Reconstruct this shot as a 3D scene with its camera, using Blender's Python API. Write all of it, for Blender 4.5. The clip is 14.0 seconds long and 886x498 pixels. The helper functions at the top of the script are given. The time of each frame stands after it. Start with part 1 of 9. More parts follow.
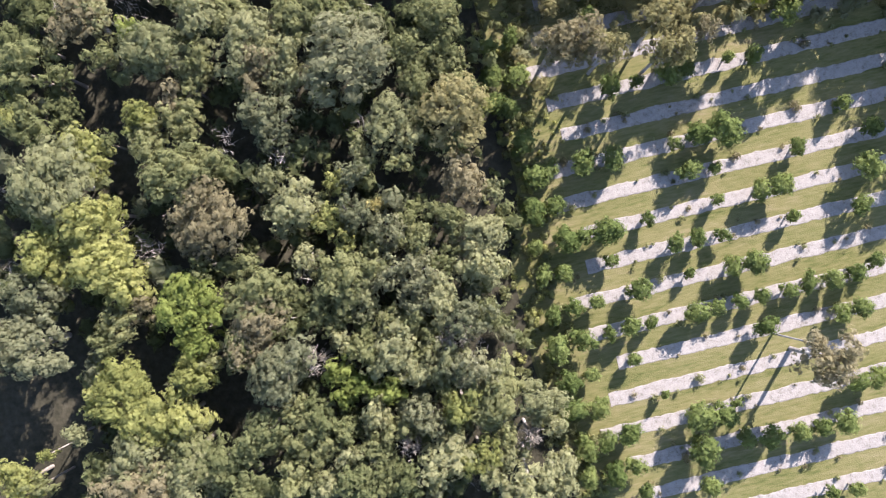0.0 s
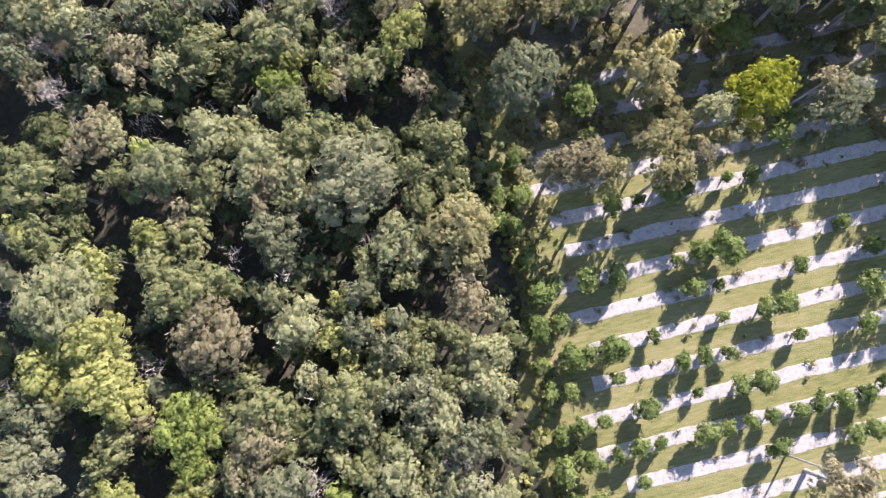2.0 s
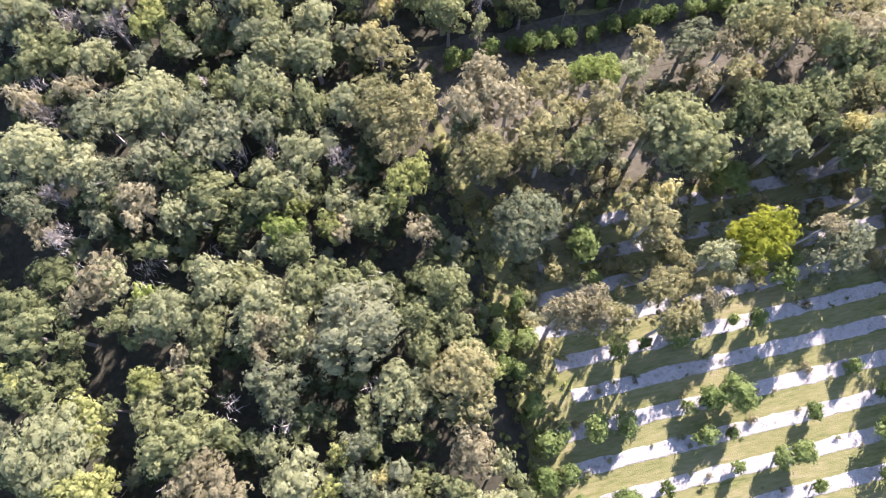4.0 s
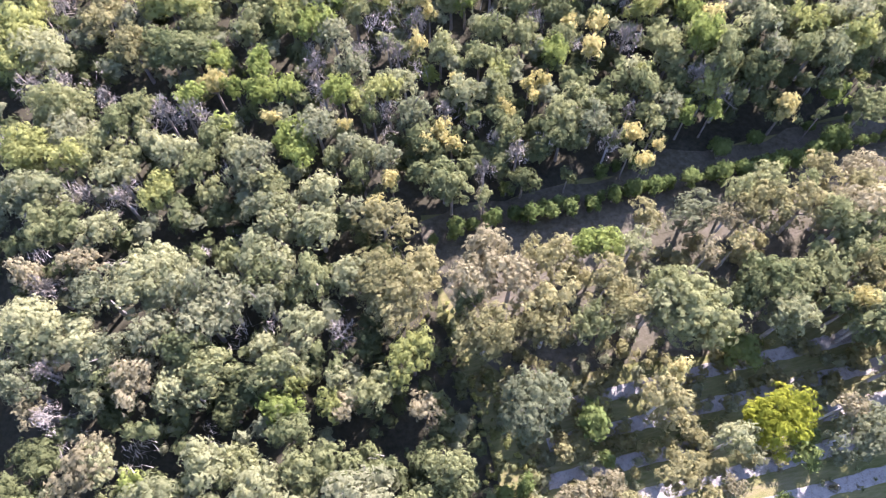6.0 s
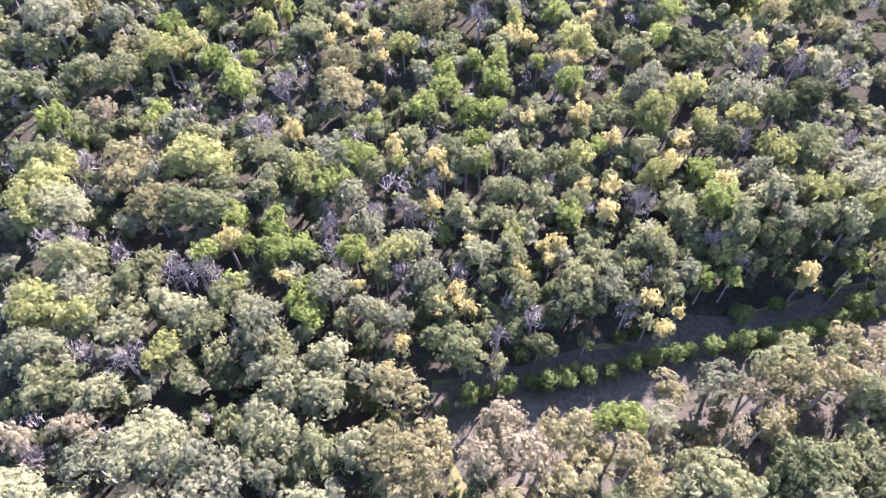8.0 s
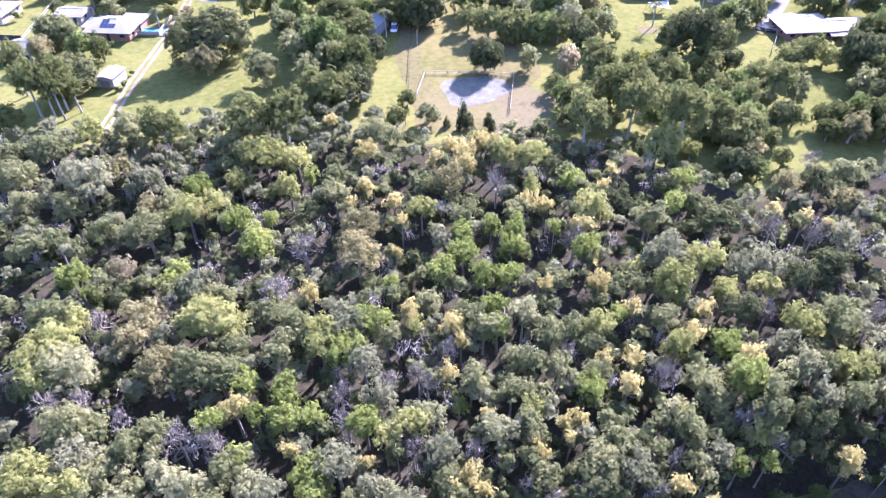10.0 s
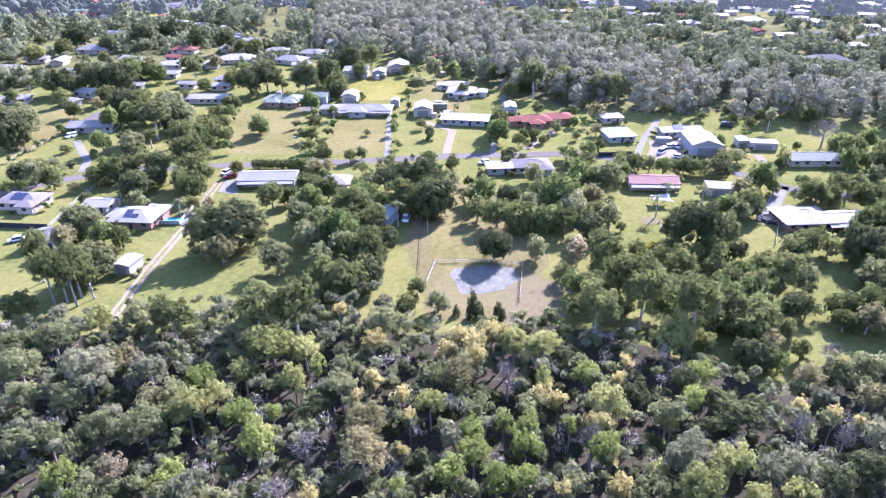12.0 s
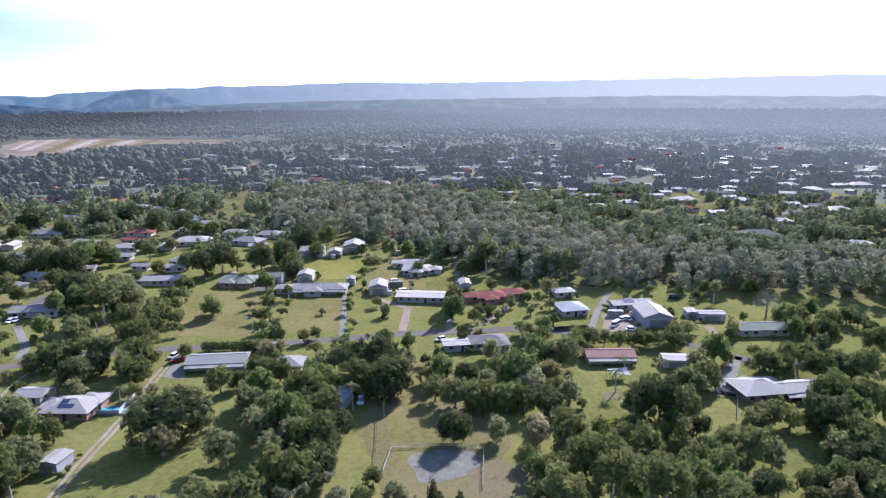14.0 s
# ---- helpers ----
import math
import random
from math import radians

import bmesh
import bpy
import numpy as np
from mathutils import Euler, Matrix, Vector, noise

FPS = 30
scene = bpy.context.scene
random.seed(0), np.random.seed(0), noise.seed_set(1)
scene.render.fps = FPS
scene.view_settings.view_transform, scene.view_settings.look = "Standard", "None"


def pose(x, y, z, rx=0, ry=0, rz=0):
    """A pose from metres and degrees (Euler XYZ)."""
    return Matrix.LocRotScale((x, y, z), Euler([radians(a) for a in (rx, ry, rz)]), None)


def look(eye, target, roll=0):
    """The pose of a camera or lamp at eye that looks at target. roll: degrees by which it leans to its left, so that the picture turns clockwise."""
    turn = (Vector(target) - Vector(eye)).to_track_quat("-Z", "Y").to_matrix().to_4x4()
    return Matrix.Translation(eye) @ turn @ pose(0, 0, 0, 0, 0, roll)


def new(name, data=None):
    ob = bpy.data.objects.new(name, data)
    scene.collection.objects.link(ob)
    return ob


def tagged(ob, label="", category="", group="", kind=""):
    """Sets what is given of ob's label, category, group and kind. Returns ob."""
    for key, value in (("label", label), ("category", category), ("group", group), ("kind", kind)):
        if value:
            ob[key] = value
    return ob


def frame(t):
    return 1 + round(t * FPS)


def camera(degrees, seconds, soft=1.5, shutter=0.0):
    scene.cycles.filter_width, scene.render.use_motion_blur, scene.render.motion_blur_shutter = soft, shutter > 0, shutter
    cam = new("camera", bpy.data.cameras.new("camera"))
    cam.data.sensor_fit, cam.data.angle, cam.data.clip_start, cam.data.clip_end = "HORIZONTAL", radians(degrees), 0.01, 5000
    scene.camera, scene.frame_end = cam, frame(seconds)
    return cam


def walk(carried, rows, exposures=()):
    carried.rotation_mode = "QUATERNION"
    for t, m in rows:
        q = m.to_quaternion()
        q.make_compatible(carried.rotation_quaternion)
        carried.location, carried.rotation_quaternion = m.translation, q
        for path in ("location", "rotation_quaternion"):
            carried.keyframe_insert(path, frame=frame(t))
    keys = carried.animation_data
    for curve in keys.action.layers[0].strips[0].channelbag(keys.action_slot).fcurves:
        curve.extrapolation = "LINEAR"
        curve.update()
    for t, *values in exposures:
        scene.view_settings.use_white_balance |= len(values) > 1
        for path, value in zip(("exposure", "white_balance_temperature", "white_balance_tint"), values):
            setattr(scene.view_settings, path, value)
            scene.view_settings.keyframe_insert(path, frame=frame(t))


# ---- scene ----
cam = camera(66.2, 14.0, soft=1.25)
METRES, EYE, TILT, LEAN, TURN = 32.8, 83.0, -5.2, 0.0, 17.7
ROWS = [
    (0.0, 0.0, 0.0, 0.0, 149.1, -94.37, -2.62),
    (0.5, -0.0122, -0.0267, -0.0021, 149.17, -93.0, -2.6),
    (1.0, -0.0264, -0.0542, -0.0035, 149.24, -91.24, -2.53),
    (1.5, -0.0388, -0.0832, -0.0054, 149.3, -89.4, -2.53),
    (2.0, -0.0531, -0.1138, -0.0068, 149.33, -87.49, -2.53),
    (2.5, -0.0698, -0.1447, -0.0084, 149.34, -85.54, -2.49),
    (3.0, -0.0846, -0.1795, -0.0104, 149.32, -83.54, -2.51),
    (5.5, -0.1842, -0.3867, -0.0155, 149.17, -71.28, -2.58),
    (6.0, -0.206, -0.4323, -0.0151, 149.19, -68.68, -2.56),
    (6.5, -0.2283, -0.4783, -0.0148, 149.26, -66.12, -2.55),
    (7.0, -0.2492, -0.522, -0.0134, 149.37, -63.52, -2.55),
    (7.5, -0.2658, -0.5631, -0.0131, 149.92, -60.95, -2.49),
    (10.0, -0.3357, -0.7336, 0.0014, 151.99, -46.69, -2.2),
    (10.5, -0.3483, -0.7604, 0.0038, 152.29, -43.02, -2.12),
    (11.0, -0.3593, -0.7861, 0.0071, 152.49, -39.31, -2.08),
    (11.5, -0.3698, -0.8104, 0.0108, 152.65, -35.58, -2.04),
    (12.0, -0.3799, -0.8329, 0.0153, 152.75, -31.87, -1.99),
    (12.5, -0.3887, -0.8532, 0.0187, 152.82, -28.18, -1.96),
    (13.0, -0.4014, -0.8704, 0.0223, 152.25, -24.53, -2.0),
    (13.5, -0.4125, -0.8868, 0.0262, 150.55, -20.87, -2.16),
    (14.0, -0.4237, -0.9005, 0.0293, 148.92, -17.2, -2.31),
]
walk(cam, [(t, pose(0, 0, EYE, TILT, LEAN, TURN) @ pose(METRES * x, METRES * y, METRES * z, 90 + pitch, roll, yaw)) for t, x, y, z, yaw, pitch, roll in ROWS],
     exposures=[(0.0, 2.06, 5860, 25), (3.0, 2.49, 5780, 30), (6.0, 2.88, 5600, 37), (7.5, 3.05, 5480, 45), (10.0, 2.97, 5190, 47), (11.0, 2.92, 5110, 47), (12.0, 2.66, 5100, 44), (13.0, 2.40, 5180, 38), (13.5, 2.13, 5250, 33), (14.0, 1.62, 5280, 30)])

# ---- sky and sun ----
SUN_AZ, SUN_EL = -133.0, 31.0
world = bpy.data.worlds.new("sky")
scene.world = world
world.use_nodes = True
wn, wl = world.node_tree.nodes, world.node_tree.links
sky = wn.new("ShaderNodeTexSky")
sky.sky_type, sky.sun_disc = "NISHITA", False
sky.sun_elevation, sky.sun_rotation = radians(SUN_EL), radians(90 - SUN_AZ)
sky.air_density, sky.dust_density = 1.25, 0.3
tc, mp, cl, rampc, mixc = (wn.new("ShaderNodeTexCoord"), wn.new("ShaderNodeMapping"), wn.new("ShaderNodeTexNoise"),
                           wn.new("ShaderNodeValToRGB"), wn.new("ShaderNodeMixRGB"))
mp.inputs["Scale"].default_value = (1.2, 1.2, 9.0)
cl.inputs["Scale"].default_value, cl.inputs["Detail"].default_value = 1.6, 6.0
rampc.color_ramp.elements[0].position, rampc.color_ramp.elements[1].position = 0.50, 0.76
mixc.inputs[2].default_value = (5.5, 5.7, 5.9, 1)
wl.new(tc.outputs["Generated"], mp.inputs["Vector"])
wl.new(mp.outputs["Vector"], cl.inputs["Vector"])
wl.new(cl.outputs["Fac"], rampc.inputs["Fac"])
sepz, lowz, bandc = wn.new("ShaderNodeSeparateXYZ"), wn.new("ShaderNodeMapRange"), wn.new("ShaderNodeMath")
lowz.inputs[1].default_value, lowz.inputs[2].default_value, lowz.inputs[3].default_value, lowz.inputs[4].default_value = 0.10, 0.34, 1.0, 0.0
bandc.operation = "MULTIPLY"
wl.new(tc.outputs["Generated"], sepz.inputs[0])
wl.new(sepz.outputs["Z"], lowz.inputs[0])
veilz, maxz = wn.new("ShaderNodeMapRange"), wn.new("ShaderNodeMath")
veilz.inputs[1].default_value, veilz.inputs[2].default_value, veilz.inputs[3].default_value, veilz.inputs[4].default_value = 0.0, 0.07, 0.9, 0.0
maxz.operation = "MAXIMUM"
wl.new(sepz.outputs["Z"], veilz.inputs[0])
wl.new(veilz.outputs[0], maxz.inputs[0])
wl.new(rampc.outputs["Color"], maxz.inputs[1])
wl.new(maxz.outputs[0], bandc.inputs[0])
wl.new(lowz.outputs[0], bandc.inputs[1])
wl.new(bandc.outputs[0], mixc.inputs[0])
# pale air low over the land, whiter on the sun's side
sunny, airc, lowmix, lowair = wn.new("ShaderNodeVectorMath"), wn.new("ShaderNodeMixRGB"), wn.new("ShaderNodeMixRGB"), wn.new("ShaderNodeMapRange")
sunny.operation = "DOT_PRODUCT"
sunny.inputs[1].default_value = (math.cos(radians(SUN_AZ)), math.sin(radians(SUN_AZ)), 0)
lowair.inputs[1].default_value, lowair.inputs[2].default_value = 0.42, 0.80
airc.inputs[1].default_value, airc.inputs[2].default_value = (1.8, 2.75, 3.3, 1), (6.6, 6.7, 6.8, 1)
wl.new(tc.outputs["Generated"], sunny.inputs[0])
wl.new(sunny.outputs["Value"], lowair.inputs[0])
wl.new(lowair.outputs[0], airc.inputs[0])
wl.new(lowz.outputs[0], lowmix.inputs[0])
# thin high cloud over the whole sky
veil = wn.new("ShaderNodeMixRGB")
veil.inputs[0].default_value, veil.inputs[2].default_value = 0.05, (2.9, 2.8, 2.7, 1)
wl.new(sky.outputs["Color"], veil.inputs[1])
wl.new(veil.outputs["Color"], lowmix.inputs[1])
wl.new(airc.outputs["Color"], lowmix.inputs[2])
wl.new(lowmix.outputs["Color"], mixc.inputs[1])
wl.new(mixc.outputs["Color"], wn["Background"].inputs["Color"])
wn["Background"].inputs["Strength"].default_value = 0.092
sun_data = bpy.data.lights.new("sun", "SUN")
sun_data.energy, sun_data.angle, sun_data.color = 5.0, radians(0.53), (1.0, 0.915, 0.79)
sun = new("sun", sun_data)
away = Vector((math.cos(radians(SUN_AZ)) * math.cos(radians(SUN_EL)), math.sin(radians(SUN_AZ)) * math.cos(radians(SUN_EL)), math.sin(radians(SUN_EL))))
sun.matrix_basis = look(away * 300, (0, 0, 0))

# ---- materials ----


def material(name, col, rough=0.8, metal=0.0, spec=0.3):
    m = bpy.data.materials.new(name)
    m.use_nodes = True
    b = m.node_tree.nodes["Principled BSDF"]
    b.inputs["Base Color"].default_value = (*col, 1)
    b.inputs["Roughness"].default_value, b.inputs["Metallic"].default_value = rough, metal
    b.inputs["Specular IOR Level"].default_value = spec
    return m, m.node_tree.nodes, m.node_tree.links, b


def mottled(name, stops, scales=(0.05, 0.8), rough=0.9, bump=0.0, bump_scale=3.0, spec=0.0, metal=0.0, blend=0.5, stretch=1.0):
    """A surface whose colour wanders through the stops at two scales (noise by world place)."""
    m, n, l, b = material(name, stops[0], rough, metal, spec)
    g = n.new("ShaderNodeNewGeometry")
    facs = []
    for s in scales:
        t = n.new("ShaderNodeTexNoise")
        t.inputs["Scale"].default_value, t.inputs["Detail"].default_value, t.inputs["Roughness"].default_value = s, 5.0, 0.62
        if stretch != 1.0:
            k = n.new("ShaderNodeMapping")
            k.inputs["Scale"].default_value = (stretch, 1, 1)
            l.new(g.outputs["Position"], k.inputs["Vector"])
            l.new(k.outputs["Vector"], t.inputs["Vector"])
        else:
            l.new(g.outputs["Position"], t.inputs["Vector"])
        facs.append(t)
    mx = n.new("ShaderNodeMix")
    mx.inputs[0].default_value = blend
    l.new(facs[0].outputs["Fac"], mx.inputs[2])
    l.new(facs[1].outputs["Fac"], mx.inputs[3])
    r = n.new("ShaderNodeValToRGB")
    lo, hi = 0.36, 0.64
    r.color_ramp.elements[0].position, r.color_ramp.elements[1].position = lo, hi
    r.color_ramp.elements[0].color, r.color_ramp.elements[1].color = (*stops[0], 1), (*stops[-1], 1)
    for i, c in enumerate(stops[1:-1]):
        e = r.color_ramp.elements.new(lo + (hi - lo) * (i + 1) / (len(stops) - 1))
        e.color = (*c, 1)
    l.new(mx.outputs[0], r.inputs["Fac"])
    l.new(r.outputs["Color"], b.inputs["Base Color"])
    if bump:
        t = n.new("ShaderNodeTexNoise")
        t.inputs["Scale"].default_value, t.inputs["Detail"].default_value = bump_scale, 4.0
        l.new(g.outputs["Position"], t.inputs["Vector"])
        u = n.new("ShaderNodeBump")
        u.inputs["Strength"].default_value, u.inputs["Distance"].default_value = 1.0, bump
        l.new(t.outputs["Fac"], u.inputs["Height"])
        l.new(u.outputs["Normal"], b.inputs["Normal"])
    return m


def leafy(name, dark, light, translucent=0.55, spec=0.0, gaps=10.0, grain=0.55, island=0.13):
    """Foliage: each tree, and each spray on it, takes its own tone between dark and light."""
    m, n, l, b = material(name, dark, 0.62, 0.0, spec)
    oi, g = n.new("ShaderNodeObjectInfo"), n.new("ShaderNodeNewGeometry")
    tx = n.new("ShaderNodeTexNoise")
    tx.inputs["Scale"].default_value, tx.inputs["Detail"].default_value = grain, 3.0
    l.new(g.outputs["Position"], tx.inputs["Vector"])
    a = n.new("ShaderNodeMath")
    a.operation = "MULTIPLY_ADD"
    a.inputs[1].default_value, a.inputs[2].default_value = island, 0.12 - island * 0.5
    l.new(g.outputs["Random Per Island"], a.inputs[0])
    c = n.new("ShaderNodeMath")
    c.operation = "MULTIPLY_ADD"
    c.inputs[1].default_value = 0.6
    l.new(oi.outputs["Random"], c.inputs[0])
    l.new(a.outputs[0], c.inputs[2])
    d = n.new("ShaderNodeMath")
    d.operation = "MULTIPLY_ADD"
    d.inputs[1].default_value = 0.5
    l.new(tx.outputs["Fac"], d.inputs[0])
    l.new(c.outputs[0], d.inputs[2])
    e = n.new("ShaderNodeMath")
    e.operation, e.use_clamp = "SUBTRACT", True
    e.inputs[1].default_value = 0.25
    l.new(d.outputs[0], e.inputs[0])
    mx = n.new("ShaderNodeMixRGB")
    mx.inputs[1].default_value, mx.inputs[2].default_value = (*dark, 1), (*light, 1)
    l.new(e.outputs[0], mx.inputs[0])
    l.new(mx.outputs["Color"], b.inputs["Base Color"])
    last = b.outputs[0]
    if translucent:
        t, s = n.new("ShaderNodeBsdfTranslucent"), n.new("ShaderNodeMixShader")
        s.inputs[0].default_value = translucent
        l.new(mx.outputs["Color"], t.inputs["Color"])
        l.new(last, s.inputs[1])
        l.new(t.outputs[0], s.inputs[2])
        last = s.outputs[0]
    if gaps:
        q, w, o, s2 = n.new("ShaderNodeTexNoise"), n.new("ShaderNodeMath"), n.new("ShaderNodeBsdfTransparent"), n.new("ShaderNodeMixShader")
        q.inputs["Scale"].default_value, q.inputs["Detail"].default_value = gaps, 1.0
        w.operation = "LESS_THAN"
        w.inputs[1].default_value = 0.45
        l.new(g.outputs["Position"], q.inputs["Vector"])
        l.new(q.outputs["Fac"], w.inputs[0])
        l.new(w.outputs[0], s2.inputs[0])
        l.new(last, s2.inputs[1])
        l.new(o.outputs[0], s2.inputs[2])
        last = s2.outputs[0]
    l.new(last, n["Material Output"].inputs["Surface"])
    return m


LEAF = {
    "g": leafy("grey_green_leaves", (0.126, 0.138, 0.074), (0.272, 0.270, 0.148)),
    "m": leafy("olive_green_leaves", (0.112, 0.130, 0.054), (0.284, 0.284, 0.126)),
    "y": leafy("yellow_green_leaves", (0.174, 0.190, 0.058), (0.372, 0.370, 0.130)),
    "l": leafy("fresh_green_leaves", (0.136, 0.170, 0.042), (0.284, 0.318, 0.088)),
    "p": leafy("pale_green_leaves", (0.172, 0.184, 0.088), (0.346, 0.340, 0.170)),
    "t": leafy("tan_leaves", (0.172, 0.153, 0.082), (0.330, 0.291, 0.168)),
    "b": leafy("olive_gold_leaves", (0.150, 0.144, 0.062), (0.310, 0.280, 0.128)),
    "k": leafy("dark_green_leaves", (0.050, 0.060, 0.026), (0.140, 0.150, 0.060), 0.35),
    "f": leafy("cream_blossom", (0.31, 0.27, 0.095), (0.48, 0.42, 0.17)),
    "d": leafy("grey_twigs", (0.215, 0.185, 0.148), (0.36, 0.32, 0.265), 0.0, gaps=0),
    "z": leafy("lime_leaves", (0.165, 0.178, 0.018), (0.315, 0.325, 0.042)),
    "o": leafy("orchard_leaves", (0.088, 0.122, 0.036), (0.225, 0.262, 0.085)),
    "n": leafy("garden_leaves", (0.076, 0.090, 0.030), (0.206, 0.216, 0.074), 0.45),
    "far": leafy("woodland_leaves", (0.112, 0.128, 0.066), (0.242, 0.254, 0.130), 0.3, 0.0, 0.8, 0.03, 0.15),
    # paled and greyed: haze over the belt is put into the leaf colour
    "belt": leafy("belt_leaves", (0.162, 0.165, 0.108), (0.312, 0.303, 0.188), 0.3, 0.0, 1.2, 0.05, 0.15),
}
DRY_LAWN = mottled("dry_lawn", [(0.080, 0.080, 0.027), (0.118, 0.108, 0.040), (0.152, 0.128, 0.055)], (0.04, 0.5), 0.95, 0.04, 2.0)
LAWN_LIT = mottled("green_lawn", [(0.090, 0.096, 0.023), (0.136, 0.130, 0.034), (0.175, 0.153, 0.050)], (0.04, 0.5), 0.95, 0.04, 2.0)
DRY_BROWN = mottled("brown_brush", [(0.086, 0.073, 0.040), (0.124, 0.106, 0.058), (0.088, 0.092, 0.034)], (0.1, 0.9), 0.95, 0.06, 2.0)


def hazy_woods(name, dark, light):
    """Far plain with haze painted in: emission rises and base colour darkens with distance; emission also rises towards
    the sun's side.
    """
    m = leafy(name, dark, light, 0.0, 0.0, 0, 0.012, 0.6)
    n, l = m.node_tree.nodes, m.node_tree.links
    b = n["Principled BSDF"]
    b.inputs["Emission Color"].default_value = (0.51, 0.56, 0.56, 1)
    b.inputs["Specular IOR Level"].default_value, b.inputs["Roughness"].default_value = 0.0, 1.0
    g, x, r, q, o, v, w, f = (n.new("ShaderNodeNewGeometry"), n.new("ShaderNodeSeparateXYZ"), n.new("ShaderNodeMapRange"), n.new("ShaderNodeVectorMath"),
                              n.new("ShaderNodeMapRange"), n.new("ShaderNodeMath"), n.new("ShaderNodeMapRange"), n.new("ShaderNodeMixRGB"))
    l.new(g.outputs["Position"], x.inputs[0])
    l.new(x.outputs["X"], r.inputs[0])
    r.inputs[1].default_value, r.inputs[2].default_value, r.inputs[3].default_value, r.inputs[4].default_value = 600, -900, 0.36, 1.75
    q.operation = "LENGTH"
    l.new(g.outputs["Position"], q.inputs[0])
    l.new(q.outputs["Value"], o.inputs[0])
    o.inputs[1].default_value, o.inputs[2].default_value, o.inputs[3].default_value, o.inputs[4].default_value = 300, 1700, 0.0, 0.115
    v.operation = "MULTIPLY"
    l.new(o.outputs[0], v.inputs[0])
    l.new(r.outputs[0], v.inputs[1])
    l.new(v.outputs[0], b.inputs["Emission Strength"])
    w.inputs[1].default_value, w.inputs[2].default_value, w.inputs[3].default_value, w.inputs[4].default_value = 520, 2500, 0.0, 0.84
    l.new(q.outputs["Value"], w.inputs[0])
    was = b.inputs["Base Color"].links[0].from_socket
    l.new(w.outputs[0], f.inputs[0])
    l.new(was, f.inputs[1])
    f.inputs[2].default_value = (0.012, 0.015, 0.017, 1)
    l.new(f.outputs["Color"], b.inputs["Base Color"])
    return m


AIR_WOODS = hazy_woods("haze_painted_leaves", (0.020, 0.026, 0.018), (0.104, 0.116, 0.078))
AIR_LAND = hazy_woods("haze_painted_land", (0.06, 0.066, 0.04), (0.12, 0.122, 0.075))
BARK = mottled("bark", [(0.14, 0.115, 0.09), (0.30, 0.27, 0.23)], (0.6, 4.0), 0.9)
TWIG = mottled("twig_bark", [(0.14, 0.122, 0.098), (0.22, 0.195, 0.160)], (0.6, 4.0), 0.9)
PALE_BARK = mottled("pale_bark", [(0.225, 0.203, 0.180), (0.390, 0.367, 0.338)], (0.6, 4.0), 0.8)
# pad gravel whose grey is lowered to include the tree shade on it
PAD = mottled("shade_grey_gravel", [(0.080, 0.080, 0.064), (0.122, 0.121, 0.098), (0.168, 0.165, 0.132)], (0.3, 4.0), 0.95, 0.04, 5.0)
GRASS = mottled("mown_grass", [(0.066, 0.073, 0.023), (0.105, 0.103, 0.038), (0.134, 0.122, 0.052), (0.162, 0.138, 0.074)], (0.35, 3.0), 0.95, 0.06, 6.0, stretch=0.22)
LAWN = mottled("lawn", [(0.072, 0.080, 0.023), (0.110, 0.114, 0.034), (0.146, 0.136, 0.048)], (0.035, 0.6), 0.95, 0.04, 2.0)
DRY = mottled("dry_grass", [(0.076, 0.074, 0.028), (0.114, 0.102, 0.044), (0.140, 0.116, 0.060)], (0.04, 0.7), 0.95, 0.04, 2.0)
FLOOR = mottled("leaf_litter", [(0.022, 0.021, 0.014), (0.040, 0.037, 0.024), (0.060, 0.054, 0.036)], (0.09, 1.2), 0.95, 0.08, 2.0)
SCRUB = mottled("far_scrub", [(0.050, 0.052, 0.026), (0.090, 0.090, 0.036), (0.140, 0.132, 0.054)], (0.012, 0.06), 0.95)
GRAVEL = mottled("pale_gravel", [(0.110, 0.098, 0.080), (0.210, 0.191, 0.164), (0.246, 0.226, 0.196), (0.270, 0.250, 0.218)], (1.3, 7.0), 0.95, 0.05, 6.0)
# bare soil, its colour lowered to stand for tree shade
TRACK = mottled("shade_dark_soil", [(0.045, 0.042, 0.024), (0.074, 0.066, 0.044), (0.104, 0.090, 0.066)], (0.16, 1.4), 0.95, 0.06, 3.0)
ASPHALT = mottled("asphalt", [(0.084, 0.077, 0.066), (0.119, 0.110, 0.093)], (0.05, 1.5), 0.9)
CONCRETE = mottled("concrete", [(0.120, 0.118, 0.099), (0.168, 0.166, 0.141)], (0.15, 2.0), 0.85)
DIRT = mottled("bare_earth", [(0.130, 0.104, 0.076), (0.180, 0.150, 0.112), (0.215, 0.186, 0.148)], (0.06, 0.9), 0.95, 0.05, 2.0)
CLAY = mottled("cleared_earth", [(0.106, 0.083, 0.061), (0.157, 0.132, 0.100), (0.188, 0.172, 0.137)], (0.01, 0.09), 0.95, stretch=0.3)
CLAY_PALE = mottled("pale_cleared_earth", [(0.183, 0.158, 0.122), (0.257, 0.233, 0.185)], (0.01, 0.09), 0.95)
WATER, *_ = material("pool_water", (0.05, 0.36, 0.42), 0.05, 0, 0.5)
GLASS, *_ = material("window_glass", (0.03, 0.035, 0.045), 0.08, 0, 0.6)
TYRE, *_ = material("tyre_rubber", (0.02, 0.02, 0.02), 0.9)
DARK = mottled("dark_paint", [(0.03, 0.03, 0.035), (0.06, 0.06, 0.065)], (0.3, 2), 0.6)
SOLAR, *_ = material("solar_cells", (0.02, 0.025, 0.05), 0.15, 0, 0.6)
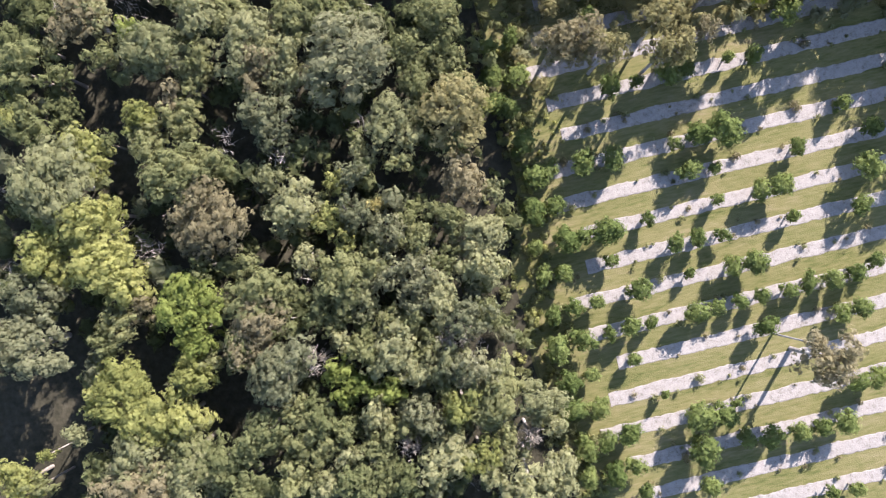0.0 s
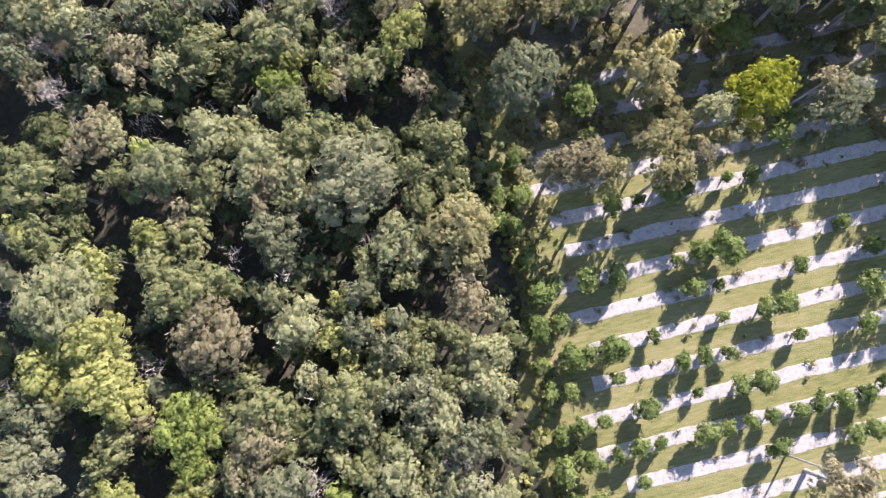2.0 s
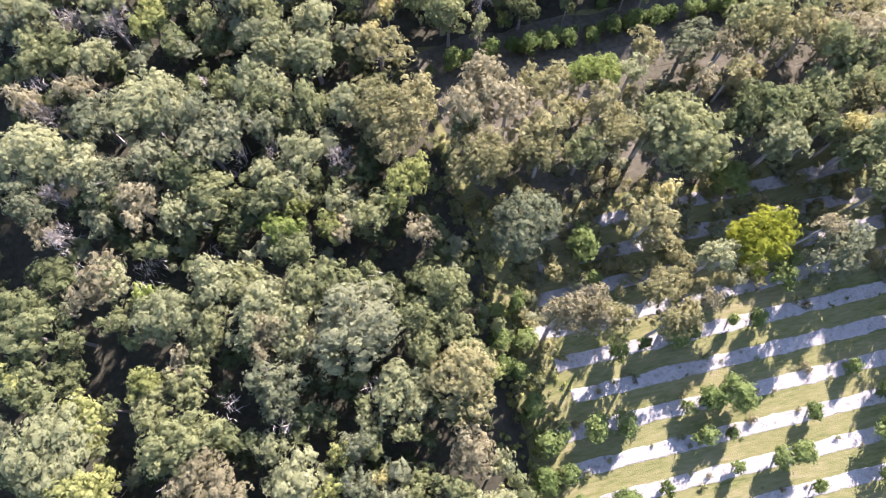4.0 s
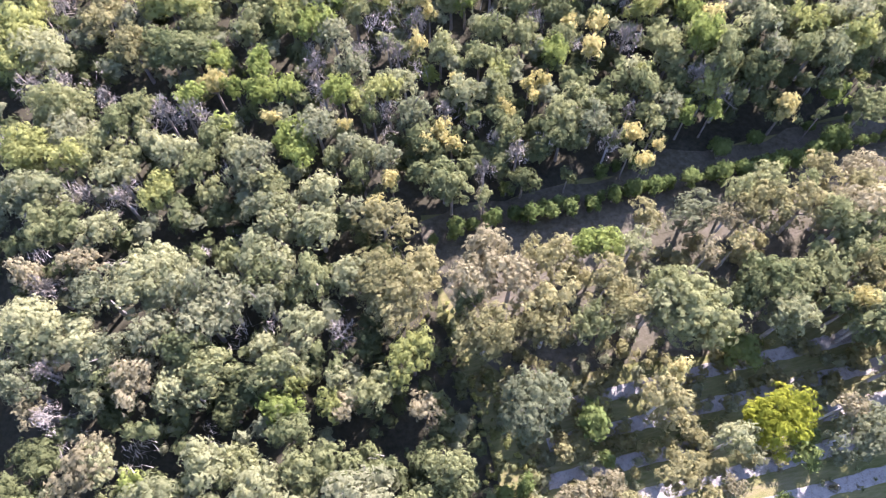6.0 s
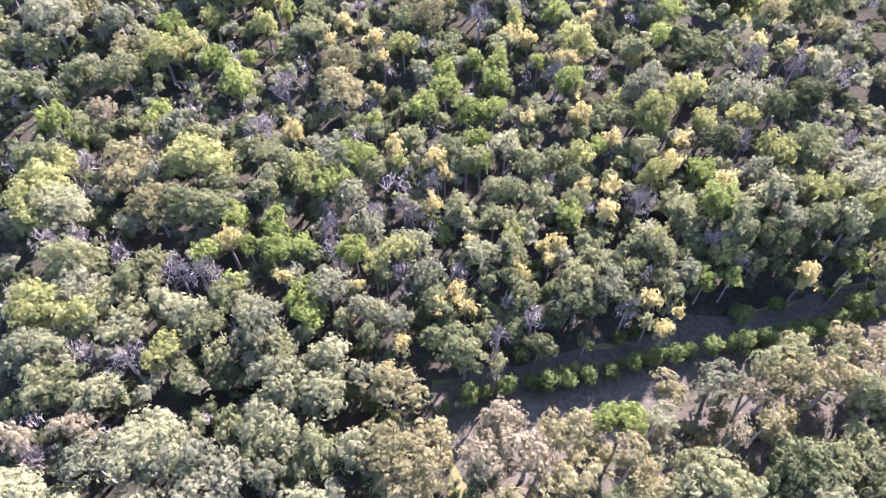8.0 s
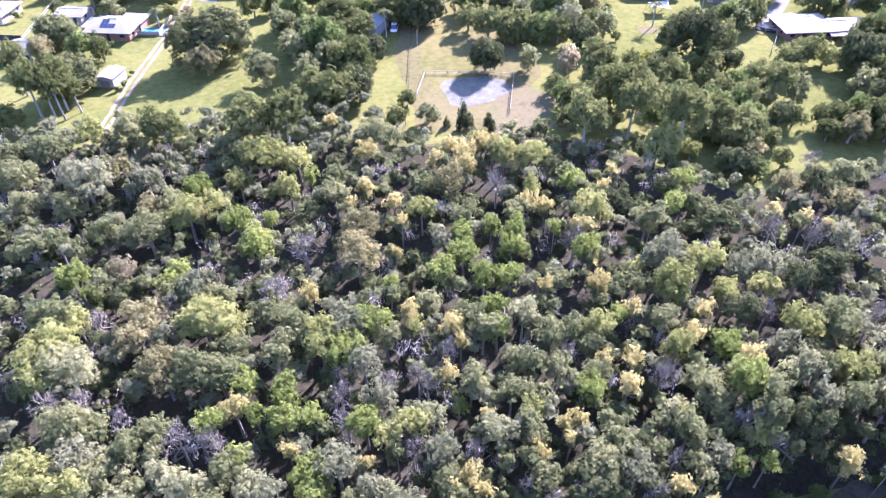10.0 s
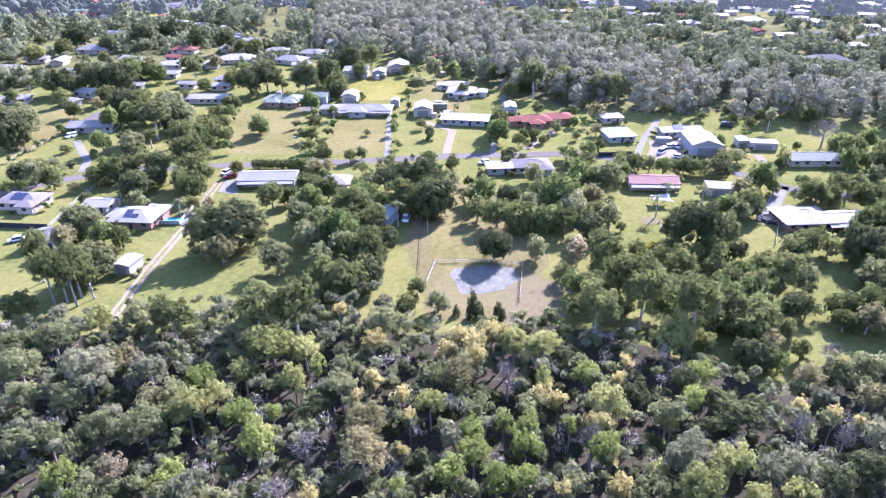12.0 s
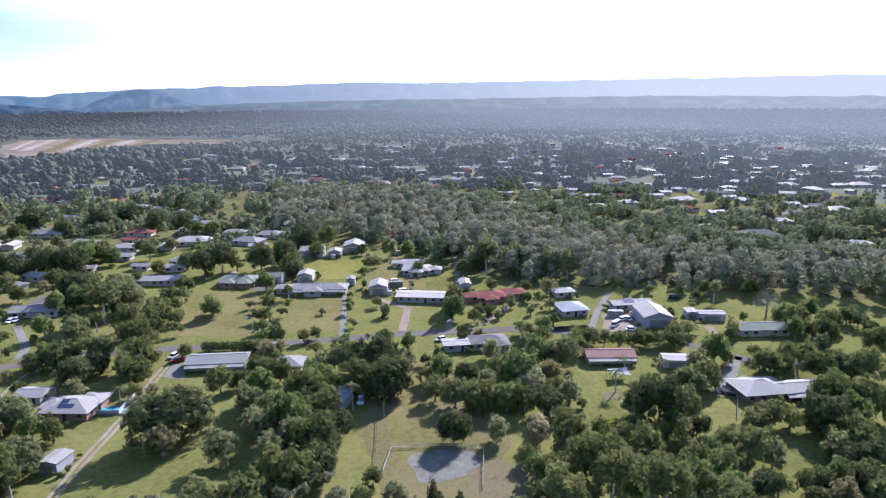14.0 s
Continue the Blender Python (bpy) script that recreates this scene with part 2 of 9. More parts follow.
WOOD = mottled("weathered_timber", [(0.24, 0.20, 0.16), (0.40, 0.36, 0.31)], (0.5, 5.0), 0.85)


def sheet_metal(name, col, rough=0.7):
    m = mottled(name, [tuple(c * 0.86 for c in col), col], (0.15, 1.5), rough, 0, 3, 0.08)
    n, l = m.node_tree.nodes, m.node_tree.links
    tc_, w, u = n.new("ShaderNodeTexCoord"), n.new("ShaderNodeTexWave"), n.new("ShaderNodeBump")
    w.inputs["Scale"].default_value = 1.6
    u.inputs["Strength"].default_value, u.inputs["Distance"].default_value = 0.6, 0.05
    l.new(tc_.outputs["Object"], w.inputs["Vector"])
    l.new(w.outputs["Fac"], u.inputs["Height"])
    l.new(u.outputs["Normal"], n["Principled BSDF"].inputs["Normal"])
    return m


ROOF = {
    "white": sheet_metal("white_sheet_roof", (0.240, 0.232, 0.202)),
    "grey": sheet_metal("grey_sheet_roof", (0.196, 0.190, 0.166)),
    "blue": sheet_metal("pale_blue_sheet_roof", (0.206, 0.236, 0.234)),
    "green": sheet_metal("green_sheet_roof", (0.142, 0.162, 0.122)),
    "sage": sheet_metal("sage_sheet_roof", (0.214, 0.216, 0.186)),
    "forest": sheet_metal("dark_green_sheet_roof", (0.080, 0.104, 0.076)),
    "red": mottled("terracotta_tiles", [(0.130, 0.056, 0.044), (0.190, 0.088, 0.068)], (0.3, 3.0), 0.8),
    "burgundy": sheet_metal("burgundy_sheet_roof", (0.166, 0.082, 0.066)),
    "dark": mottled("charcoal_tiles", [(0.110, 0.104, 0.096), (0.165, 0.154, 0.142)], (0.3, 3.0), 0.75),
    "cream": sheet_metal("cream_sheet_roof", (0.287, 0.268, 0.231)),
}
WALL = {
    "brick": mottled("brown_brick", [(0.20, 0.12, 0.085), (0.30, 0.19, 0.14)], (0.4, 5.0), 0.9),
    # white and cream are kept dark: eaves' shade is put into the wall colour
    "white": mottled("white_wall", [(0.27, 0.262, 0.238), (0.35, 0.340, 0.31)], (0.2, 2.0), 0.8),
    "cream": mottled("cream_wall", [(0.34, 0.29, 0.225), (0.42, 0.365, 0.295)], (0.2, 2.0), 0.85),
    "grey": mottled("grey_wall", [(0.24, 0.248, 0.26), (0.32, 0.328, 0.34)], (0.2, 2.0), 0.7),
}
PAINT = {k: material(k + "_car_paint", c, 0.25, 0.0, 0.6)[0] for k, c in
         {"white": (0.75, 0.75, 0.75), "red": (0.40, 0.02, 0.02), "dark": (0.03, 0.03, 0.04), "silver": (0.45, 0.46, 0.48)}.items()}


# ---- mesh helpers ----
def mesh_of(name, verts, faces, mat, smooth=False):
    me = bpy.data.meshes.new(name)
    me.from_pydata([tuple(map(float, v)) for v in verts], [], [tuple(map(int, f)) for f in faces])
    me.materials.append(mat)
    if smooth:
        me.polygons.foreach_set("use_smooth", [True] * len(me.polygons))
    me.update()
    return me


def child(name, me, parent, label=""):
    ob = new(name, me)
    ob.parent = parent
    return tagged(ob, label)


def part(name, bm, mat, parent, label=""):
    me = bpy.data.meshes.new(name)
    bm.to_mesh(me)
    bm.free()
    me.materials.append(mat)
    return child(name, me, parent, label)


def box(bm, x0, y0, z0, x1, y1, z1):
    v = [bm.verts.new(p) for p in ((x0, y0, z0), (x1, y0, z0), (x1, y1, z0), (x0, y1, z0), (x0, y0, z1), (x1, y0, z1), (x1, y1, z1), (x0, y1, z1))]
    for f in ((3, 2, 1, 0), (4, 5, 6, 7), (0, 1, 5, 4), (1, 2, 6, 5), (2, 3, 7, 6), (3, 0, 4, 7)):
        bm.faces.new([v[i] for i in f])


def block(*dims):
    bm = bmesh.new()
    box(bm, *dims)
    return bm


def tube(V, F, path, radii, sides=6):
    """Adds a tapered tube along path to the lists V and F."""
    start = len(V)
    path = [np.asarray(p, float) for p in path]
    for i, (p, r) in enumerate(zip(path, radii)):
        d = path[min(i + 1, len(path) - 1)] - path[max(i - 1, 0)]
        d = d / (np.linalg.norm(d) + 1e-9)
        a = np.cross(d, (0.31, 0.95, 0.05))
        a /= np.linalg.norm(a) + 1e-9
        b = np.cross(d, a)
        for k in range(sides):
            w = 2 * math.pi * k / sides
            V.append(p + r * (math.cos(w) * a + math.sin(w) * b))
    for i in range(len(path) - 1):
        for k in range(sides):
            j = (k + 1) % sides
            F.append((start + i * sides + k, start + i * sides + j, start + (i + 1) * sides + j, start + (i + 1) * sides + k))
    F.append(tuple(start + (len(path) - 1) * sides + k for k in range(sides)))


_phi = (1 + 5 ** 0.5) / 2
ICO_V = np.array([(-1, _phi, 0), (1, _phi, 0), (-1, -_phi, 0), (1, -_phi, 0), (0, -1, _phi), (0, 1, _phi), (0, -1, -_phi), (0, 1, -_phi), (_phi, 0, -1), (_phi, 0, 1), (-_phi, 0, -1), (-_phi, 0, 1)]) / math.sqrt(1 + _phi ** 2)
ICO_F = np.array([(0, 11, 5), (0, 5, 1), (0, 1, 7), (0, 7, 10), (0, 10, 11), (1, 5, 9), (5, 11, 4), (11, 10, 2), (10, 7, 6), (7, 1, 8), (3, 9, 4), (3, 4, 2), (3, 2, 6), (3, 6, 8), (3, 8, 9), (4, 9, 5), (2, 4, 11), (6, 2, 10), (8, 6, 7), (9, 8, 1)])


def unit(a):
    return a / (np.linalg.norm(a, axis=-1, keepdims=True) + 1e-9)


def clumps(centres, radii, spray, cover, rng, core=0.78, flat=0.85, low=-0.45, loose=0.38, tuft=0.0):
    """Leaf clumps: at each centre a rough core under many small leaf sprays, gathered into tufts where a tuft's radius is given. Returns vertices and triangles."""
    VV, FF, n = [], [], 0
    for c, r in zip(centres, radii):
        if core:
            jit = ICO_V * (core * r * rng.uniform(0.75, 1.1, (12, 1)))
            jit[:, 2] *= flat
            VV.append(jit + c)
            FF.append(ICO_F + n)
            n += 12
        k = max(8, int(cover * 4 * math.pi * r * r * 0.7 / (0.34 * spray * spray)))
        if tuft:
            heads = max(5, int(4.2 * math.pi * r * r * 0.7 / (math.pi * tuft * tuft)))
            d = unit(rng.normal(size=(heads * 3, 3)))
            d = d[d[:, 2] > low][:heads]
            reach = r * rng.uniform(0.72, 1.08, (len(d), 1))
            wide = tuft * rng.uniform(0.6, 1.35, (len(d), 1))
            each = max(5, k // len(d))
            out = np.repeat(unit(d + np.array([0, 0, 0.35])), each, 0)
            e = unit(out * 0.75 + unit(rng.normal(size=(len(out), 3))))
            at = np.repeat(d * reach, each, 0) + e * np.repeat(wide, each, 0) * rng.uniform(0.7, 1.05, (len(out), 1))
            at[:, 2] *= flat
            nrm = unit(e + out * 0.5 + rng.normal(scale=loose * 0.6, size=e.shape))
            k = len(at)
        else:
            d = unit(rng.normal(size=(k * 2, 3)))
            d = d[d[:, 2] > low][:k]
            k = len(d)
            at = d * (r * (0.84 + 0.34 * rng.uniform(0, 1, (k, 1)) ** 1.6) * (1 + 0.16 * np.sin(d @ rng.normal(scale=4.0, size=(3, 1)))))
            at[:, 2] *= flat
            nrm = unit(d + rng.normal(scale=loose, size=(k, 3)))
        a = unit(np.cross(nrm, rng.normal(size=(k, 3))))
        b = np.cross(nrm, a)
        s = spray * rng.uniform(0.55, 1.35, (k, 1))
        t = np.stack([at + a * s * 0.62, at - a * s * 0.35 + b * s * 0.42, at - a * s * 0.35 - b * s * 0.42], 1) + c
        VV.append(t.reshape(-1, 3))
        FF.append(np.arange(3 * k).reshape(k, 3) + n)
        n += 3 * k
    return np.concatenate(VV), np.concatenate(FF)


def twigs(centres, radii, root, each, rng):
    """Bare twigs: long slivers that fan out through each clump, away from the root."""
    VV = []
    for c, r in zip(centres, radii):
        d = unit(unit(np.asarray(c) - root) * 0.8 + rng.normal(scale=0.6, size=(each, 3)))
        at = c + rng.normal(scale=0.42 * r, size=(each, 3))
        L = r * rng.uniform(0.5, 1.1, (each, 1))
        w = unit(np.cross(d, rng.normal(size=(each, 3)))) * rng.uniform(0.02, 0.05, (each, 1))
        VV.append(np.stack([at - d * L * 0.5 + w, at - d * L * 0.5 - w, at + d * L * 0.5], 1).reshape(-1, 3))
    V = np.concatenate(VV)
    return V, np.arange(len(V)).reshape(-1, 3)


def fast_mesh(name, V, F, mat):
    me = bpy.data.meshes.new(name)
    me.vertices.add(len(V))
    me.vertices.foreach_set("co", np.asarray(V, np.float32).ravel())
    me.loops.add(F.size)
    me.loops.foreach_set("vertex_index", np.asarray(F, np.int32).ravel())
    me.polygons.add(len(F))
    me.polygons.foreach_set("loop_start", np.arange(0, F.size, 3, dtype=np.int32))
    me.materials.append(mat)
    me.update(calc_edges=True)
    me.validate()
    return me


# ---- trees ----
# species: clump size share, how high the crown's foot is, flatness of clumps, clump count factor
SPECIES = {
    "g": (0.30, 0.42, 0.80, 1.45), "m": (0.36, 0.36, 0.85, 1.0), "y": (0.33, 0.36, 0.85, 1.2), "l": (0.37, 0.33, 0.9, 1.0),
    "p": (0.34, 0.38, 0.85, 1.1), "t": (0.30, 0.40, 0.8, 1.35), "b": (0.33, 0.42, 0.82, 1.2), "k": (0.38, 0.25, 0.9, 1.0),
    "f": (0.36, 0.42, 0.85, 1.0), "o": (0.42, 0.14, 0.95, 0.9), "d": (0.34, 0.34, 0.9, 1.2), "z": (0.34, 0.30, 0.9, 1.1),
    "s": (0.42, 0.06, 0.95, 0.8), "c": (0.30, 0.10, 0.9, 1.6), "K": (0.27, 0.16, 0.92, 2.0), "G": (0.27, 0.45, 0.85, 1.5),
}
LABEL = {
    "g": ("tall gum tree with a feathery grey-green crown", "gum tree"), "m": ("bushland tree with a lumpy olive-green crown", "tree"),
    "y": ("bushland tree with a yellow-green clumped crown", "tree"), "l": ("leafy tree with a fresh bright-green crown", "tree"),
    "p": ("paperbark tree with a pale silvery-green crown", "tree"), "t": ("gum tree with a browning tan crown", "gum tree"),
    "b": ("gum tree with an olive-gold weeping crown", "gum tree"), "k": ("low understorey tree with dark green leaves", "tree"),
    "f": ("wattle tree topped with cream-yellow blossom", "wattle tree"), "d": ("leafless grey tree with fine bare twigs", "bare tree"),
    "z": ("rounded tree with a bright lime-yellow crown", "tree"),
    "o": ("small round orchard tree with glossy green leaves", "orchard tree"),
    "s": ("rounded garden shrub beside a house", "shrub"), "c": ("dark green conical pine tree on the grass", "pine tree"), "K": ("broad garden tree with a dense dark green crown", "tree"), "G": ("tall gum tree standing open with bare pale trunk", "gum tree"),
}
NAME = {"g": "gum_tree", "m": "bush_tree", "y": "scrub_tree", "l": "leafy_tree", "z": "lime_tree", "p": "paperbark_tree", "t": "gum_tree", "b": "gum_tree", "k": "understorey_tree",
        "f": "wattle_tree", "d": "bare_tree", "o": "orchard_tree", "s": "garden_shrub", "c": "pine_tree", "K": "garden_tree", "G": "gum_tree"}
GROUP = {"bush": "bushland trees", "orchard": "orchard rows", "shelter": "shelter belt trees", "gardens": "garden trees", "beds": "garden shrubs"}
PROTO = {}


def prototype(kind, size, variant, coarse):
    """Trunk and crown meshes for a tree of crown radius size whose top is at z = 1.9 * size + foot."""
    key = (kind, size, variant, coarse)
    if key in PROTO:
        return PROTO[key]
    rng = np.random.default_rng(abs(hash((ord(kind), int(size * 10), variant, coarse))) % 100000)
    share, foot, flat, factor = SPECIES[kind]
    share, factor = share * (0.84 if kind != "o" else 0.9), factor * (1.2 if kind == "o" else 1.35 if coarse else 1.5)
    spray = (0.36 if size < 2 else 0.42 if size < 4 else 0.50) * ((2.0 if size > 4 else 1.6) if coarse else 1.0)
    tuft = (0.34 if size < 2 else 0.44 if size < 4 else 0.55) * (1.5 if coarse else 1.0)
    if kind in "os":
        spray, tuft = (0.34, 0.0) if kind == "o" else (0.5, 0.0)
    top = 1.0                                         # the crown is built round z = 0 with half height 0.85 * size
    count = int((7 if size < 2 else 11 if size < 4 else 16) * factor * (1.35 if coarse else 1.0))
    d = unit(rng.normal(size=(count * 14, 3)))
    d = d[d[:, 2] > (-0.75 if (coarse and kind != "G") or kind in "os" else -0.42)]
    keep = []
    for q in d:                                       # spread the clumps
        if all(np.dot(q, w) < (0.86 if count < 14 else 0.93 if count < 30 else 0.962) for w in keep):
            keep.append(q)
        if len(keep) == count:
            break
    d = np.array(keep)
    heads = kind not in "osc"                         # the crown parts into heads with dark gaps between
    rad = share * size * rng.uniform(0.55, 1.25, len(d)) * (1.02 if heads else 1.0)
    lob = 1.0 + 0.13 * np.sin(2 * np.arctan2(d[:, 1], d[:, 0]) + rng.uniform(0, 6)) + 0.09 * np.sin(3 * np.arctan2(d[:, 1], d[:, 0]) + rng.uniform(0, 6))
    out = ((size - rad) * (1 + (lob - 1) * (1.5 if heads else 1.0)))[:, None] * rng.uniform(0.76 if heads else 0.82, 1.06, (len(d), 1))
    c = d * out
    c[:, 2] = c[:, 2] * 0.85 * top + (rng.uniform(-0.08, 0.05, len(d)) * size if heads else 0)
    if kind == "c":
        u_ = np.sqrt(rng.uniform(0, 1, len(d)))
        w_ = rng.uniform(0, 6.28, len(d))
        c = np.stack([np.cos(w_) * u_ * 0.72 * size, np.sin(w_) * u_ * 0.72 * size, (1 - 2 * u_) * 0.85 * size], 1)
        rad = rad * (0.5 + 0.7 * u_)
    c = np.concatenate([c, [[0, 0, (0.08 if heads else 0.2) * size]]])
    rad = np.append(rad, (0.3 if kind == "c" else 0.72 if kind == "o" else 0.5) * size)
    lean = rng.normal(scale=0.10, size=2) * size
    c[:, :2] += lean * (c[:, 2:3] / size + 0.6)
    if kind in "Kcs" or (coarse and kind in "mG"):
        leaf = LEAF["k" if kind == "c" or size > 6 or (kind in "sK" and variant == 1) else "o" if variant == 3 or kind == "s" else "n"]
    else:
        leaf = LEAF["m" if kind in "fG" or (coarse and kind == "g") else kind]
    meshes = []
    # trunk with limbs: foot at z = -1, scaled in z apart from the crown
    V, F = [], []
    tr = 0.055 * size + 0.05
    trunk_low = np.array([0, 0, -1.0])
    fork = np.array([lean[0] * 0.3, lean[1] * 0.3, -0.45 * size])
    if kind == "d":
        V2, F2 = [], []

        def grow(p, dirn, length, r, level):
            q = p + dirn * length * 0.55 + rng.normal(scale=0.06 * length, size=3)
            e = p + dirn * length
            tube(V2, F2, [p, q, e], [max(r, 0.03), max(r * 0.75, 0.027), max(r * 0.45, 0.02)], 3 if level else 6)
            if level < 3:
                for _ in range(6 if level == 0 else 5 if level == 1 else 4):
                    nd = unit(dirn + rng.normal(scale=0.62, size=3) + np.array([0, 0, 0.10]))
                    grow(p + dirn * length * rng.uniform(0.55, 1.0), nd, length * rng.uniform(0.5, 0.72), r * 0.48, level + 1)
        grow(np.array([0, 0, -0.75 * size]), np.array([0, 0, 1.0]), 0.85 * size, tr * 1.1, 0)
        meshes.append(("branchwork", mesh_of("branchwork", V2, F2, TWIG)))
        V3, F3 = twigs(c, rad * 1.1, np.array([0, 0, -0.7 * size]), 20, rng)
        meshes.append(("bare_crown", fast_mesh("bare_crown", V3, F3, LEAF["d"])))
    else:
        for q, r_ in list(zip(c, rad))[: (2 if kind == "o" else 4)]:
            mid = fork + (q - fork) * 0.5 + rng.normal(scale=0.08 * size, size=3)
            tube(V, F, [fork, mid, q], [tr * 0.6, tr * 0.4, tr * 0.2], 4)
        cover = 0.66 if kind in "gtbG" else 0.72
        if kind == "f":
            up = c[:, 2] > 0.05 * size
            Vc, Fc = clumps(c[~up], rad[~up], spray, cover, rng, flat=flat, tuft=tuft)
            meshes.append(("crown", fast_mesh("crown", Vc, Fc, leaf)))
            Vb, Fb = clumps(c[up], rad[up] * 1.03, spray, cover, rng, flat=flat, low=-0.3, tuft=tuft)
            meshes.append(("blossom", fast_mesh("blossom", Vb, Fb, LEAF["f"])))
        else:
            Vc, Fc = clumps(c, rad, spray, cover, rng, core=0.66 if kind in "gtbG" else 0.92 if kind in "os" else 0.76, flat=flat, tuft=tuft)
            meshes.append(("crown", fast_mesh("crown", Vc, Fc, leaf)))
        if V and kind not in "osmkKly":
            meshes.append(("branchwork", mesh_of("branchwork", V, F, BARK)))
    Vt, Ft = [], []
    tube(Vt, Ft, [(0, 0, 0), (lean[0] * 0.1, lean[1] * 0.1, 0.5), (lean[0] * 0.3, lean[1] * 0.3, 1.0)], [tr * 1.25, tr, tr * 0.8], 7)
    if kind != "s":
        meshes.append(("trunk", mesh_of("trunk", Vt, Ft, PALE_BARK if kind in "gtbpGd" else BARK)))
    PROTO[key] = meshes
    return meshes


TREES = [0]
PLACED = []


def tree(kind, x, y, h, r, area="bush"):
    """One tree: crown radius r, top at h, rooted at x, y."""
    i = TREES[0]
    TREES[0] += 1
    coarse = 1 if area == "gardens" else 0
    if area == "orchard":                             # round and leafy almost to the ground
        r, h = r * 1.18, h * 0.86
    elif area == "shelter":
        r = r * 1.08
    if area == "bush" and y < -75:                    # greener, more mixed bushland beyond the orchard
        if kind in "gpt" and i % 3 != 2:
            kind = "ymylml"[(i // 2) % 6]
        if kind in "gpmly" and x < -62 and i % 2:     # duller, darker kinds where x < -62
            kind = "k" if i % 4 == 1 else "g"
        elif kind == "k" and i % 3 == 1 and x > -50:
            kind = "lm"[(i // 3) % 2]
    if coarse and kind == "K" and h > 4 and r < 4.6:              # mixed garden species
        kind = "KmKmKGKbKg"[(i * 7) % 10]
        h = h * (1.12 if kind in "gG" else 1.0)
    size = 1.4 if kind in "os" else 1.8 if r < 2.2 else 2.9 if r < 3.7 else 4.6
    if coarse:
        size = 2.9 if r < 3.6 else 5.0 if r < 6.5 else 8.0
    meshes = prototype(kind, size, i % (5 if kind in "mpgK" else 3), coarse)
    s = r / size
    root = tagged(new(NAME[kind]), LABEL[kind][0], LABEL[kind][1], GROUP[area])
    root.matrix_basis = pose(x, y, 0, 0, 0, (i * 137.5) % 360)
    h = h * (0.93 + 0.16 * ((i * 0.733) % 1.0)) if coarse else h
    tall = min(1.45 if area == "shelter" else 1.75, max(0.85, (h * 0.64) / (1.75 * r))) if kind not in "os" else min(1.35, h / (2.0 * r))
    if coarse and kind != "G":
        tall = min(2.0 if kind == "c" else 1.3, h / (1.9 * r))
    mid = max(h - 0.95 * r * tall, 0.8 * r * tall)    # height of the crown's middle
    if kind == "K" and r > 4.6:                       # broad fig, leafy down to the grass
        mid = 0.80 * r * tall
    for name, me in meshes:
        ob = child(name, me, root)
        if name == "trunk":
            ob.matrix_basis = Matrix.Diagonal((s, s, max(mid - 0.45 * r * tall, 0.2), 1))
        else:
            ob.matrix_basis = Matrix.Translation((0, 0, mid)) @ Matrix.Diagonal((s, s, s * tall, 1))
    wx = 0.88 + 0.28 * ((i * 0.618) % 1.0)
    root.scale = (wx, 2.04 - wx, 1.0)
    PLACED.append((x, y, r))
    return root


# ---- ground ----
def sheet(name, outline, z, mat, kind="structure", thick=0.0):
    bm = bmesh.new()
    vs = [bm.verts.new((x, y, z)) for x, y in outline]
    f = bm.faces.new(vs)
    if f.normal.z < 0:
        f.normal_flip()
    bmesh.ops.triangulate(bm, faces=[f])
    me = bpy.data.meshes.new(name)
    bm.to_mesh(me)
    bm.free()
    me.materials.append(mat)
    return tagged(new(name, me), kind=kind)


def wavy(outline, step=3.0, amp=0.6, seed=0):
    """The closed outline cut into short pieces with an uneven edge."""
    out, n = [], len(outline)
    for i in range(n):
        a, b = Vector(outline[i]), Vector(outline[(i + 1) % n])
        k = max(1, int((b - a).length / step))
        for j in range(k):
            p = a + (b - a) * j / k
            w = noise.noise_vector(Vector((p.x * 0.13, p.y * 0.13, seed)))
            out.append((p.x + w.x * amp * 2, p.y + w.y * amp * 2))
    return out


def ribbon(name, line, width, z, mat, jitter=0.0, thick=0.05, step=2.0):
    """A strip along a line, raised a little, with uneven edges where jitter is given."""
    pts = []
    for (x0, y0), (x1, y1) in zip(line, line[1:]):
        k = max(1, int(math.hypot(x1 - x0, y1 - y0) / step))
        pts += [(x0 + (x1 - x0) * j / k, y0 + (y1 - y0) * j / k) for j in range(k)]
    pts.append(line[-1])
    V, F = [], []
    for i, (x, y) in enumerate(pts):
        a, b = pts[max(i - 1, 0)], pts[min(i + 1, len(pts) - 1)]
        dx, dy = b[0] - a[0], b[1] - a[1]
        n_ = math.hypot(dx, dy)
        nx, ny = -dy / n_, dx / n_
        w0 = width / 2 + jitter * (0.6 * noise.noise(Vector((x * 0.4, y * 0.7, 3))) + 0.5 * noise.noise(Vector((x * 2.3, y, 4))))
        w1 = width / 2 + jitter * (0.6 * noise.noise(Vector((x * 0.4, y * 0.7, 9))) + 0.5 * noise.noise(Vector((x * 2.3, y, 7))))
        V += [(x + nx * (w0 + 0.1), y + ny * (w0 + 0.1), z), (x + nx * w0, y + ny * w0, z + thick), (x - nx * w1, y - ny * w1, z + thick), (x - nx * (w1 + 0.1), y - ny * (w1 + 0.1), z)]
        if i:
            o = 4 * i
            F += [(o - 4 + k, o + k, o + k + 1, o - 3 + k) for k in range(3)]
    me = mesh_of(name, V, F, mat)
    bm = bmesh.new()
    bm.from_mesh(me)
    bmesh.ops.recalc_face_normals(bm, faces=bm.faces)
    if sum(f.normal.z for f in bm.faces) < 0:
        bmesh.ops.reverse_faces(bm, faces=bm.faces)
    bm.to_mesh(me)
    bm.free()
    return tagged(new(name, me), kind="structure")


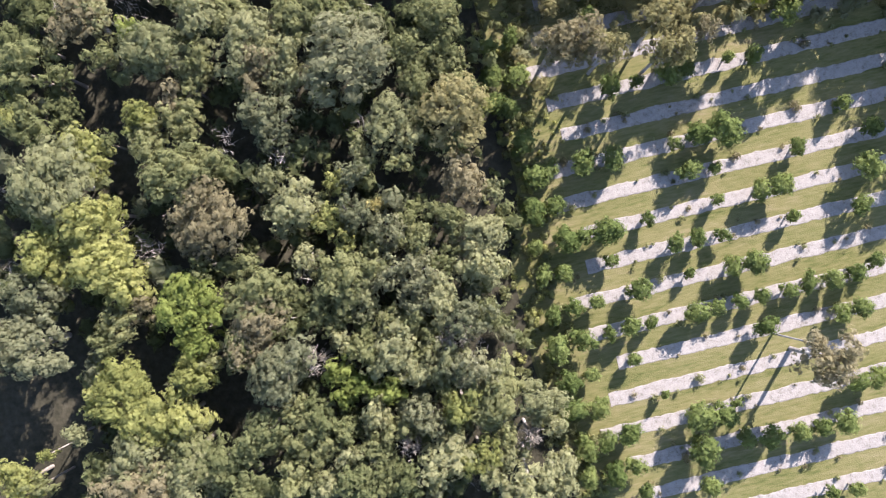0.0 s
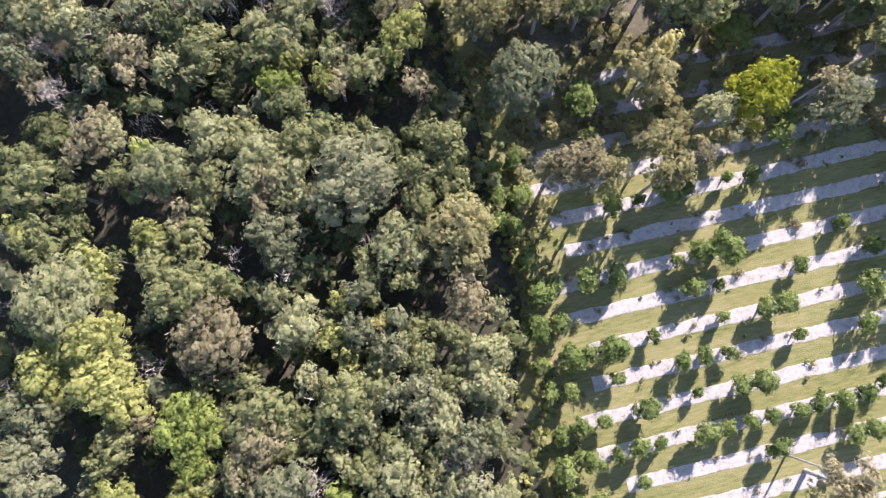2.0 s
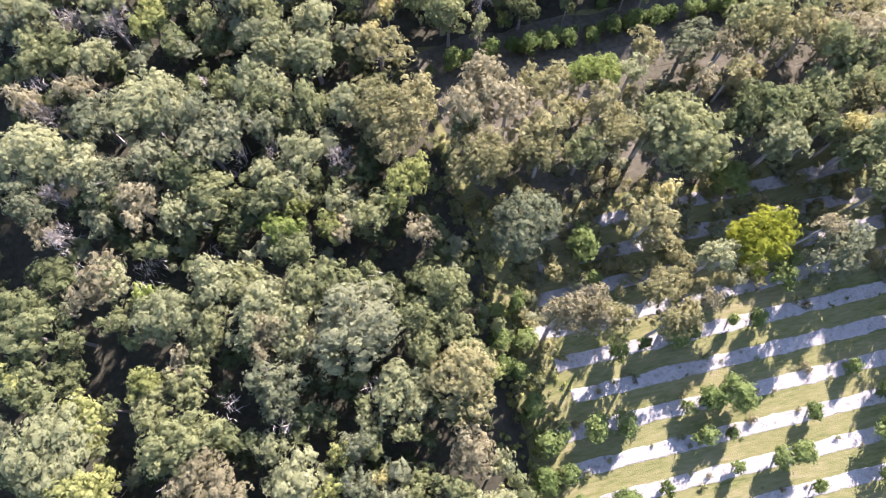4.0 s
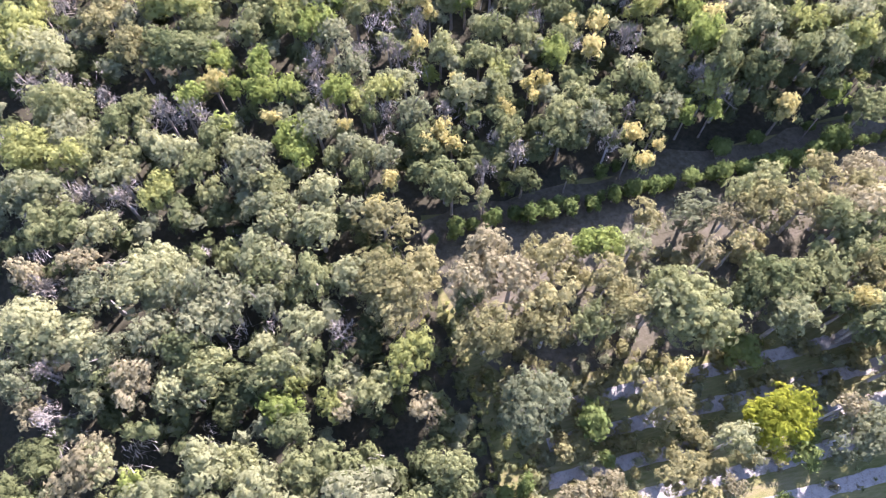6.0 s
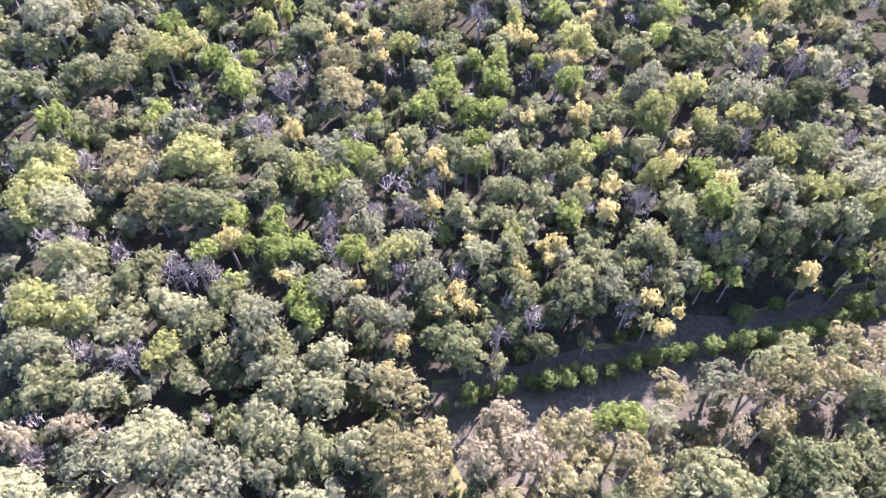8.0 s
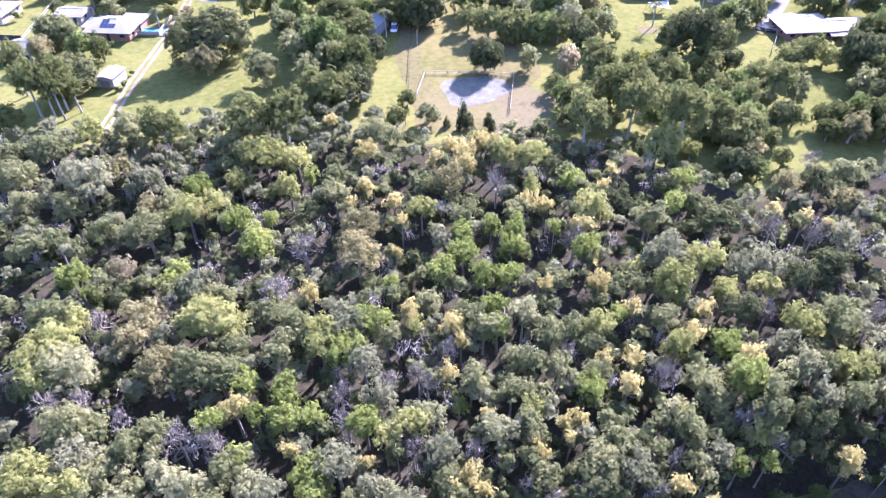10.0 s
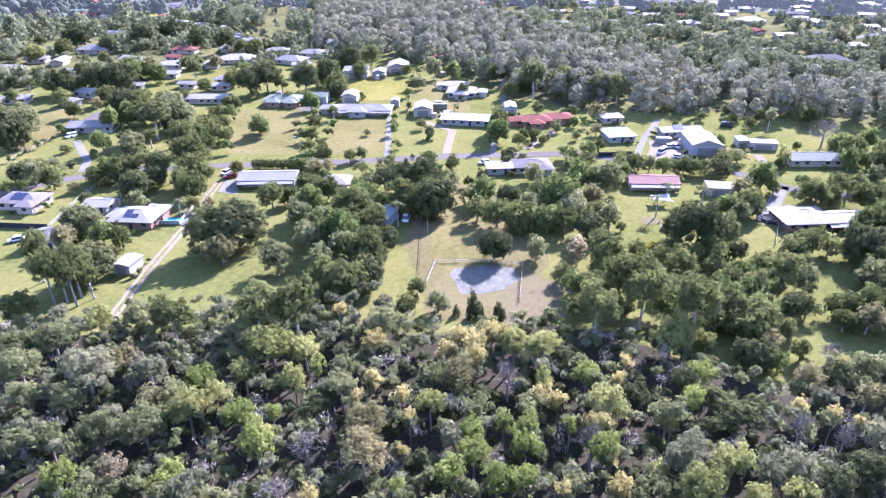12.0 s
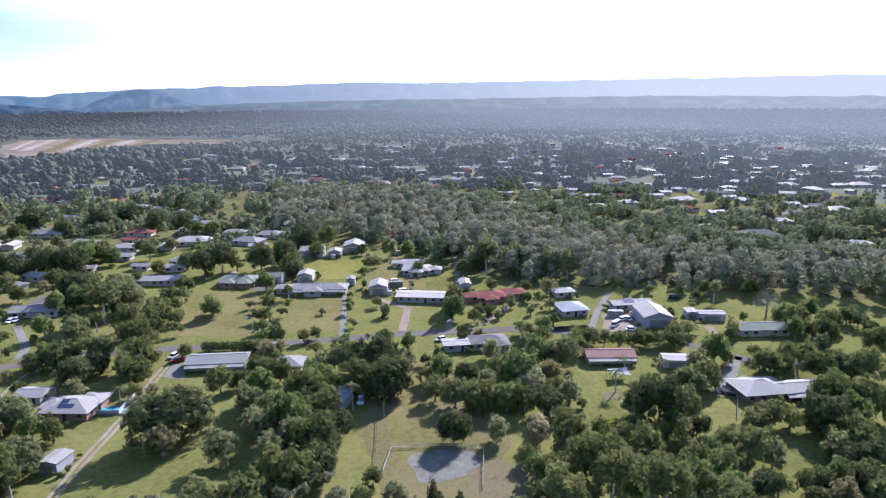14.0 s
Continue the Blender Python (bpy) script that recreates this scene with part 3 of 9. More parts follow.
def rings(name, mats):
    """The ground: one disc with rings of faces out to the horizon; the outer rings take the later materials."""
    V, F, M, n = [(0, -100, 0)], [], [], 48
    radii = (60, 150, 300, 600, 1050, 1950, 3000, 4600)
    for r in radii:
        V += [(r * math.cos(2 * math.pi * k / n), r * math.sin(2 * math.pi * k / n) - 100, 0) for k in range(n)]
    for k in range(n):
        F.append((0, 1 + k, 1 + (k + 1) % n))
        M.append(0)
    for q in range(len(radii) - 1):
        a = 1 + q * n
        F += [(a + k, a + n + k, a + n + (k + 1) % n, a + (k + 1) % n) for k in range(n)]
        M += [0 if q < 3 else 1] * n
    me = mesh_of(name, V, F, mats[0])
    for m in mats[1:]:
        me.materials.append(m)
    me.polygons.foreach_set("material_index", M)
    return tagged(new(name, me), kind="structure")


# the outer rings carry haze painted as emission
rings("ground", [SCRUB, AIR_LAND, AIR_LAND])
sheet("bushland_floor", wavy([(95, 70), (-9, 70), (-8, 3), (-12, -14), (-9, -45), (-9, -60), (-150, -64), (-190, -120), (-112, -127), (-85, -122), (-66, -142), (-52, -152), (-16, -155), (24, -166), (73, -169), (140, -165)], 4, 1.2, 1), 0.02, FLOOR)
sheet("orchard_ground", wavy([(-8.5, 75), (-8, 3), (-12, -14), (-9, -45), (-9, -60), (-170, -64), (-170, 75)], 3, 0.7, 2), 0.04, GRASS)
sheet("lawn_ground", wavy([(140, -165), (73, -169), (24, -166), (-16, -155), (-52, -152), (-66, -142), (-85, -122), (-112, -127), (-190, -120), (-260, -250), (-182, -302), (-110, -325), (-90, -350), (-75, -402), (-40, -450), (60, -440), (190, -400), (210, -260)], 6, 2.0, 3), 0.04, LAWN)
sheet("bare_soil", wavy([(-13, -36), (-40, -33), (-80, -38), (-170, -38), (-170, -63), (-49, -62), (-9, -60), (-9, -50)], 3, 1.2, 7), 0.06, TRACK)
sheet("dry_paddock", wavy([(-20, -160), (-50, -156), (-58, -185), (-52, -235), (-30, -262), (-24, -215)], 4, 1.5, 4), 0.07, DRY)

# orchard beds of pale gravel; rows under the shelter belt take dark soil as painted shade
for k in range(-20, 12):
    yb = 22.45 + 4.09 * k
    x0 = -15.5 + 2.0 * math.sin(k * 1.7)
    ribbon("gravel_bed", [(x0, yb), (-60, yb), (-165, yb)], 1.5, 0.06, GRAVEL if k > -14 else TRACK, 0.34, 0.03, 0.5)

# ---- mountains beyond ----
def ridge(name, dist, crest, seed, lo, hi, mat, rough_):
    """A range with spurs and gullies running down from its crest; bearings lo to hi in degrees."""
    V, F = [], []
    n, rows = 260, 9
    for i in range(n + 1):
        a = lo + (hi - lo) * i / n
        u_ = Vector((-math.sin(radians(a)), math.cos(radians(a)), 0))
        top = crest(a) + rough_ * noise.fractal(Vector((a * 0.55, seed, 0)), 1.0, 2.0, 6)
        for q in range(rows + 1):
            w = q / rows
            gully = noise.fractal(Vector((a * 0.8 + 0.6 * w, seed + 3, w * 1.6)), 1.0, 2.0, 4)
            r_ = dist * (0.97 + 0.05 * w) + 130 * gully * math.sin(math.pi * min(w * 1.1, 1.0))
            V.append((u_.x * r_, u_.y * r_, -20 + (top + 20) * w ** 0.8))
        if i:
            o = (rows + 1) * i
            F += [(o - rows - 1 + q, o + q, o + q + 1, o - rows + q) for q in range(rows)]
    return tagged(new(name, mesh_of(name, V, F, mat, True)), "hazy blue wooded mountain range on the horizon", "mountains", kind="structure")


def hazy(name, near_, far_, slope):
    """Far slopes with blue haze painted as emission, paler towards the sun's side."""
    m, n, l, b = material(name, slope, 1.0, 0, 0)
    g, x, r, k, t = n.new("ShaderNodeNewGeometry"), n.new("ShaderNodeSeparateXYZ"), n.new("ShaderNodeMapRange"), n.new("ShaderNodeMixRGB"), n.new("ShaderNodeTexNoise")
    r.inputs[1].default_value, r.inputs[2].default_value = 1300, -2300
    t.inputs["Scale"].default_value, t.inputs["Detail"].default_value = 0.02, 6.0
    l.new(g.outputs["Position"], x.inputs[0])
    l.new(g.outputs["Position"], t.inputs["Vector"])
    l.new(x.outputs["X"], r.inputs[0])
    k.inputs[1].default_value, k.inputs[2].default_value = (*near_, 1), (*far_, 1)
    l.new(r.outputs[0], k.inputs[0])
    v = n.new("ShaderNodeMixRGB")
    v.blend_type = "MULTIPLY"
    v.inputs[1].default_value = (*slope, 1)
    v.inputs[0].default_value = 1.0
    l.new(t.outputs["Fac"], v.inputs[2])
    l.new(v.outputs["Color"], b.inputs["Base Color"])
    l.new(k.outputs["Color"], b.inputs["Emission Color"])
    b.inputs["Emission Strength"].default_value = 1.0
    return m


def hump(a, at, wide, high):
    return high * math.exp(-((a - at) / wide) ** 2)


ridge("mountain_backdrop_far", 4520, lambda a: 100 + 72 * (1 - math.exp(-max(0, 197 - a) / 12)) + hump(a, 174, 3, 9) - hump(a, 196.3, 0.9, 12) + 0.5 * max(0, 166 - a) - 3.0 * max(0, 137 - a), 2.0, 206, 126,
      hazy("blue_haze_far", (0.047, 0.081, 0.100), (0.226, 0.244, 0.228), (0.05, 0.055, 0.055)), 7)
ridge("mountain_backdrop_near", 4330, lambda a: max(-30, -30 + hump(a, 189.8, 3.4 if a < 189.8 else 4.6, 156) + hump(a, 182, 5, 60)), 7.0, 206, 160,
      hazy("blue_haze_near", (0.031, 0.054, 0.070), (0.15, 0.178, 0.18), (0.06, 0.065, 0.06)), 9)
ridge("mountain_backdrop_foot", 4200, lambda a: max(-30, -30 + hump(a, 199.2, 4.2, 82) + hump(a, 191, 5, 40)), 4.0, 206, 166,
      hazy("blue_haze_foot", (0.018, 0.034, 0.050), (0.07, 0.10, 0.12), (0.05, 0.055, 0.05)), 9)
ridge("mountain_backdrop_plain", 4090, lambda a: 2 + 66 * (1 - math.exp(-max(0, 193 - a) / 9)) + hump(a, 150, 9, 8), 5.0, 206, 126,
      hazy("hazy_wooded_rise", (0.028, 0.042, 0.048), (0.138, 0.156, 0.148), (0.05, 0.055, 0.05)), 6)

# ---- buildings ----
def hip_roof(w, d, rise, z, over=0.5, hip=True):
    """Closed roof over a w by d plan whose corner is at the origin."""
    x0, y0, x1, y1 = -over, -over, w + over, d + over
    t = 0.18
    bm = bmesh.new()
    if w >= d:
        e = (d + 2 * over) / 2 if hip else 0.0
        rid = [(x0 + e, d / 2), (x1 - e, d / 2)]
    else:
        e = (w + 2 * over) / 2 if hip else 0.0
        rid = [(w / 2, y0 + e), (w / 2, y1 - e)]
    lo = [bm.verts.new((x, y, z)) for x, y in ((x0, y0), (x1, y0), (x1, y1), (x0, y1))]
    hi = [bm.verts.new((x, y, z + t)) for x, y in ((x0, y0), (x1, y0), (x1, y1), (x0, y1))]
    r = [bm.verts.new((x, y, z + t + rise)) for x, y in rid]
    bm.faces.new(lo[::-1])
    for i in range(4):
        bm.faces.new((lo[i], lo[(i + 1) % 4], hi[(i + 1) % 4], hi[i]))
    if w >= d:
        bm.faces.new((hi[0], hi[1], r[1], r[0]))
        bm.faces.new((hi[2], hi[3], r[0], r[1]))
        bm.faces.new((hi[1], hi[2], r[1]))
        bm.faces.new((hi[3], hi[0], r[0]))
    else:
        bm.faces.new((hi[1], hi[2], r[1], r[0]))
        bm.faces.new((hi[3], hi[0], r[0], r[1]))
        bm.faces.new((hi[0], hi[1], r[0]))
        bm.faces.new((hi[2], hi[3], r[1]))
    return bm, r


def window(parent, x, y, z, w, h, side):
    """A framed pane on the wall; side: 0 front, 1 back, 2 left end, 3 right end."""
    f, g = bmesh.new(), bmesh.new()
    e = 0.05
    if side < 2:
        s = -1 if side == 0 else 1
        ys = sorted((y, y + s * 0.06))
        for a in ((x, z, x + w, z + 0.07), (x, z + h - 0.07, x + w, z + h), (x, z, x + 0.07, z + h), (x + w - 0.07, z, x + w, z + h)):
            box(f, a[0], ys[0], a[1], a[2], ys[1], a[3])
        yg = sorted((y + s * 0.005, y + s * 0.03))
        box(g, x + 0.06, yg[0], z + 0.06, x + w - 0.06, yg[1], z + h - 0.06)
    else:
        s = -1 if side == 2 else 1
        xs = sorted((x, x + s * 0.06))
        for a in ((y, z, y + w, z + 0.07), (y, z + h - 0.07, y + w, z + h), (y, z, y + 0.07, z + h), (y + w - 0.07, z, y + w, z + h)):
            box(f, xs[0], a[0], a[1], xs[1], a[2], a[3])
        xg = sorted((x + s * 0.005, x + s * 0.03))
        box(g, xg[0], y + 0.06, z + 0.06, xg[1], y + w - 0.06, z + h - 0.06)
    fr = part("window", f, WALL["white"], parent)
    part("pane", g, GLASS, fr)


HOUSES = []


def house(x, y, ang, w, d, h, roof, wall, label, hip=True, pitch=0.22, name="house", category="house", veranda=None, solar=0, door=True, windows=True, wings=()):
    """A building whose front left corner stands at x, y; ang: direction of its front in degrees."""
    root = tagged(new(name), label, category)
    root.matrix_basis = pose(x, y, 0.05, 0, 0, ang)
    h = min(h, 2.45) if name == "house" else h
    HOUSES.append((x, y, ang, w, d))
    t = 0.2
    bm = bmesh.new()
    box(bm, 0, 0, 0, w, t, h)
    box(bm, 0, d - t, 0, w, d, h)
    box(bm, 0, t, 0, t, d - t, h)
    box(bm, w - t, t, 0, w, d - t, h)
    part("wall", bm, WALL[wall], root)
    rise = min(w, d) * 0.5 * pitch * 2 * 0.8
    rb, _ = hip_roof(w, d, rise, h, 0.85 if name == "house" else 0.25, hip)
    rf = part("roof", rb, ROOF[roof], root, roof + " roof")
    rc = bmesh.new()
    if w >= d:
        e = d / 2 if hip else -0.4
        box(rc, e, d / 2 - 0.12, h + rise + 0.14, w - e, d / 2 + 0.12, h + rise + 0.24)
    else:
        e = w / 2 if hip else -0.4
        box(rc, w / 2 - 0.12, e, h + rise + 0.14, w / 2 + 0.12, d - e, h + rise + 0.24)
    part("ridge_cap", rc, ROOF[roof], rf)
    if windows:
        k = max(2, int(w / 3.2))
        for i in range(k):
            cx = (i + 0.5) * w / k
            if door and i == k // 2:
                part("door", block(cx - 0.45, -0.05, 0, cx + 0.45, -0.002, 2.05), DARK if i % 2 else WOOD, root)
            else:
                window(root, cx - 0.8, -0.002, 0.95, 1.6, 1.15, 0)
        for i in range(max(1, int(d / 4))):
            cy = (i + 0.5) * d / max(1, int(d / 4))
            window(root, -0.002, cy - 0.6, 0.95, 1.2, 1.1, 2)
            window(root, w + 0.002, cy - 0.6, 0.95, 1.2, 1.1, 3)
    else:
        part("roller_door", block(w * 0.2, -0.06, 0, w * 0.8, -0.004, h * 0.78), ROOF["grey"], root, "closed grey roller door")
    for wx, wy, ww, wd in wings:                      # lower hipped wings that run into the main roof
        part("wing_wall", block(wx, wy, 0, wx + ww, wy + wd, h - 0.05), WALL[wall], root)
        wb, _ = hip_roof(ww, wd, min(ww, wd) * 0.8 * pitch, h - 0.04, 0.7, True)
        bmesh.ops.translate(wb, verts=wb.verts, vec=(wx, wy, 0))
        part("wing_roof", wb, ROOF[roof], root)
        window(root, wx + ww * 0.5 - 0.8, wy - 0.004, 0.95, 1.6, 1.15, 0)
    if veranda:
        vb = bmesh.new()
        vd = 2.6
        vs = [vb.verts.new(p) for p in ((-0.3, -vd, h - 0.55), (w + 0.3, -vd, h - 0.55), (w + 0.3, -0.56, h - 0.05), (-0.3, -0.56, h - 0.05))]
        f = vb.faces.new(vs)
        ex = bmesh.ops.extrude_face_region(vb, geom=[f])
        bmesh.ops.translate(vb, verts=[v for v in ex["geom"] if isinstance(v, bmesh.types.BMVert)], vec=(0, 0, 0.1))
        bmesh.ops.recalc_face_normals(vb, faces=vb.faces)
        part("veranda_roof", vb, ROOF[veranda], root, veranda + " veranda roof")
        k = max(2, int(w / 3.5))
        for i in range(k + 1):
            px = i * w / k
            part("veranda_post", block(px - 0.06, -vd + 0.15, 0, px + 0.06, -vd + 0.27, h - 0.52), WALL["white"], root)
    for i in range(solar):
        sb = bmesh.new()
        px = w * 0.3 + (i % 4) * 1.1
        sl = rise / (d / 2 + 0.55)
        py = d * 0.12 + (i // 4) * 1.75
        zz = h + 0.18 + (py + 0.55) * sl + 0.08
        vs = [sb.verts.new(p) for p in ((px, py, zz), (px + 1.0, py, zz), (px + 1.0, py + 1.6, zz + 1.6 * sl), (px, py + 1.6, zz + 1.6 * sl))]
        f = sb.faces.new(vs)
        ex = bmesh.ops.extrude_face_region(sb, geom=[f])
        bmesh.ops.translate(sb, verts=[v for v in ex["geom"] if isinstance(v, bmesh.types.BMVert)], vec=(0, 0, 0.05))
        bmesh.ops.recalc_face_normals(sb, faces=sb.faces)
        part("solar_panel", sb, SOLAR, rf, "dark solar panel")
    return root


house(63.4, -225, 165, 12.5, 10, 2.7, "white", "brick", "brick house with a pale hip roof and solar panels", wings=((6.8, 6.5, 6.2, 6.0), (-2.2, 3.0, 6.0, 6.0)), solar=6)
house(102, -246, 165, 13, 8, 2.6, "dark", "cream", "cream house with a dark hip roof and solar panels", wings=((8.0, -2.5, 5.0, 5.0),), solar=8)
house(74, -238, 165, 7, 6, 2.5, "white", "white", "small white outbuilding with a pale gable roof", hip=False)
house(28.8, -251.4, 172, 18, 8, 2.7, "sage", "white", "long low white house with a grey-green metal roof", veranda="white", hip=False)
house(27.2, -354, 164, 17, 11, 2.8, "green", "brick", "brick house with a grey-green hip roof", wings=((2.0, -2.2, 6.0, 6.0), (10.5, -2.6, 5.5, 6.0)))
house(7, -353.4, 168, 9, 8, 3.2, "green", "grey", "green-roofed metal shed on a paved yard", hip=False, name="shed", category="shed", windows=False)
house(-4.9, -331.8, 167, 25, 9, 2.8, "grey", "white", "long white house with a grey hip roof", veranda="grey", wings=((7.0, -2.8, 7.5, 6.0), (-6.5, 1.5, 8.0, 6.5)))
house(-9, -352, 168, 7, 9, 3.4, "white", "white", "white metal shed standing behind a house", hip=False, name="shed", category="shed", windows=False)
house(-11.9, -401.7, 169, 12.6, 10, 4.0, "white", "white", "large white metal shed on open lawn", hip=False, name="shed", category="shed", windows=False)
house(-27, -400, 169, 7, 8, 3.0, "white", "white", "small white metal shed beside others", hip=False, name="shed", category="shed", windows=False)
house(-36, -409, 169, 11.3, 14, 3.6, "white", "cream", "pale cream shed with a white gabled roof", hip=False, name="shed", category="shed", windows=False)
house(-39.5, -323, 169, 8, 11, 3.4, "white", "cream", "cream shed with a white gable roof", hip=False, name="shed", category="shed", windows=False)
house(-31, -340, 169, 4, 5, 3.0, "grey", "white", "small garden shed with a grey roof", hip=False, name="shed", category="shed", windows=False)
house(-49.7, -309, 160, 21, 9, 2.8, "cream", "white", "long house with a flat cream roof", hip=False, pitch=0.06)
house(-60, -352, 165, 13, 11, 2.8, "white", "white", "white house with a bright white hip roof", wings=((3.5, -3.0, 6.0, 7.0), (10.5, 2.0, 8.0, 6.0)))
house(-62, -366, 165, 10, 8, 2.8, "white", "cream", "cream house with a white hip roof", wings=((-5.0, 1.0, 7.0, 6.0),))
house(-80, -318, 170, 5, 9, 3.2, "white", "grey", "narrow shed with a white roof", hip=False, name="shed", category="shed", windows=False)
house(-83, -298, 178, 12, 9, 2.8, "red", "brick", "brick house with a terracotta tiled hip roof", wings=((2.5, -3.0, 5.5, 6.0), (-5.0, 2.0, 7.0, 6.0)))
house(-96, -300, 178, 9, 8, 2.6, "red", "brick", "brick wing with a terracotta tiled roof")
house(-65.8, -246, 174, 12, 8, 2.8, "dark", "white", "white house with a charcoal hip roof", wings=((6.5, -2.5, 5.5, 6.0),))
house(-56, -247, 174, 8, 6, 2.6, "white", "white", "small house with a flat white roof", hip=False, pitch=0.06)
house(-110.6, -272, 178, 10.2, 11, 2.8, "blue", "white", "white house with a pale blue hip roof")
house(-118, -297, 178, 8, 6, 2.6, "white", "cream", "small cream house with a white roof")
house(-133.6, -274, 176, 16, 6, 3.0, "white", "grey", "long grey shed with a white roof", hip=False, solar=8)
house(-134.5, -252, 168, 11, 15, 4.2, "white", "grey", "large grey metal shed with a white gable roof", hip=False, name="shed", category="shed", windows=False)
house(-156.7, -257.8, 165, 4, 6, 2.6, "grey", "white", "small open grey-roofed shed", hip=False, pitch=0.08, name="shed", category="shed", windows=False)
house(-160, -255, 163, 10, 5, 2.6, "grey", "white", "low grey-roofed stable on the lawn", hip=False, pitch=0.08, name="shed", category="shed", windows=False)
house(-163.9, -235, 169, 18, 8, 2.7, "forest", "cream", "long cream house with a dark green roof", hip=False)
house(-99, -225, 167, 15, 7, 2.9, "burgundy", "cream", "long house with a burgundy roof and white veranda", hip=False, veranda="white")
house(-121.1, -216, 160, 8, 6, 2.7, "white", "cream", "cream shed with a flat white roof", hip=False, pitch=0.06, name="shed", category="shed", windows=False)
house(-130, -187, 174, 14, 11, 2.9, "white", "brick", "large brick house with a white metal roof")
house(-142, -186, 174, 13, 7, 2.7, "white", "brick", "brick wing with a white metal veranda roof", hip=False, veranda="white")
house(55.3, -195.8, 158, 4.6, 6, 2.6, "white", "grey", "small white-roofed garden shed on the lawn", hip=False, pitch=0.12, name="shed", category="shed", windows=False)
house(104.8, -326, 174, 17.6, 9, 2.7, "grey", "white", "white house with a grey roof beside a driveway", hip=False)
house(74.7, -367, 169, 30, 8, 2.8, "white", "cream", "very long house with a white metal roof", hip=False)
house(7, -262, 168, 6, 6, 2.8, "green", "white", "small green-roofed cottage among garden trees")
house(2, -243, 168, 9, 8, 2.8, "grey", "cream", "cottage with a grey hip roof among palms")
house(-13, -213, 150, 5, 9, 2.8, "blue", "grey", "narrow blue-grey shed under trees", hip=False, name="shed", category="shed", windows=False)
house(82, -215, 165, 8, 8, 2.7, "grey", "cream", "cream house with a grey gable roof", hip=False)



FAR_HOUSES = []
FAR_LAWNS = []


def far_house(x, y, ang, w, roof):
    """A small house seen from afar, with its roof, windows and door."""
    if any(math.hypot(x - q[0], y - q[1]) < 13 for q in FAR_HOUSES):
        return None
    d, h = w * 0.62, 2.4
    FAR_HOUSES.append((x, y, w))
    root = tagged(new("house"), roof + "-roofed house standing among distant trees", "house", "distant houses")
    root.matrix_basis = pose(x, y, 0.0, 0, 0, ang)
    part("wall", block(-w / 2, -d / 2, 0, w / 2, d / 2, h), WALL["white" if roof in ("white", "blue") else "cream"], root)
    rb, _ = hip_roof(w, d, d * 0.2, h, 0.9, w > 12)
    bmesh.ops.translate(rb, verts=rb.verts, vec=(-w / 2, -d / 2, 0))
    part("roof", rb, ROOF[roof], root)
    for i in range(3 if y > -520 else 2 if y > -640 else 0):
        cx = (i - 1) * w * 0.3
        part("door" if i == 1 else "window", block(cx - 0.9, -d / 2 - 0.05, 0.1 if i == 1 else 0.9, cx + 0.9, -d / 2 - 0.003, 2.1), WOOD if i == 1 else GLASS, root)
    return root


def fence(line, h, mat, gap=3.0, rails=2):
    """Posts and rails along a line."""
    root = tagged(new("fence"), "post and rail fence along a garden boundary" if rails < 4 else "close-boarded fence round a house garden", "fence")
    x0, y0 = line[0]
    root.matrix_basis = pose(x0, y0, 0.04)
    for (xa, ya), (xb, yb) in zip(line, line[1:]):
        L = math.hypot(xb - xa, yb - ya)
        n = max(1, round(L / gap))
        ux, uy = (xb - xa) / L, (yb - ya) / L
        for i in range(n + 1):
            px, py = xa - x0 + ux * L * i / n, ya - y0 + uy * L * i / n
            part("post", block(px - 0.06, py - 0.06, 0, px + 0.06, py + 0.06, h + 0.1), mat, root)
        for k in range(rails):
            z = h * (k + 1) / rails - 0.12
            t = 0.06 if rails < 4 else h / rails * 0.47
            bm = bmesh.new()
            q = [(xa - x0 - uy * 0.04, ya - y0 + ux * 0.04), (xb - x0 - uy * 0.04, yb - y0 + ux * 0.04), (xb - x0 + uy * 0.04, yb - y0 - ux * 0.04), (xa - x0 + uy * 0.04, ya - y0 - ux * 0.04)]
            lo = [bm.verts.new((*p, z - t)) for p in q]
            hi = [bm.verts.new((*p, z + t)) for p in q]
            bm.faces.new(lo[::-1])
            bm.faces.new(hi)
            for i in range(4):
                bm.faces.new((lo[i], lo[(i + 1) % 4], hi[(i + 1) % 4], hi[i]))
            bmesh.ops.recalc_face_normals(bm, faces=bm.faces)
            part("rail", bm, mat, root)
    return root


def wheel_mesh(r, w, sides=14):
    bm = bmesh.new()
    bmesh.ops.create_cone(bm, cap_ends=True, segments=sides, radius1=r, radius2=r, depth=w, matrix=Matrix.Rotation(radians(90), 4, "X"))
    return bm


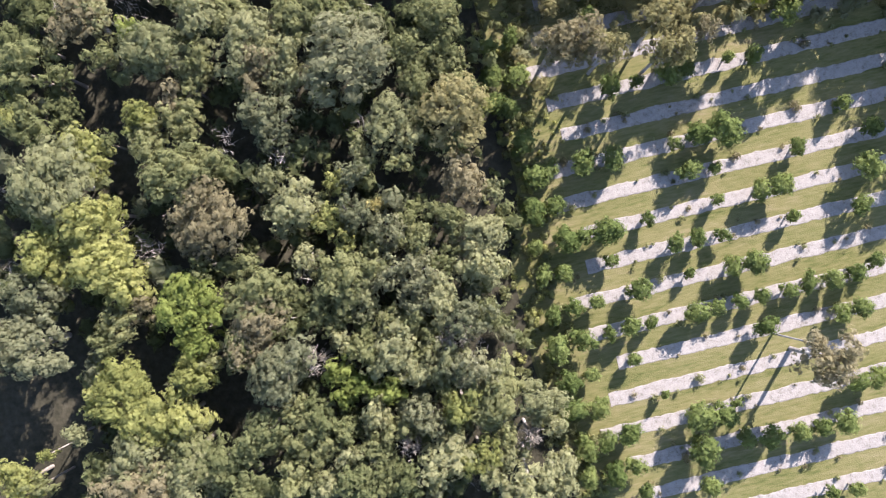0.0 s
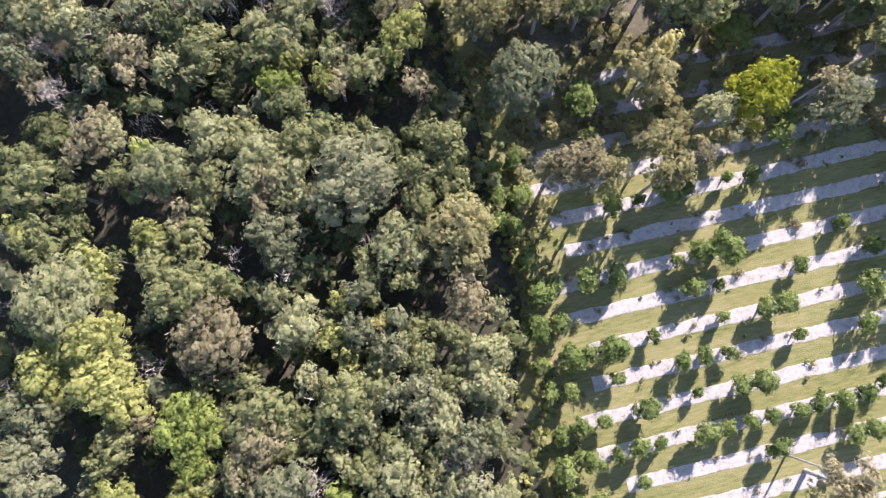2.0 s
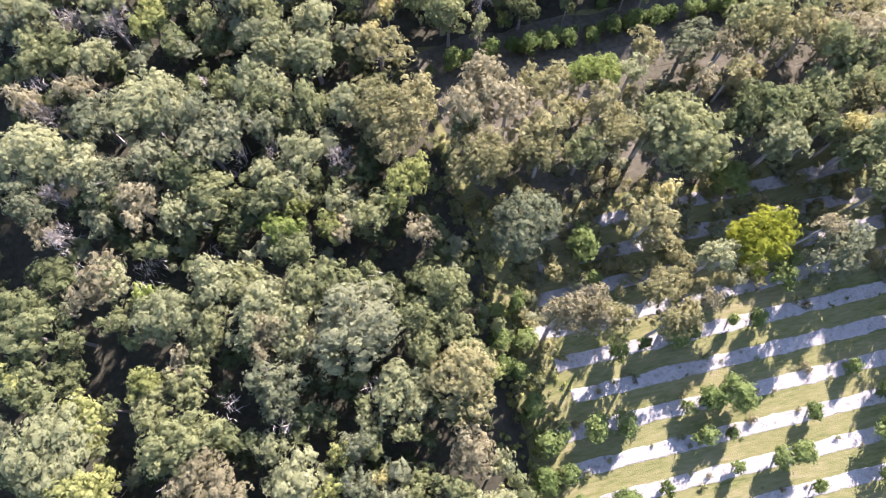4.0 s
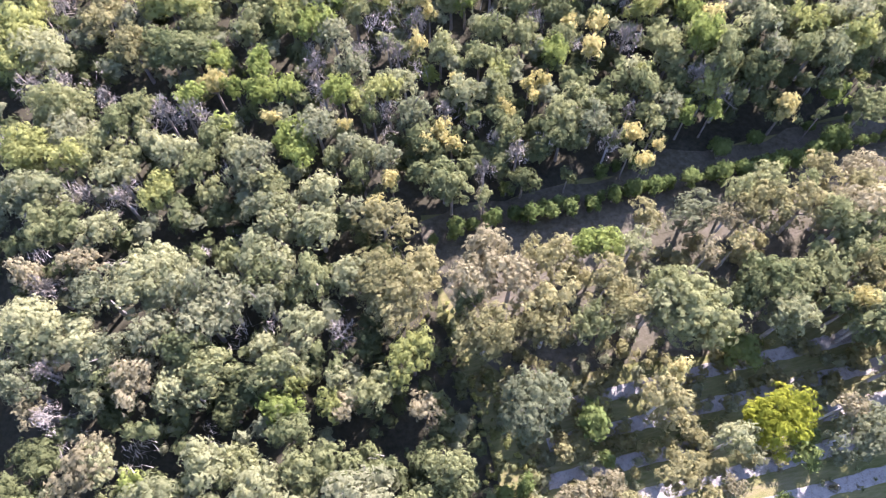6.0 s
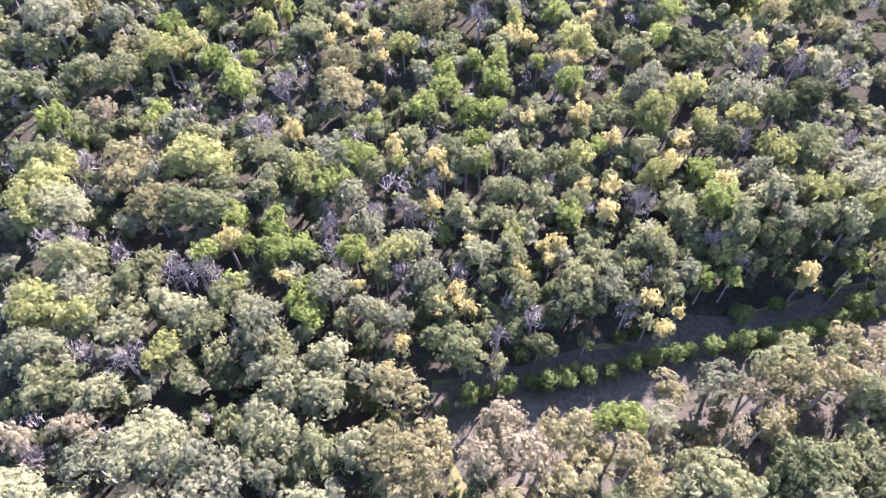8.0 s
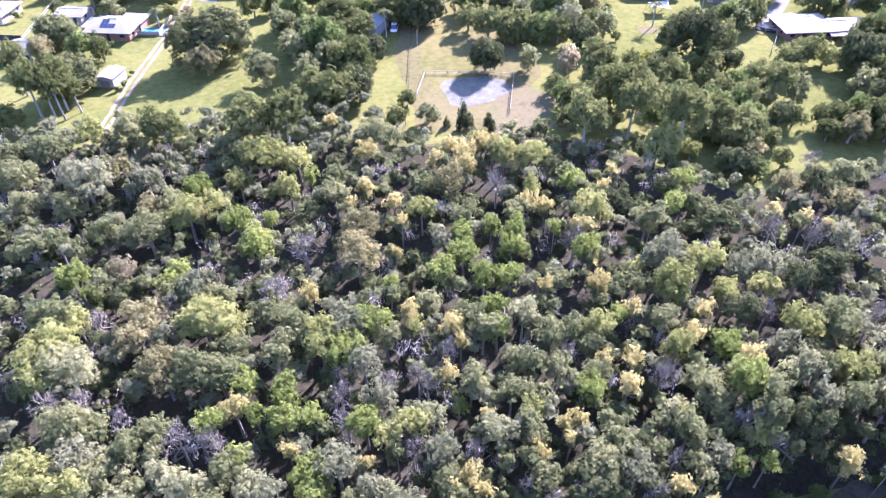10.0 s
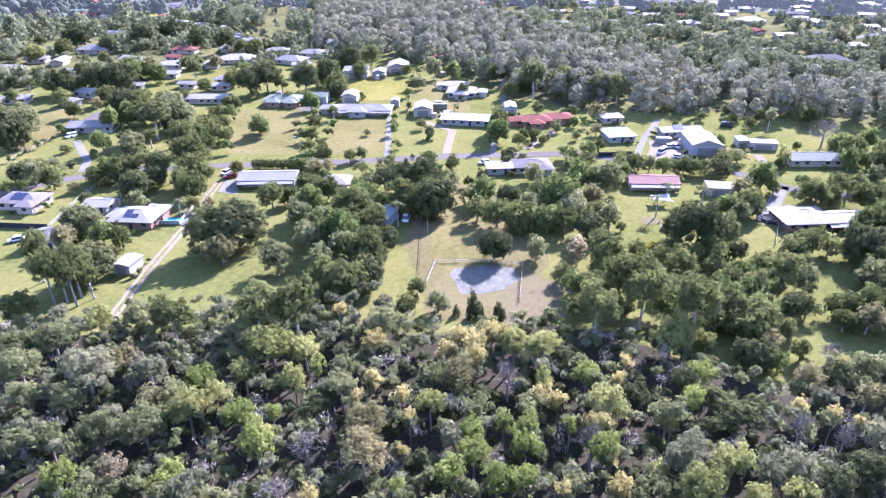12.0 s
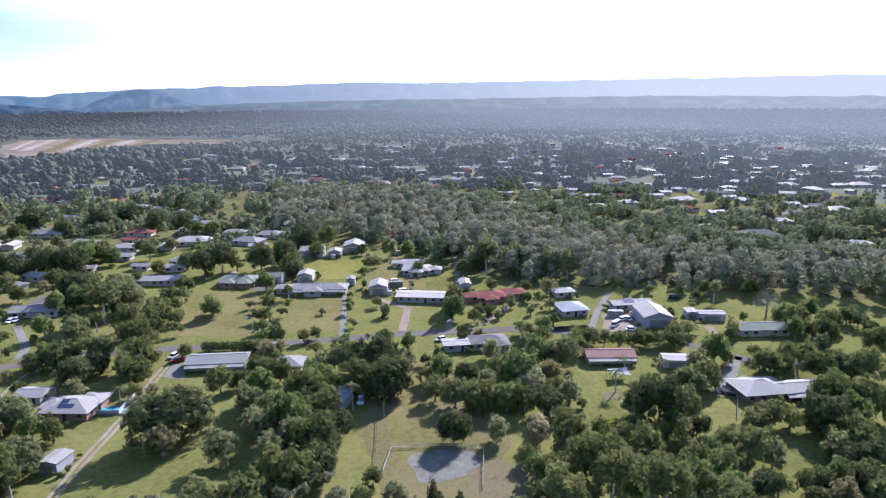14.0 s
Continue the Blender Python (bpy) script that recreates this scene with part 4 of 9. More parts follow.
def car(x, y, ang, paint, kind="car"):
    root = tagged(new(kind), f"{paint} parked {kind} standing on the ground", kind, "parked vehicles")
    root.matrix_basis = pose(x, y, 0.11, 0, 0, ang)
    L, W, H = (4.5, 1.8, 1.45) if kind == "car" else (5.0, 1.95, 2.0)
    bm = block(-L / 2, -W / 2, 0.28, L / 2, W / 2, 0.85 if kind == "car" else 1.0)
    bmesh.ops.bevel(bm, geom=bm.edges[:], offset=0.14, segments=2, affect="EDGES")
    part("body", bm, PAINT[paint], root)
    cabin = bmesh.new()
    a, b = (-L * 0.40, L * 0.20) if kind == "car" else (-L * 0.46, L * 0.30)
    z0, z1 = (0.82, H) if kind == "car" else (0.97, H)
    v = [cabin.verts.new(p) for p in ((a, -W * 0.46, z0), (b + 0.35, -W * 0.46, z0), (b + 0.35, W * 0.46, z0), (a, W * 0.46, z0),
                                      (a + 0.3, -W * 0.38, z1), (b - 0.25, -W * 0.38, z1), (b - 0.25, W * 0.38, z1), (a + 0.3, W * 0.38, z1))]
    for f in ((3, 2, 1, 0), (4, 5, 6, 7), (0, 1, 5, 4), (1, 2, 6, 5), (2, 3, 7, 6), (3, 0, 4, 7)):
        cabin.faces.new([v[i] for i in f])
    part("window_band", cabin, GLASS, root)
    part("roof_panel", block(a + 0.28, -W * 0.39, z1 - 0.02, b - 0.23, W * 0.39, z1 + 0.05), PAINT[paint], root)
    for sx in (-0.3, 0.3):
        for sy in (-1, 1):
            wh = part("wheel", wheel_mesh(0.32, 0.22), TYRE, root)
            wh.location = (sx * L, sy * (W / 2 - 0.1), 0.25)
    for sy in (-0.6, 0.6):
        part("headlight", block(L / 2 - 0.03, sy - 0.18, 0.58, L / 2 + 0.02, sy + 0.18, 0.72), WALL["white"], root)
    return root


def palm(x, y, h):
    root = tagged(new("palm_tree"), "palm tree with arching fronds on a slender trunk", "palm tree", "garden palms")
    root.matrix_basis = pose(x, y, 0, 0, 0, (x * 37) % 360)
    V, F = [], []
    tube(V, F, [(0, 0, 0), (0.1, 0, h * 0.5), (0.25, 0.1, h)], [0.24, 0.17, 0.14], 8)
    child("trunk", mesh_of("trunk", V, F, PALE_BARK), root)
    rng = np.random.default_rng(int(abs(x * 10)))
    for i in range(14):
        a = 2.4 * i
        up = rng.uniform(0.1, 1.0)
        L = rng.uniform(2.0, 2.8)
        V, F = [], []
        for k in range(7):
            t_ = k / 6
            r_ = L * t_
            z = h + up * r_ * 0.75 - 0.33 * r_ * r_ * (1.2 - 0.3 * up)
            w = 0.42 * math.sin(math.pi * min(0.97, 0.12 + 0.86 * t_))
            cx, cy = 0.25 + math.cos(a) * r_, 0.1 + math.sin(a) * r_
            V += [(cx - math.sin(a) * w, cy + math.cos(a) * w, z - 0.18), (cx, cy, z), (cx + math.sin(a) * w, cy - math.cos(a) * w, z - 0.18)]
            if k:
                o = 3 * k
                F += [(o - 3, o, o + 1, o - 2), (o - 2, o + 1, o + 2, o - 1)]
        child("frond", mesh_of("frond", V, F, LEAF["m"]), root)
    return root


def pool(x, y, ang, w, d):
    root = tagged(new("swimming_pool"), "turquoise garden swimming pool with a pale surround", "swimming pool")
    root.matrix_basis = pose(x, y, 0.06, 0, 0, ang)
    bm = bmesh.new()
    for a in ((-w / 2 - 0.9, -d / 2 - 0.9, w / 2 + 0.9, -d / 2), (-w / 2 - 0.9, d / 2, w / 2 + 0.9, d / 2 + 0.9), (-w / 2 - 0.9, -d / 2, -w / 2, d / 2), (w / 2, -d / 2, w / 2 + 0.9, d / 2)):
        box(bm, a[0], a[1], 0, a[2], a[3], 0.22)
    part("surround", bm, CONCRETE, root)
    part("water", block(-w / 2, -d / 2, 0, w / 2, d / 2, 0.12), WATER, root)


def shade_sail(x, y, ang):
    root = tagged(new("shade_sail"), "pale blue shade sail on four posts over a lawn", "shade sail")
    root.matrix_basis = pose(x, y, 0.04, 0, 0, ang)
    n, V, F = 9, [], []
    for i in range(n):
        for j in range(n):
            u_, v_ = i / (n - 1) * 2 - 1, j / (n - 1) * 2 - 1
            V.append((u_ * (3.2 - 0.5 * (1 - v_ * v_)), v_ * (2.6 - 0.4 * (1 - u_ * u_)), 2.4 + 0.35 * u_ * v_))
    for i in range(n - 1):
        for j in range(n - 1):
            F.append((i * n + j, (i + 1) * n + j, (i + 1) * n + j + 1, i * n + j + 1))
    child("canopy", mesh_of("canopy", V, F, ROOF["blue"], True), root)
    for u_ in (-1, 1):
        for v_ in (-1, 1):
            part("post", block(u_ * 3.2 - 0.05, v_ * 2.6 - 0.05, 0, u_ * 3.2 + 0.05, v_ * 2.6 + 0.05, 2.42 + 0.35 * u_ * v_), WALL["white"], root)


def trampoline(x, y):
    root = tagged(new("trampoline"), "round white-rimmed trampoline on the lawn", "trampoline")
    root.matrix_basis = pose(x, y, 0.04)
    V, F = [], []
    ring = [(2.0 * math.cos(0.2618 * k), 2.0 * math.sin(0.2618 * k), 0.8) for k in range(25)]
    tube(V, F, ring, [0.16] * 25, 6)
    child("rim", mesh_of("rim", V, F, WALL["white"], True), root)
    bm = bmesh.new()
    bmesh.ops.create_cone(bm, cap_ends=True, segments=24, radius1=1.9, radius2=1.9, depth=0.03, matrix=Matrix.Translation((0, 0, 0.76)))
    part("mat", bm, DARK, root)
    for k in range(6):
        a = k * 1.047
        part("leg", block(2 * math.cos(a) - 0.03, 2 * math.sin(a) - 0.03, 0, 2 * math.cos(a) + 0.03, 2 * math.sin(a) + 0.03, 0.76), PAINT["silver"], root)


def pole(x, y, h, lamp=False, r=0.1):
    root = tagged(new("street_lamp" if lamp else "timber_pole"), "slim street lamp with a short arm beside the road" if lamp else "weathered timber pole standing in the grass", "street lamp" if lamp else "pole")
    root.matrix_basis = pose(x, y, 0.04)
    V, F = [], []
    tube(V, F, [(0, 0, 0), (0, 0, h * 0.5), (0, 0, h)], [r, r * 0.9, r * 0.8], 8)
    child("shaft", mesh_of("shaft", V, F, PAINT["silver"] if lamp else WOOD), root)
    if lamp:
        V, F = [], []
        tube(V, F, [(0, 0, h - 0.1), (0.8, 0, h + 0.25), (1.6, 0, h + 0.3)], [0.06, 0.05, 0.05], 6)
        child("arm", mesh_of("arm", V, F, PAINT["silver"]), root)
        part("lantern", block(1.3, -0.14, h + 0.2, 1.95, 0.14, h + 0.34), PAINT["silver"], root)


# ---- trees, place by place ----
# bush_a
tree("k", 42.7, -34.6, 7.3, 3.2)
tree("k", 39.7, -33.5, 6.6, 2.1)
tree("m", 41.8, -30.5, 10.5, 3.4)
tree("m", 37.8, -29.4, 9.2, 2.1)
tree("k", 40.0, -37.9, 7.1, 2.8)
tree("t", 33.6, -35.3, 10.5, 3.4)
tree("p", 31.4, -34.6, 9.5, 2.4)
tree("l", 28.7, -32.4, 8.8, 1.7)
tree("m", 32.1, -30.3, 9.2, 2.1)
tree("p", 26.7, -29.2, 10.8, 3.8)
tree("m", 24.2, -30.1, 8.8, 1.7)
tree("m", 22.3, -26.7, 9.5, 2.4)
tree("m", 23.5, -24.4, 8.8, 1.7)
tree("t", 25.6, -23.9, 9.0, 1.9)
tree("p", 20.3, -31.9, 10.5, 3.4)
tree("m", 17.3, -31.5, 9.8, 2.7)
tree("p", 16.2, -27.4, 10.8, 3.8)
tree("p", 13.1, -26.0, 10.1, 3.1)
tree("t", 15.7, -24.3, 10.1, 3.1)
tree("m", 10.1, -29.2, 10.1, 3.1)
tree("m", 7.3, -28.8, 10.1, 3.1)
tree("g", 5.4, -22.3, 13.2, 5.1)
tree("p", 12.8, -23.1, 9.7, 2.6)
tree("g", 15.0, -19.5, 11.2, 3.1)
tree("g", 15.4, -16.8, 10.6, 2.4)
tree("m", 42.6, -24.4, 10.1, 3.1)
tree("y", 43.7, -26.1, 9.2, 2.1)
tree("k", 39.4, -26.1, 6.8, 2.5)
tree("k", 39.1, -23.9, 6.5, 2.0)
tree("y", 30.1, -22.4, 9.3, 2.2)
tree("m", 25.5, -21.0, 9.8, 2.7)
tree("m", 29.5, -19.3, 9.7, 2.6)
tree("m", 34.2, -20.5, 8.5, 1.4)
tree("y", 36.7, -19.6, 10.0, 2.9)
tree("p", 39.8, -17.3, 12.3, 5.3)
tree("m", 44.0, -16.2, 9.7, 2.6)
tree("m", 26.1, -14.5, 11.3, 4.2)
tree("m", 24.4, -14.9, 9.8, 2.7)
tree("k", 30.1, -13.4, 6.6, 2.1)
tree("t", 25.0, -9.0, 11.7, 4.6)
tree("p", 17.6, -12.7, 9.2, 2.1)
tree("k", 21.2, -12.5, 6.3, 1.7)
tree("y", 38.5, -11.7, 10.8, 3.8)
tree("y", 43.5, -9.5, 10.3, 3.3)
tree("y", 36.4, -6.9, 11.1, 4.1)
tree("y", 42.0, -12.7, 9.7, 2.6)
tree("y", 35.9, -4.3, 10.0, 2.9)
tree("y", 35.3, -12.5, 9.2, 2.1)
tree("g", 46.4, -5.5, 11.1, 3.0)
tree("g", 46.8, -0.4, 12.5, 4.4)
tree("m", 37.5, -0.4, 9.7, 2.6)
tree("m", 39.9, 1.3, 8.8, 1.7)
tree("t", 34.8, -1.3, 9.0, 1.9)
tree("l", 29.2, -0.7, 10.9, 3.8)
tree("l", 28.6, 2.5, 10.0, 2.9)
tree("m", 22.0, -3.5, 9.2, 2.1)
tree("m", 27.2, -4.7, 8.8, 1.7)
tree("m", 22.2, 0.3, 10.6, 3.6)
tree("t", 22.1, 3.7, 10.8, 3.8)
tree("m", 19.3, 0.4, 9.7, 2.6)
tree("g", 20.6, 8.5, 11.9, 3.8)
tree("m", 24.8, 5.6, 9.7, 2.6)
tree("y", 30.2, 7.1, 9.7, 2.6)
tree("m", 28.0, 6.1, 8.8, 1.7)
tree("y", 38.6, 6.7, 10.8, 3.8)
tree("y", 41.5, 7.7, 9.2, 2.1)
tree("y", 35.7, 11.5, 11.0, 4.0)
tree("y", 32.8, 11.4, 10.2, 3.2)
tree("m", 32.1, 15.3, 10.3, 3.3)
tree("p", 44.7, 10.8, 8.8, 1.7)
tree("y", 48.7, 12.2, 8.1, 1.0)
tree("p", 38.7, 15.1, 11.0, 4.0)
tree("t", 38.9, 17.9, 11.7, 4.6)
tree("p", 33.3, 18.0, 10.7, 3.7)
tree("m", 29.4, 17.3, 10.3, 3.3)
tree("y", 52.5, 14.7, 9.8, 2.7)
tree("m", 50.0, 15.4, 8.8, 1.7)
tree("m", 27.6, 20.3, 9.9, 2.9)
tree("m", 24.2, 15.5, 10.3, 3.3)
tree("m", 26.2, 16.9, 9.2, 2.1)
tree("m", 19.4, 17.3, 10.5, 3.4)
tree("m", 17.9, 14.8, 9.7, 2.6)
tree("m", 21.9, 20.7, 9.8, 2.7)
tree("m", -1.2, -22.7, 9.7, 2.6)
tree("m", -5.1, -22.4, 9.4, 2.3)
tree("m", -5.1, -19.8, 9.7, 2.6)
tree("m", -1.4, -19.7, 9.7, 2.6)
tree("k", -2.0, -27.0, 6.8, 2.4)
tree("m", -5.0, -25.3, 10.1, 3.0)
tree("k", 3.6, -28.4, 6.8, 2.4)
tree("b", -4.4, -14.5, 11.4, 4.4)
tree("y", -7.1, -14.7, 9.0, 1.9)
tree("p", 2.5, -15.2, 10.5, 3.4)
tree("p", 6.3, -12.9, 8.8, 1.7)
tree("p", 0.9, -13.3, 9.2, 2.1)
tree("m", -3.7, -11.1, 9.0, 1.9)
tree("m", 3.0, -10.6, 8.8, 1.7)
tree("g", 7.9, -10.8, 10.2, 2.0)
tree("y", 10.2, -10.0, 8.8, 1.7)
tree("f", 6.2, -6.7, 8.5, 1.4)
tree("p", 14.9, -8.8, 10.3, 3.3)
tree("t", -4.2, -7.0, 10.0, 2.9)
tree("p", -6.5, -5.1, 8.8, 1.7)
tree("k", 0.7, -9.7, 6.3, 1.7)
tree("y", 11.7, -6.2, 9.2, 2.1)
tree("y", 10.9, -3.9, 8.8, 1.7)
tree("g", 8.7, -6.3, 10.4, 2.3)
tree("m", 3.1, -4.5, 8.8, 1.7)
tree("m", 2.7, -2.1, 9.4, 2.3)
tree("g", 5.7, -3.9, 10.4, 2.3)
tree("m", 0.4, -4.8, 8.8, 1.7)
tree("m", -1.7, -3.0, 9.4, 2.3)
tree("p", -3.8, -0.6, 10.1, 3.0)
tree("p", -5.8, -0.9, 9.3, 2.2)
tree("p", -3.7, 2.1, 10.1, 3.1)
tree("p", 15.2, -2.5, 9.0, 1.9)
tree("m", 12.6, 0.7, 10.9, 3.8)
tree("m", 9.2, 0.2, 9.7, 2.6)
tree("g", 6.7, 0.6, 10.4, 2.3)
tree("g", 3.2, 1.6, 10.7, 2.6)
tree("m", -0.1, 1.0, 9.4, 2.3)
tree("p", 9.6, 4.0, 9.7, 2.6)
tree("m", 7.7, 6.5, 9.2, 2.1)
tree("p", 1.6, 5.2, 10.1, 3.0)
tree("g", 3.9, 4.6, 10.3, 2.2)
tree("m", 13.7, 4.8, 9.4, 2.3)
tree("m", 5.7, 6.9, 9.3, 2.2)
tree("m", 11.4, 8.7, 9.4, 2.3)
tree("p", 8.2, 9.5, 10.5, 3.4)
tree("p", 13.5, 7.4, 8.8, 1.7)
tree("d", 16.4, 8.8, 9.0, 1.9)
tree("l", 14.4, 10.6, 9.2, 2.1)
tree("l", 12.4, 13.0, 9.0, 1.9)
tree("l", 9.3, 13.7, 9.2, 2.1)
tree("l", 14.2, 13.0, 9.0, 1.9)
tree("p", 6.5, 12.4, 9.4, 2.3)
tree("p", 3.8, 12.5, 10.1, 3.0)
tree("g", -0.9, 8.2, 11.1, 3.0)
tree("d", 1.4, 9.8, 9.7, 2.6)
tree("m", -3.0, 8.2, 9.3, 2.2)
tree("g", -0.8, 13.9, 11.1, 3.0)
tree("m", -2.2, 16.3, 10.6, 3.6)
tree("y", 1.9, 17.3, 10.1, 3.1)
tree("m", -1.0, 19.4, 9.7, 2.6)
tree("p", -6.3, 19.2, 9.9, 2.9)
tree("p", -7.4, 21.6, 9.0, 1.9)
tree("d", -4.7, 22.3, 9.0, 1.9)
tree("g", 6.9, 17.1, 10.4, 2.3)
tree("g", 5.9, 18.8, 10.0, 1.9)
tree("p", 11.9, 16.3, 9.4, 2.3)
tree("d", 8.9, 20.4, 8.9, 1.8)
tree("m", 9.9, 18.6, 9.2, 2.1)
tree("p", 5.1, 23.0, 10.5, 3.4)
tree("y", 1.3, 23.2, 9.7, 2.6)
tree("p", 0.5, 25.5, 9.2, 2.1)
tree("p", -1.8, 24.2, 8.8, 1.7)
tree("p", -3.5, 27.0, 10.6, 3.6)
tree("p", -6.7, 27.8, 9.9, 2.9)
tree("p", 15.5, 20.6, 9.2, 2.1)
tree("m", 12.7, 19.9, 9.4, 2.3)
tree("m", 11.5, 22.9, 9.7, 2.6)
tree("m", 14.8, 23.3, 10.2, 3.2)
tree("m", 10.1, 25.1, 9.7, 2.6)
tree("p", 18.6, 22.8, 9.4, 2.3)
tree("m", 16.0, 17.2, 9.2, 2.1)
tree("k", 15.5, -13.2, 6.5, 2.0)
tree("k", 11.6, -14.2, 6.6, 2.1)
tree("k", 11.7, -18.2, 6.5, 2.0)
tree("k", 8.3, -17.1, 6.5, 2.0)
tree("k", 10.0, -21.2, 6.6, 2.1)
tree("k", 5.1, -19.4, 6.4, 1.9)
tree("k", 15.7, -5.2, 6.3, 1.7)
tree("m", 7.6, -2.0, 9.0, 1.9)
tree("m", 19.0, 4.3, 9.2, 2.1)
tree("m", 16.3, 3.7, 8.9, 1.8)
tree("m", 20.1, 13.1, 9.2, 2.1)
tree("k", 14.8, 16.2, 6.4, 1.8)
tree("m", 3.3, 15.1, 8.9, 1.8)
tree("g", 1.5, 12.8, 9.8, 1.6)
tree("m", 3.6, 8.3, 8.8, 1.7)
tree("m", 5.0, 10.2, 8.8, 1.7)
tree("m", 19.6, 21.6, 8.9, 1.8)
tree("m", 3.2, 20.3, 9.0, 1.9)
tree("m", 6.9, 25.2, 8.8, 1.7)
tree("m", -2.3, 21.6, 8.8, 1.7)
tree("t", 40.5, -60.5, 9.4, 2.3)
tree("d", 38.1, -57.6, 9.3, 2.2)
tree("g", 31.5, -55.3, 11.4, 3.3)
tree("p", 26.5, -55.3, 11.3, 4.3)
tree("p", 23.3, -54.7, 10.5, 3.4)
tree("g", 19.7, -52.5, 11.6, 3.5)
tree("g", 16.5, -50.4, 11.2, 3.1)
tree("g", 19.1, -48.6, 11.5, 3.4)
tree("p", 40.3, -52.6, 11.3, 4.3)
tree("p", 37.3, -50.5, 10.4, 3.4)
tree("p", 34.0, -49.8, 10.4, 3.4)
tree("g", 31.2, -47.2, 10.9, 2.8)
tree("g", 25.2, -48.0, 11.3, 3.2)
tree("m", 22.0, -45.5, 10.3, 3.2)
tree("m", 19.6, -42.7, 10.3, 3.2)
tree("g", 40.7, -45.8, 10.8, 2.7)
tree("d", 38.0, -47.1, 9.3, 2.2)
tree("t", 39.9, -43.0, 8.9, 1.7)
tree("d", 37.6, -41.8, 9.3, 2.2)
tree("t", 28.1, -43.0, 10.3, 3.2)
tree("p", 24.0, -41.8, 9.6, 2.5)
tree("p", 21.4, -40.5, 9.1, 2.0)
tree("p", 32.9, -41.5, 8.2, 1.1)
tree("k", 16.9, -41.1, 7.1, 2.9)
tree("m", 11.8, -53.6, 10.1, 3.0)
tree("m", 8.8, -50.8, 9.3, 2.2)
tree("g", 12.1, -50.0, 10.5, 2.4)
tree("m", 5.9, -51.5, 9.9, 2.8)
tree("p", 1.2, -51.2, 9.9, 2.9)
tree("b", -2.0, -49.4, 11.2, 4.2)
tree("b", -4.3, -45.8, 11.2, 4.1)
tree("b", -7.1, -50.0, 9.9, 2.9)
tree("p", 8.5, -45.3, 10.2, 3.1)
tree("p", 12.7, -44.2, 9.3, 2.2)
tree("p", 11.1, -41.6, 9.8, 2.8)
tree("y", 10.1, -39.2, 8.9, 1.8)
tree("y", 6.8, -36.0, 9.0, 1.9)
tree("m", 13.3, -40.7, 9.7, 2.6)
tree("d", 4.0, -44.0, 9.3, 2.2)
tree("p", 5.1, -38.5, 8.9, 1.8)
tree("y", -3.8, -38.8, 10.3, 3.2)
tree("t", -3.9, -33.2, 9.1, 2.0)
tree("l", 12.1, -36.9, 9.5, 2.5)
tree("m", 11.1, -34.3, 9.8, 2.7)
tree("t", 5.1, -35.3, 9.0, 1.9)
tree("m", 0.8, -36.3, 9.8, 2.8)
tree("k", 1.2, -42.7, 6.7, 2.3)
tree("k", 8.3, -42.1, 6.5, 2.0)
tree("k", 18.1, -37.8, 6.6, 2.1)
tree("k", 31.4, -40.9, 6.6, 2.1)
tree("k", 35.6, -45.1, 6.6, 2.1)
tree("m", 30.3, -44.7, 9.1, 2.0)
# orchard
tree("o", -10.6, -22.3, 4.0, 1.2, "orchard")
tree("o", -13.3, -22.6, 4.0, 1.2, "orchard")
tree("o", -10.2, -18.7, 4.6, 1.5, "orchard")
tree("o", -13.2, -18.0, 4.6, 1.5, "orchard")
tree("o", -10.1, -15.5, 4.3, 1.3, "orchard")
tree("o", -11.6, -14.5, 4.0, 1.2, "orchard")
tree("o", -12.2, -10.2, 4.9, 1.6, "orchard")
tree("o", -30.9, -14.3, 4.6, 1.5, "orchard")
tree("o", -33.2, -14.4, 3.6, 1.0, "orchard")
tree("o", -23.8, -14.6, 4.6, 1.5, "orchard")
tree("o", -27.1, -14.4, 3.4, 0.9, "orchard")
tree("o", -38.4, -14.7, 3.1, 0.8, "orchard")
tree("o", -41.3, -14.2, 4.0, 1.2, "orchard")
tree("o", -46.0, -18.3, 4.9, 1.6, "orchard")
tree("o", -18.4, -6.3, 5.1, 1.7, "orchard")
tree("o", -22.1, -6.0, 4.6, 1.5, "orchard")
tree("o", -29.9, -6.0, 3.3, 0.9, "orchard")
tree("o", -32.4, -6.4, 5.1, 1.7, "orchard")
tree("o", -35.3, -6.3, 6.3, 2.2, "orchard")
tree("o", -30.6, -2.5, 4.3, 1.3, "orchard")
tree("o", -33.8, -2.0, 3.1, 0.8, "orchard")
tree("o", -12.6, -6.0, 5.1, 1.7, "orchard")
tree("o", -14.5, -6.3, 4.0, 1.2, "orchard")
tree("o", -11.3, -1.9, 5.1, 1.7, "orchard")
tree("o", -14.1, -2.0, 4.3, 1.3, "orchard")
tree("o", -44.0, -2.3, 3.7, 1.1, "orchard")
tree("o", -53.2, -2.6, 4.0, 1.2, "orchard")
tree("o", -50.4, -6.1, 3.6, 1.0, "orchard")
tree("o", -51.4, 1.8, 5.1, 1.7, "orchard")
tree("o", -40.7, 1.6, 4.8, 1.5, "orchard")
tree("o", -38.4, 1.7, 4.3, 1.3, "orchard")
tree("o", -33.3, 1.6, 3.1, 0.8, "orchard")
tree("o", -41.5, 5.6, 3.4, 0.9, "orchard")
tree("o", -49.6, 6.1, 4.3, 1.3, "orchard")
tree("o", -24.6, 2.0, 3.4, 0.9, "orchard")
tree("o", -27.0, 5.5, 4.0, 1.2, "orchard")
tree("o", -29.8, 5.5, 4.0, 1.2, "orchard")
tree("o", -32.9, 5.9, 3.3, 0.9, "orchard")
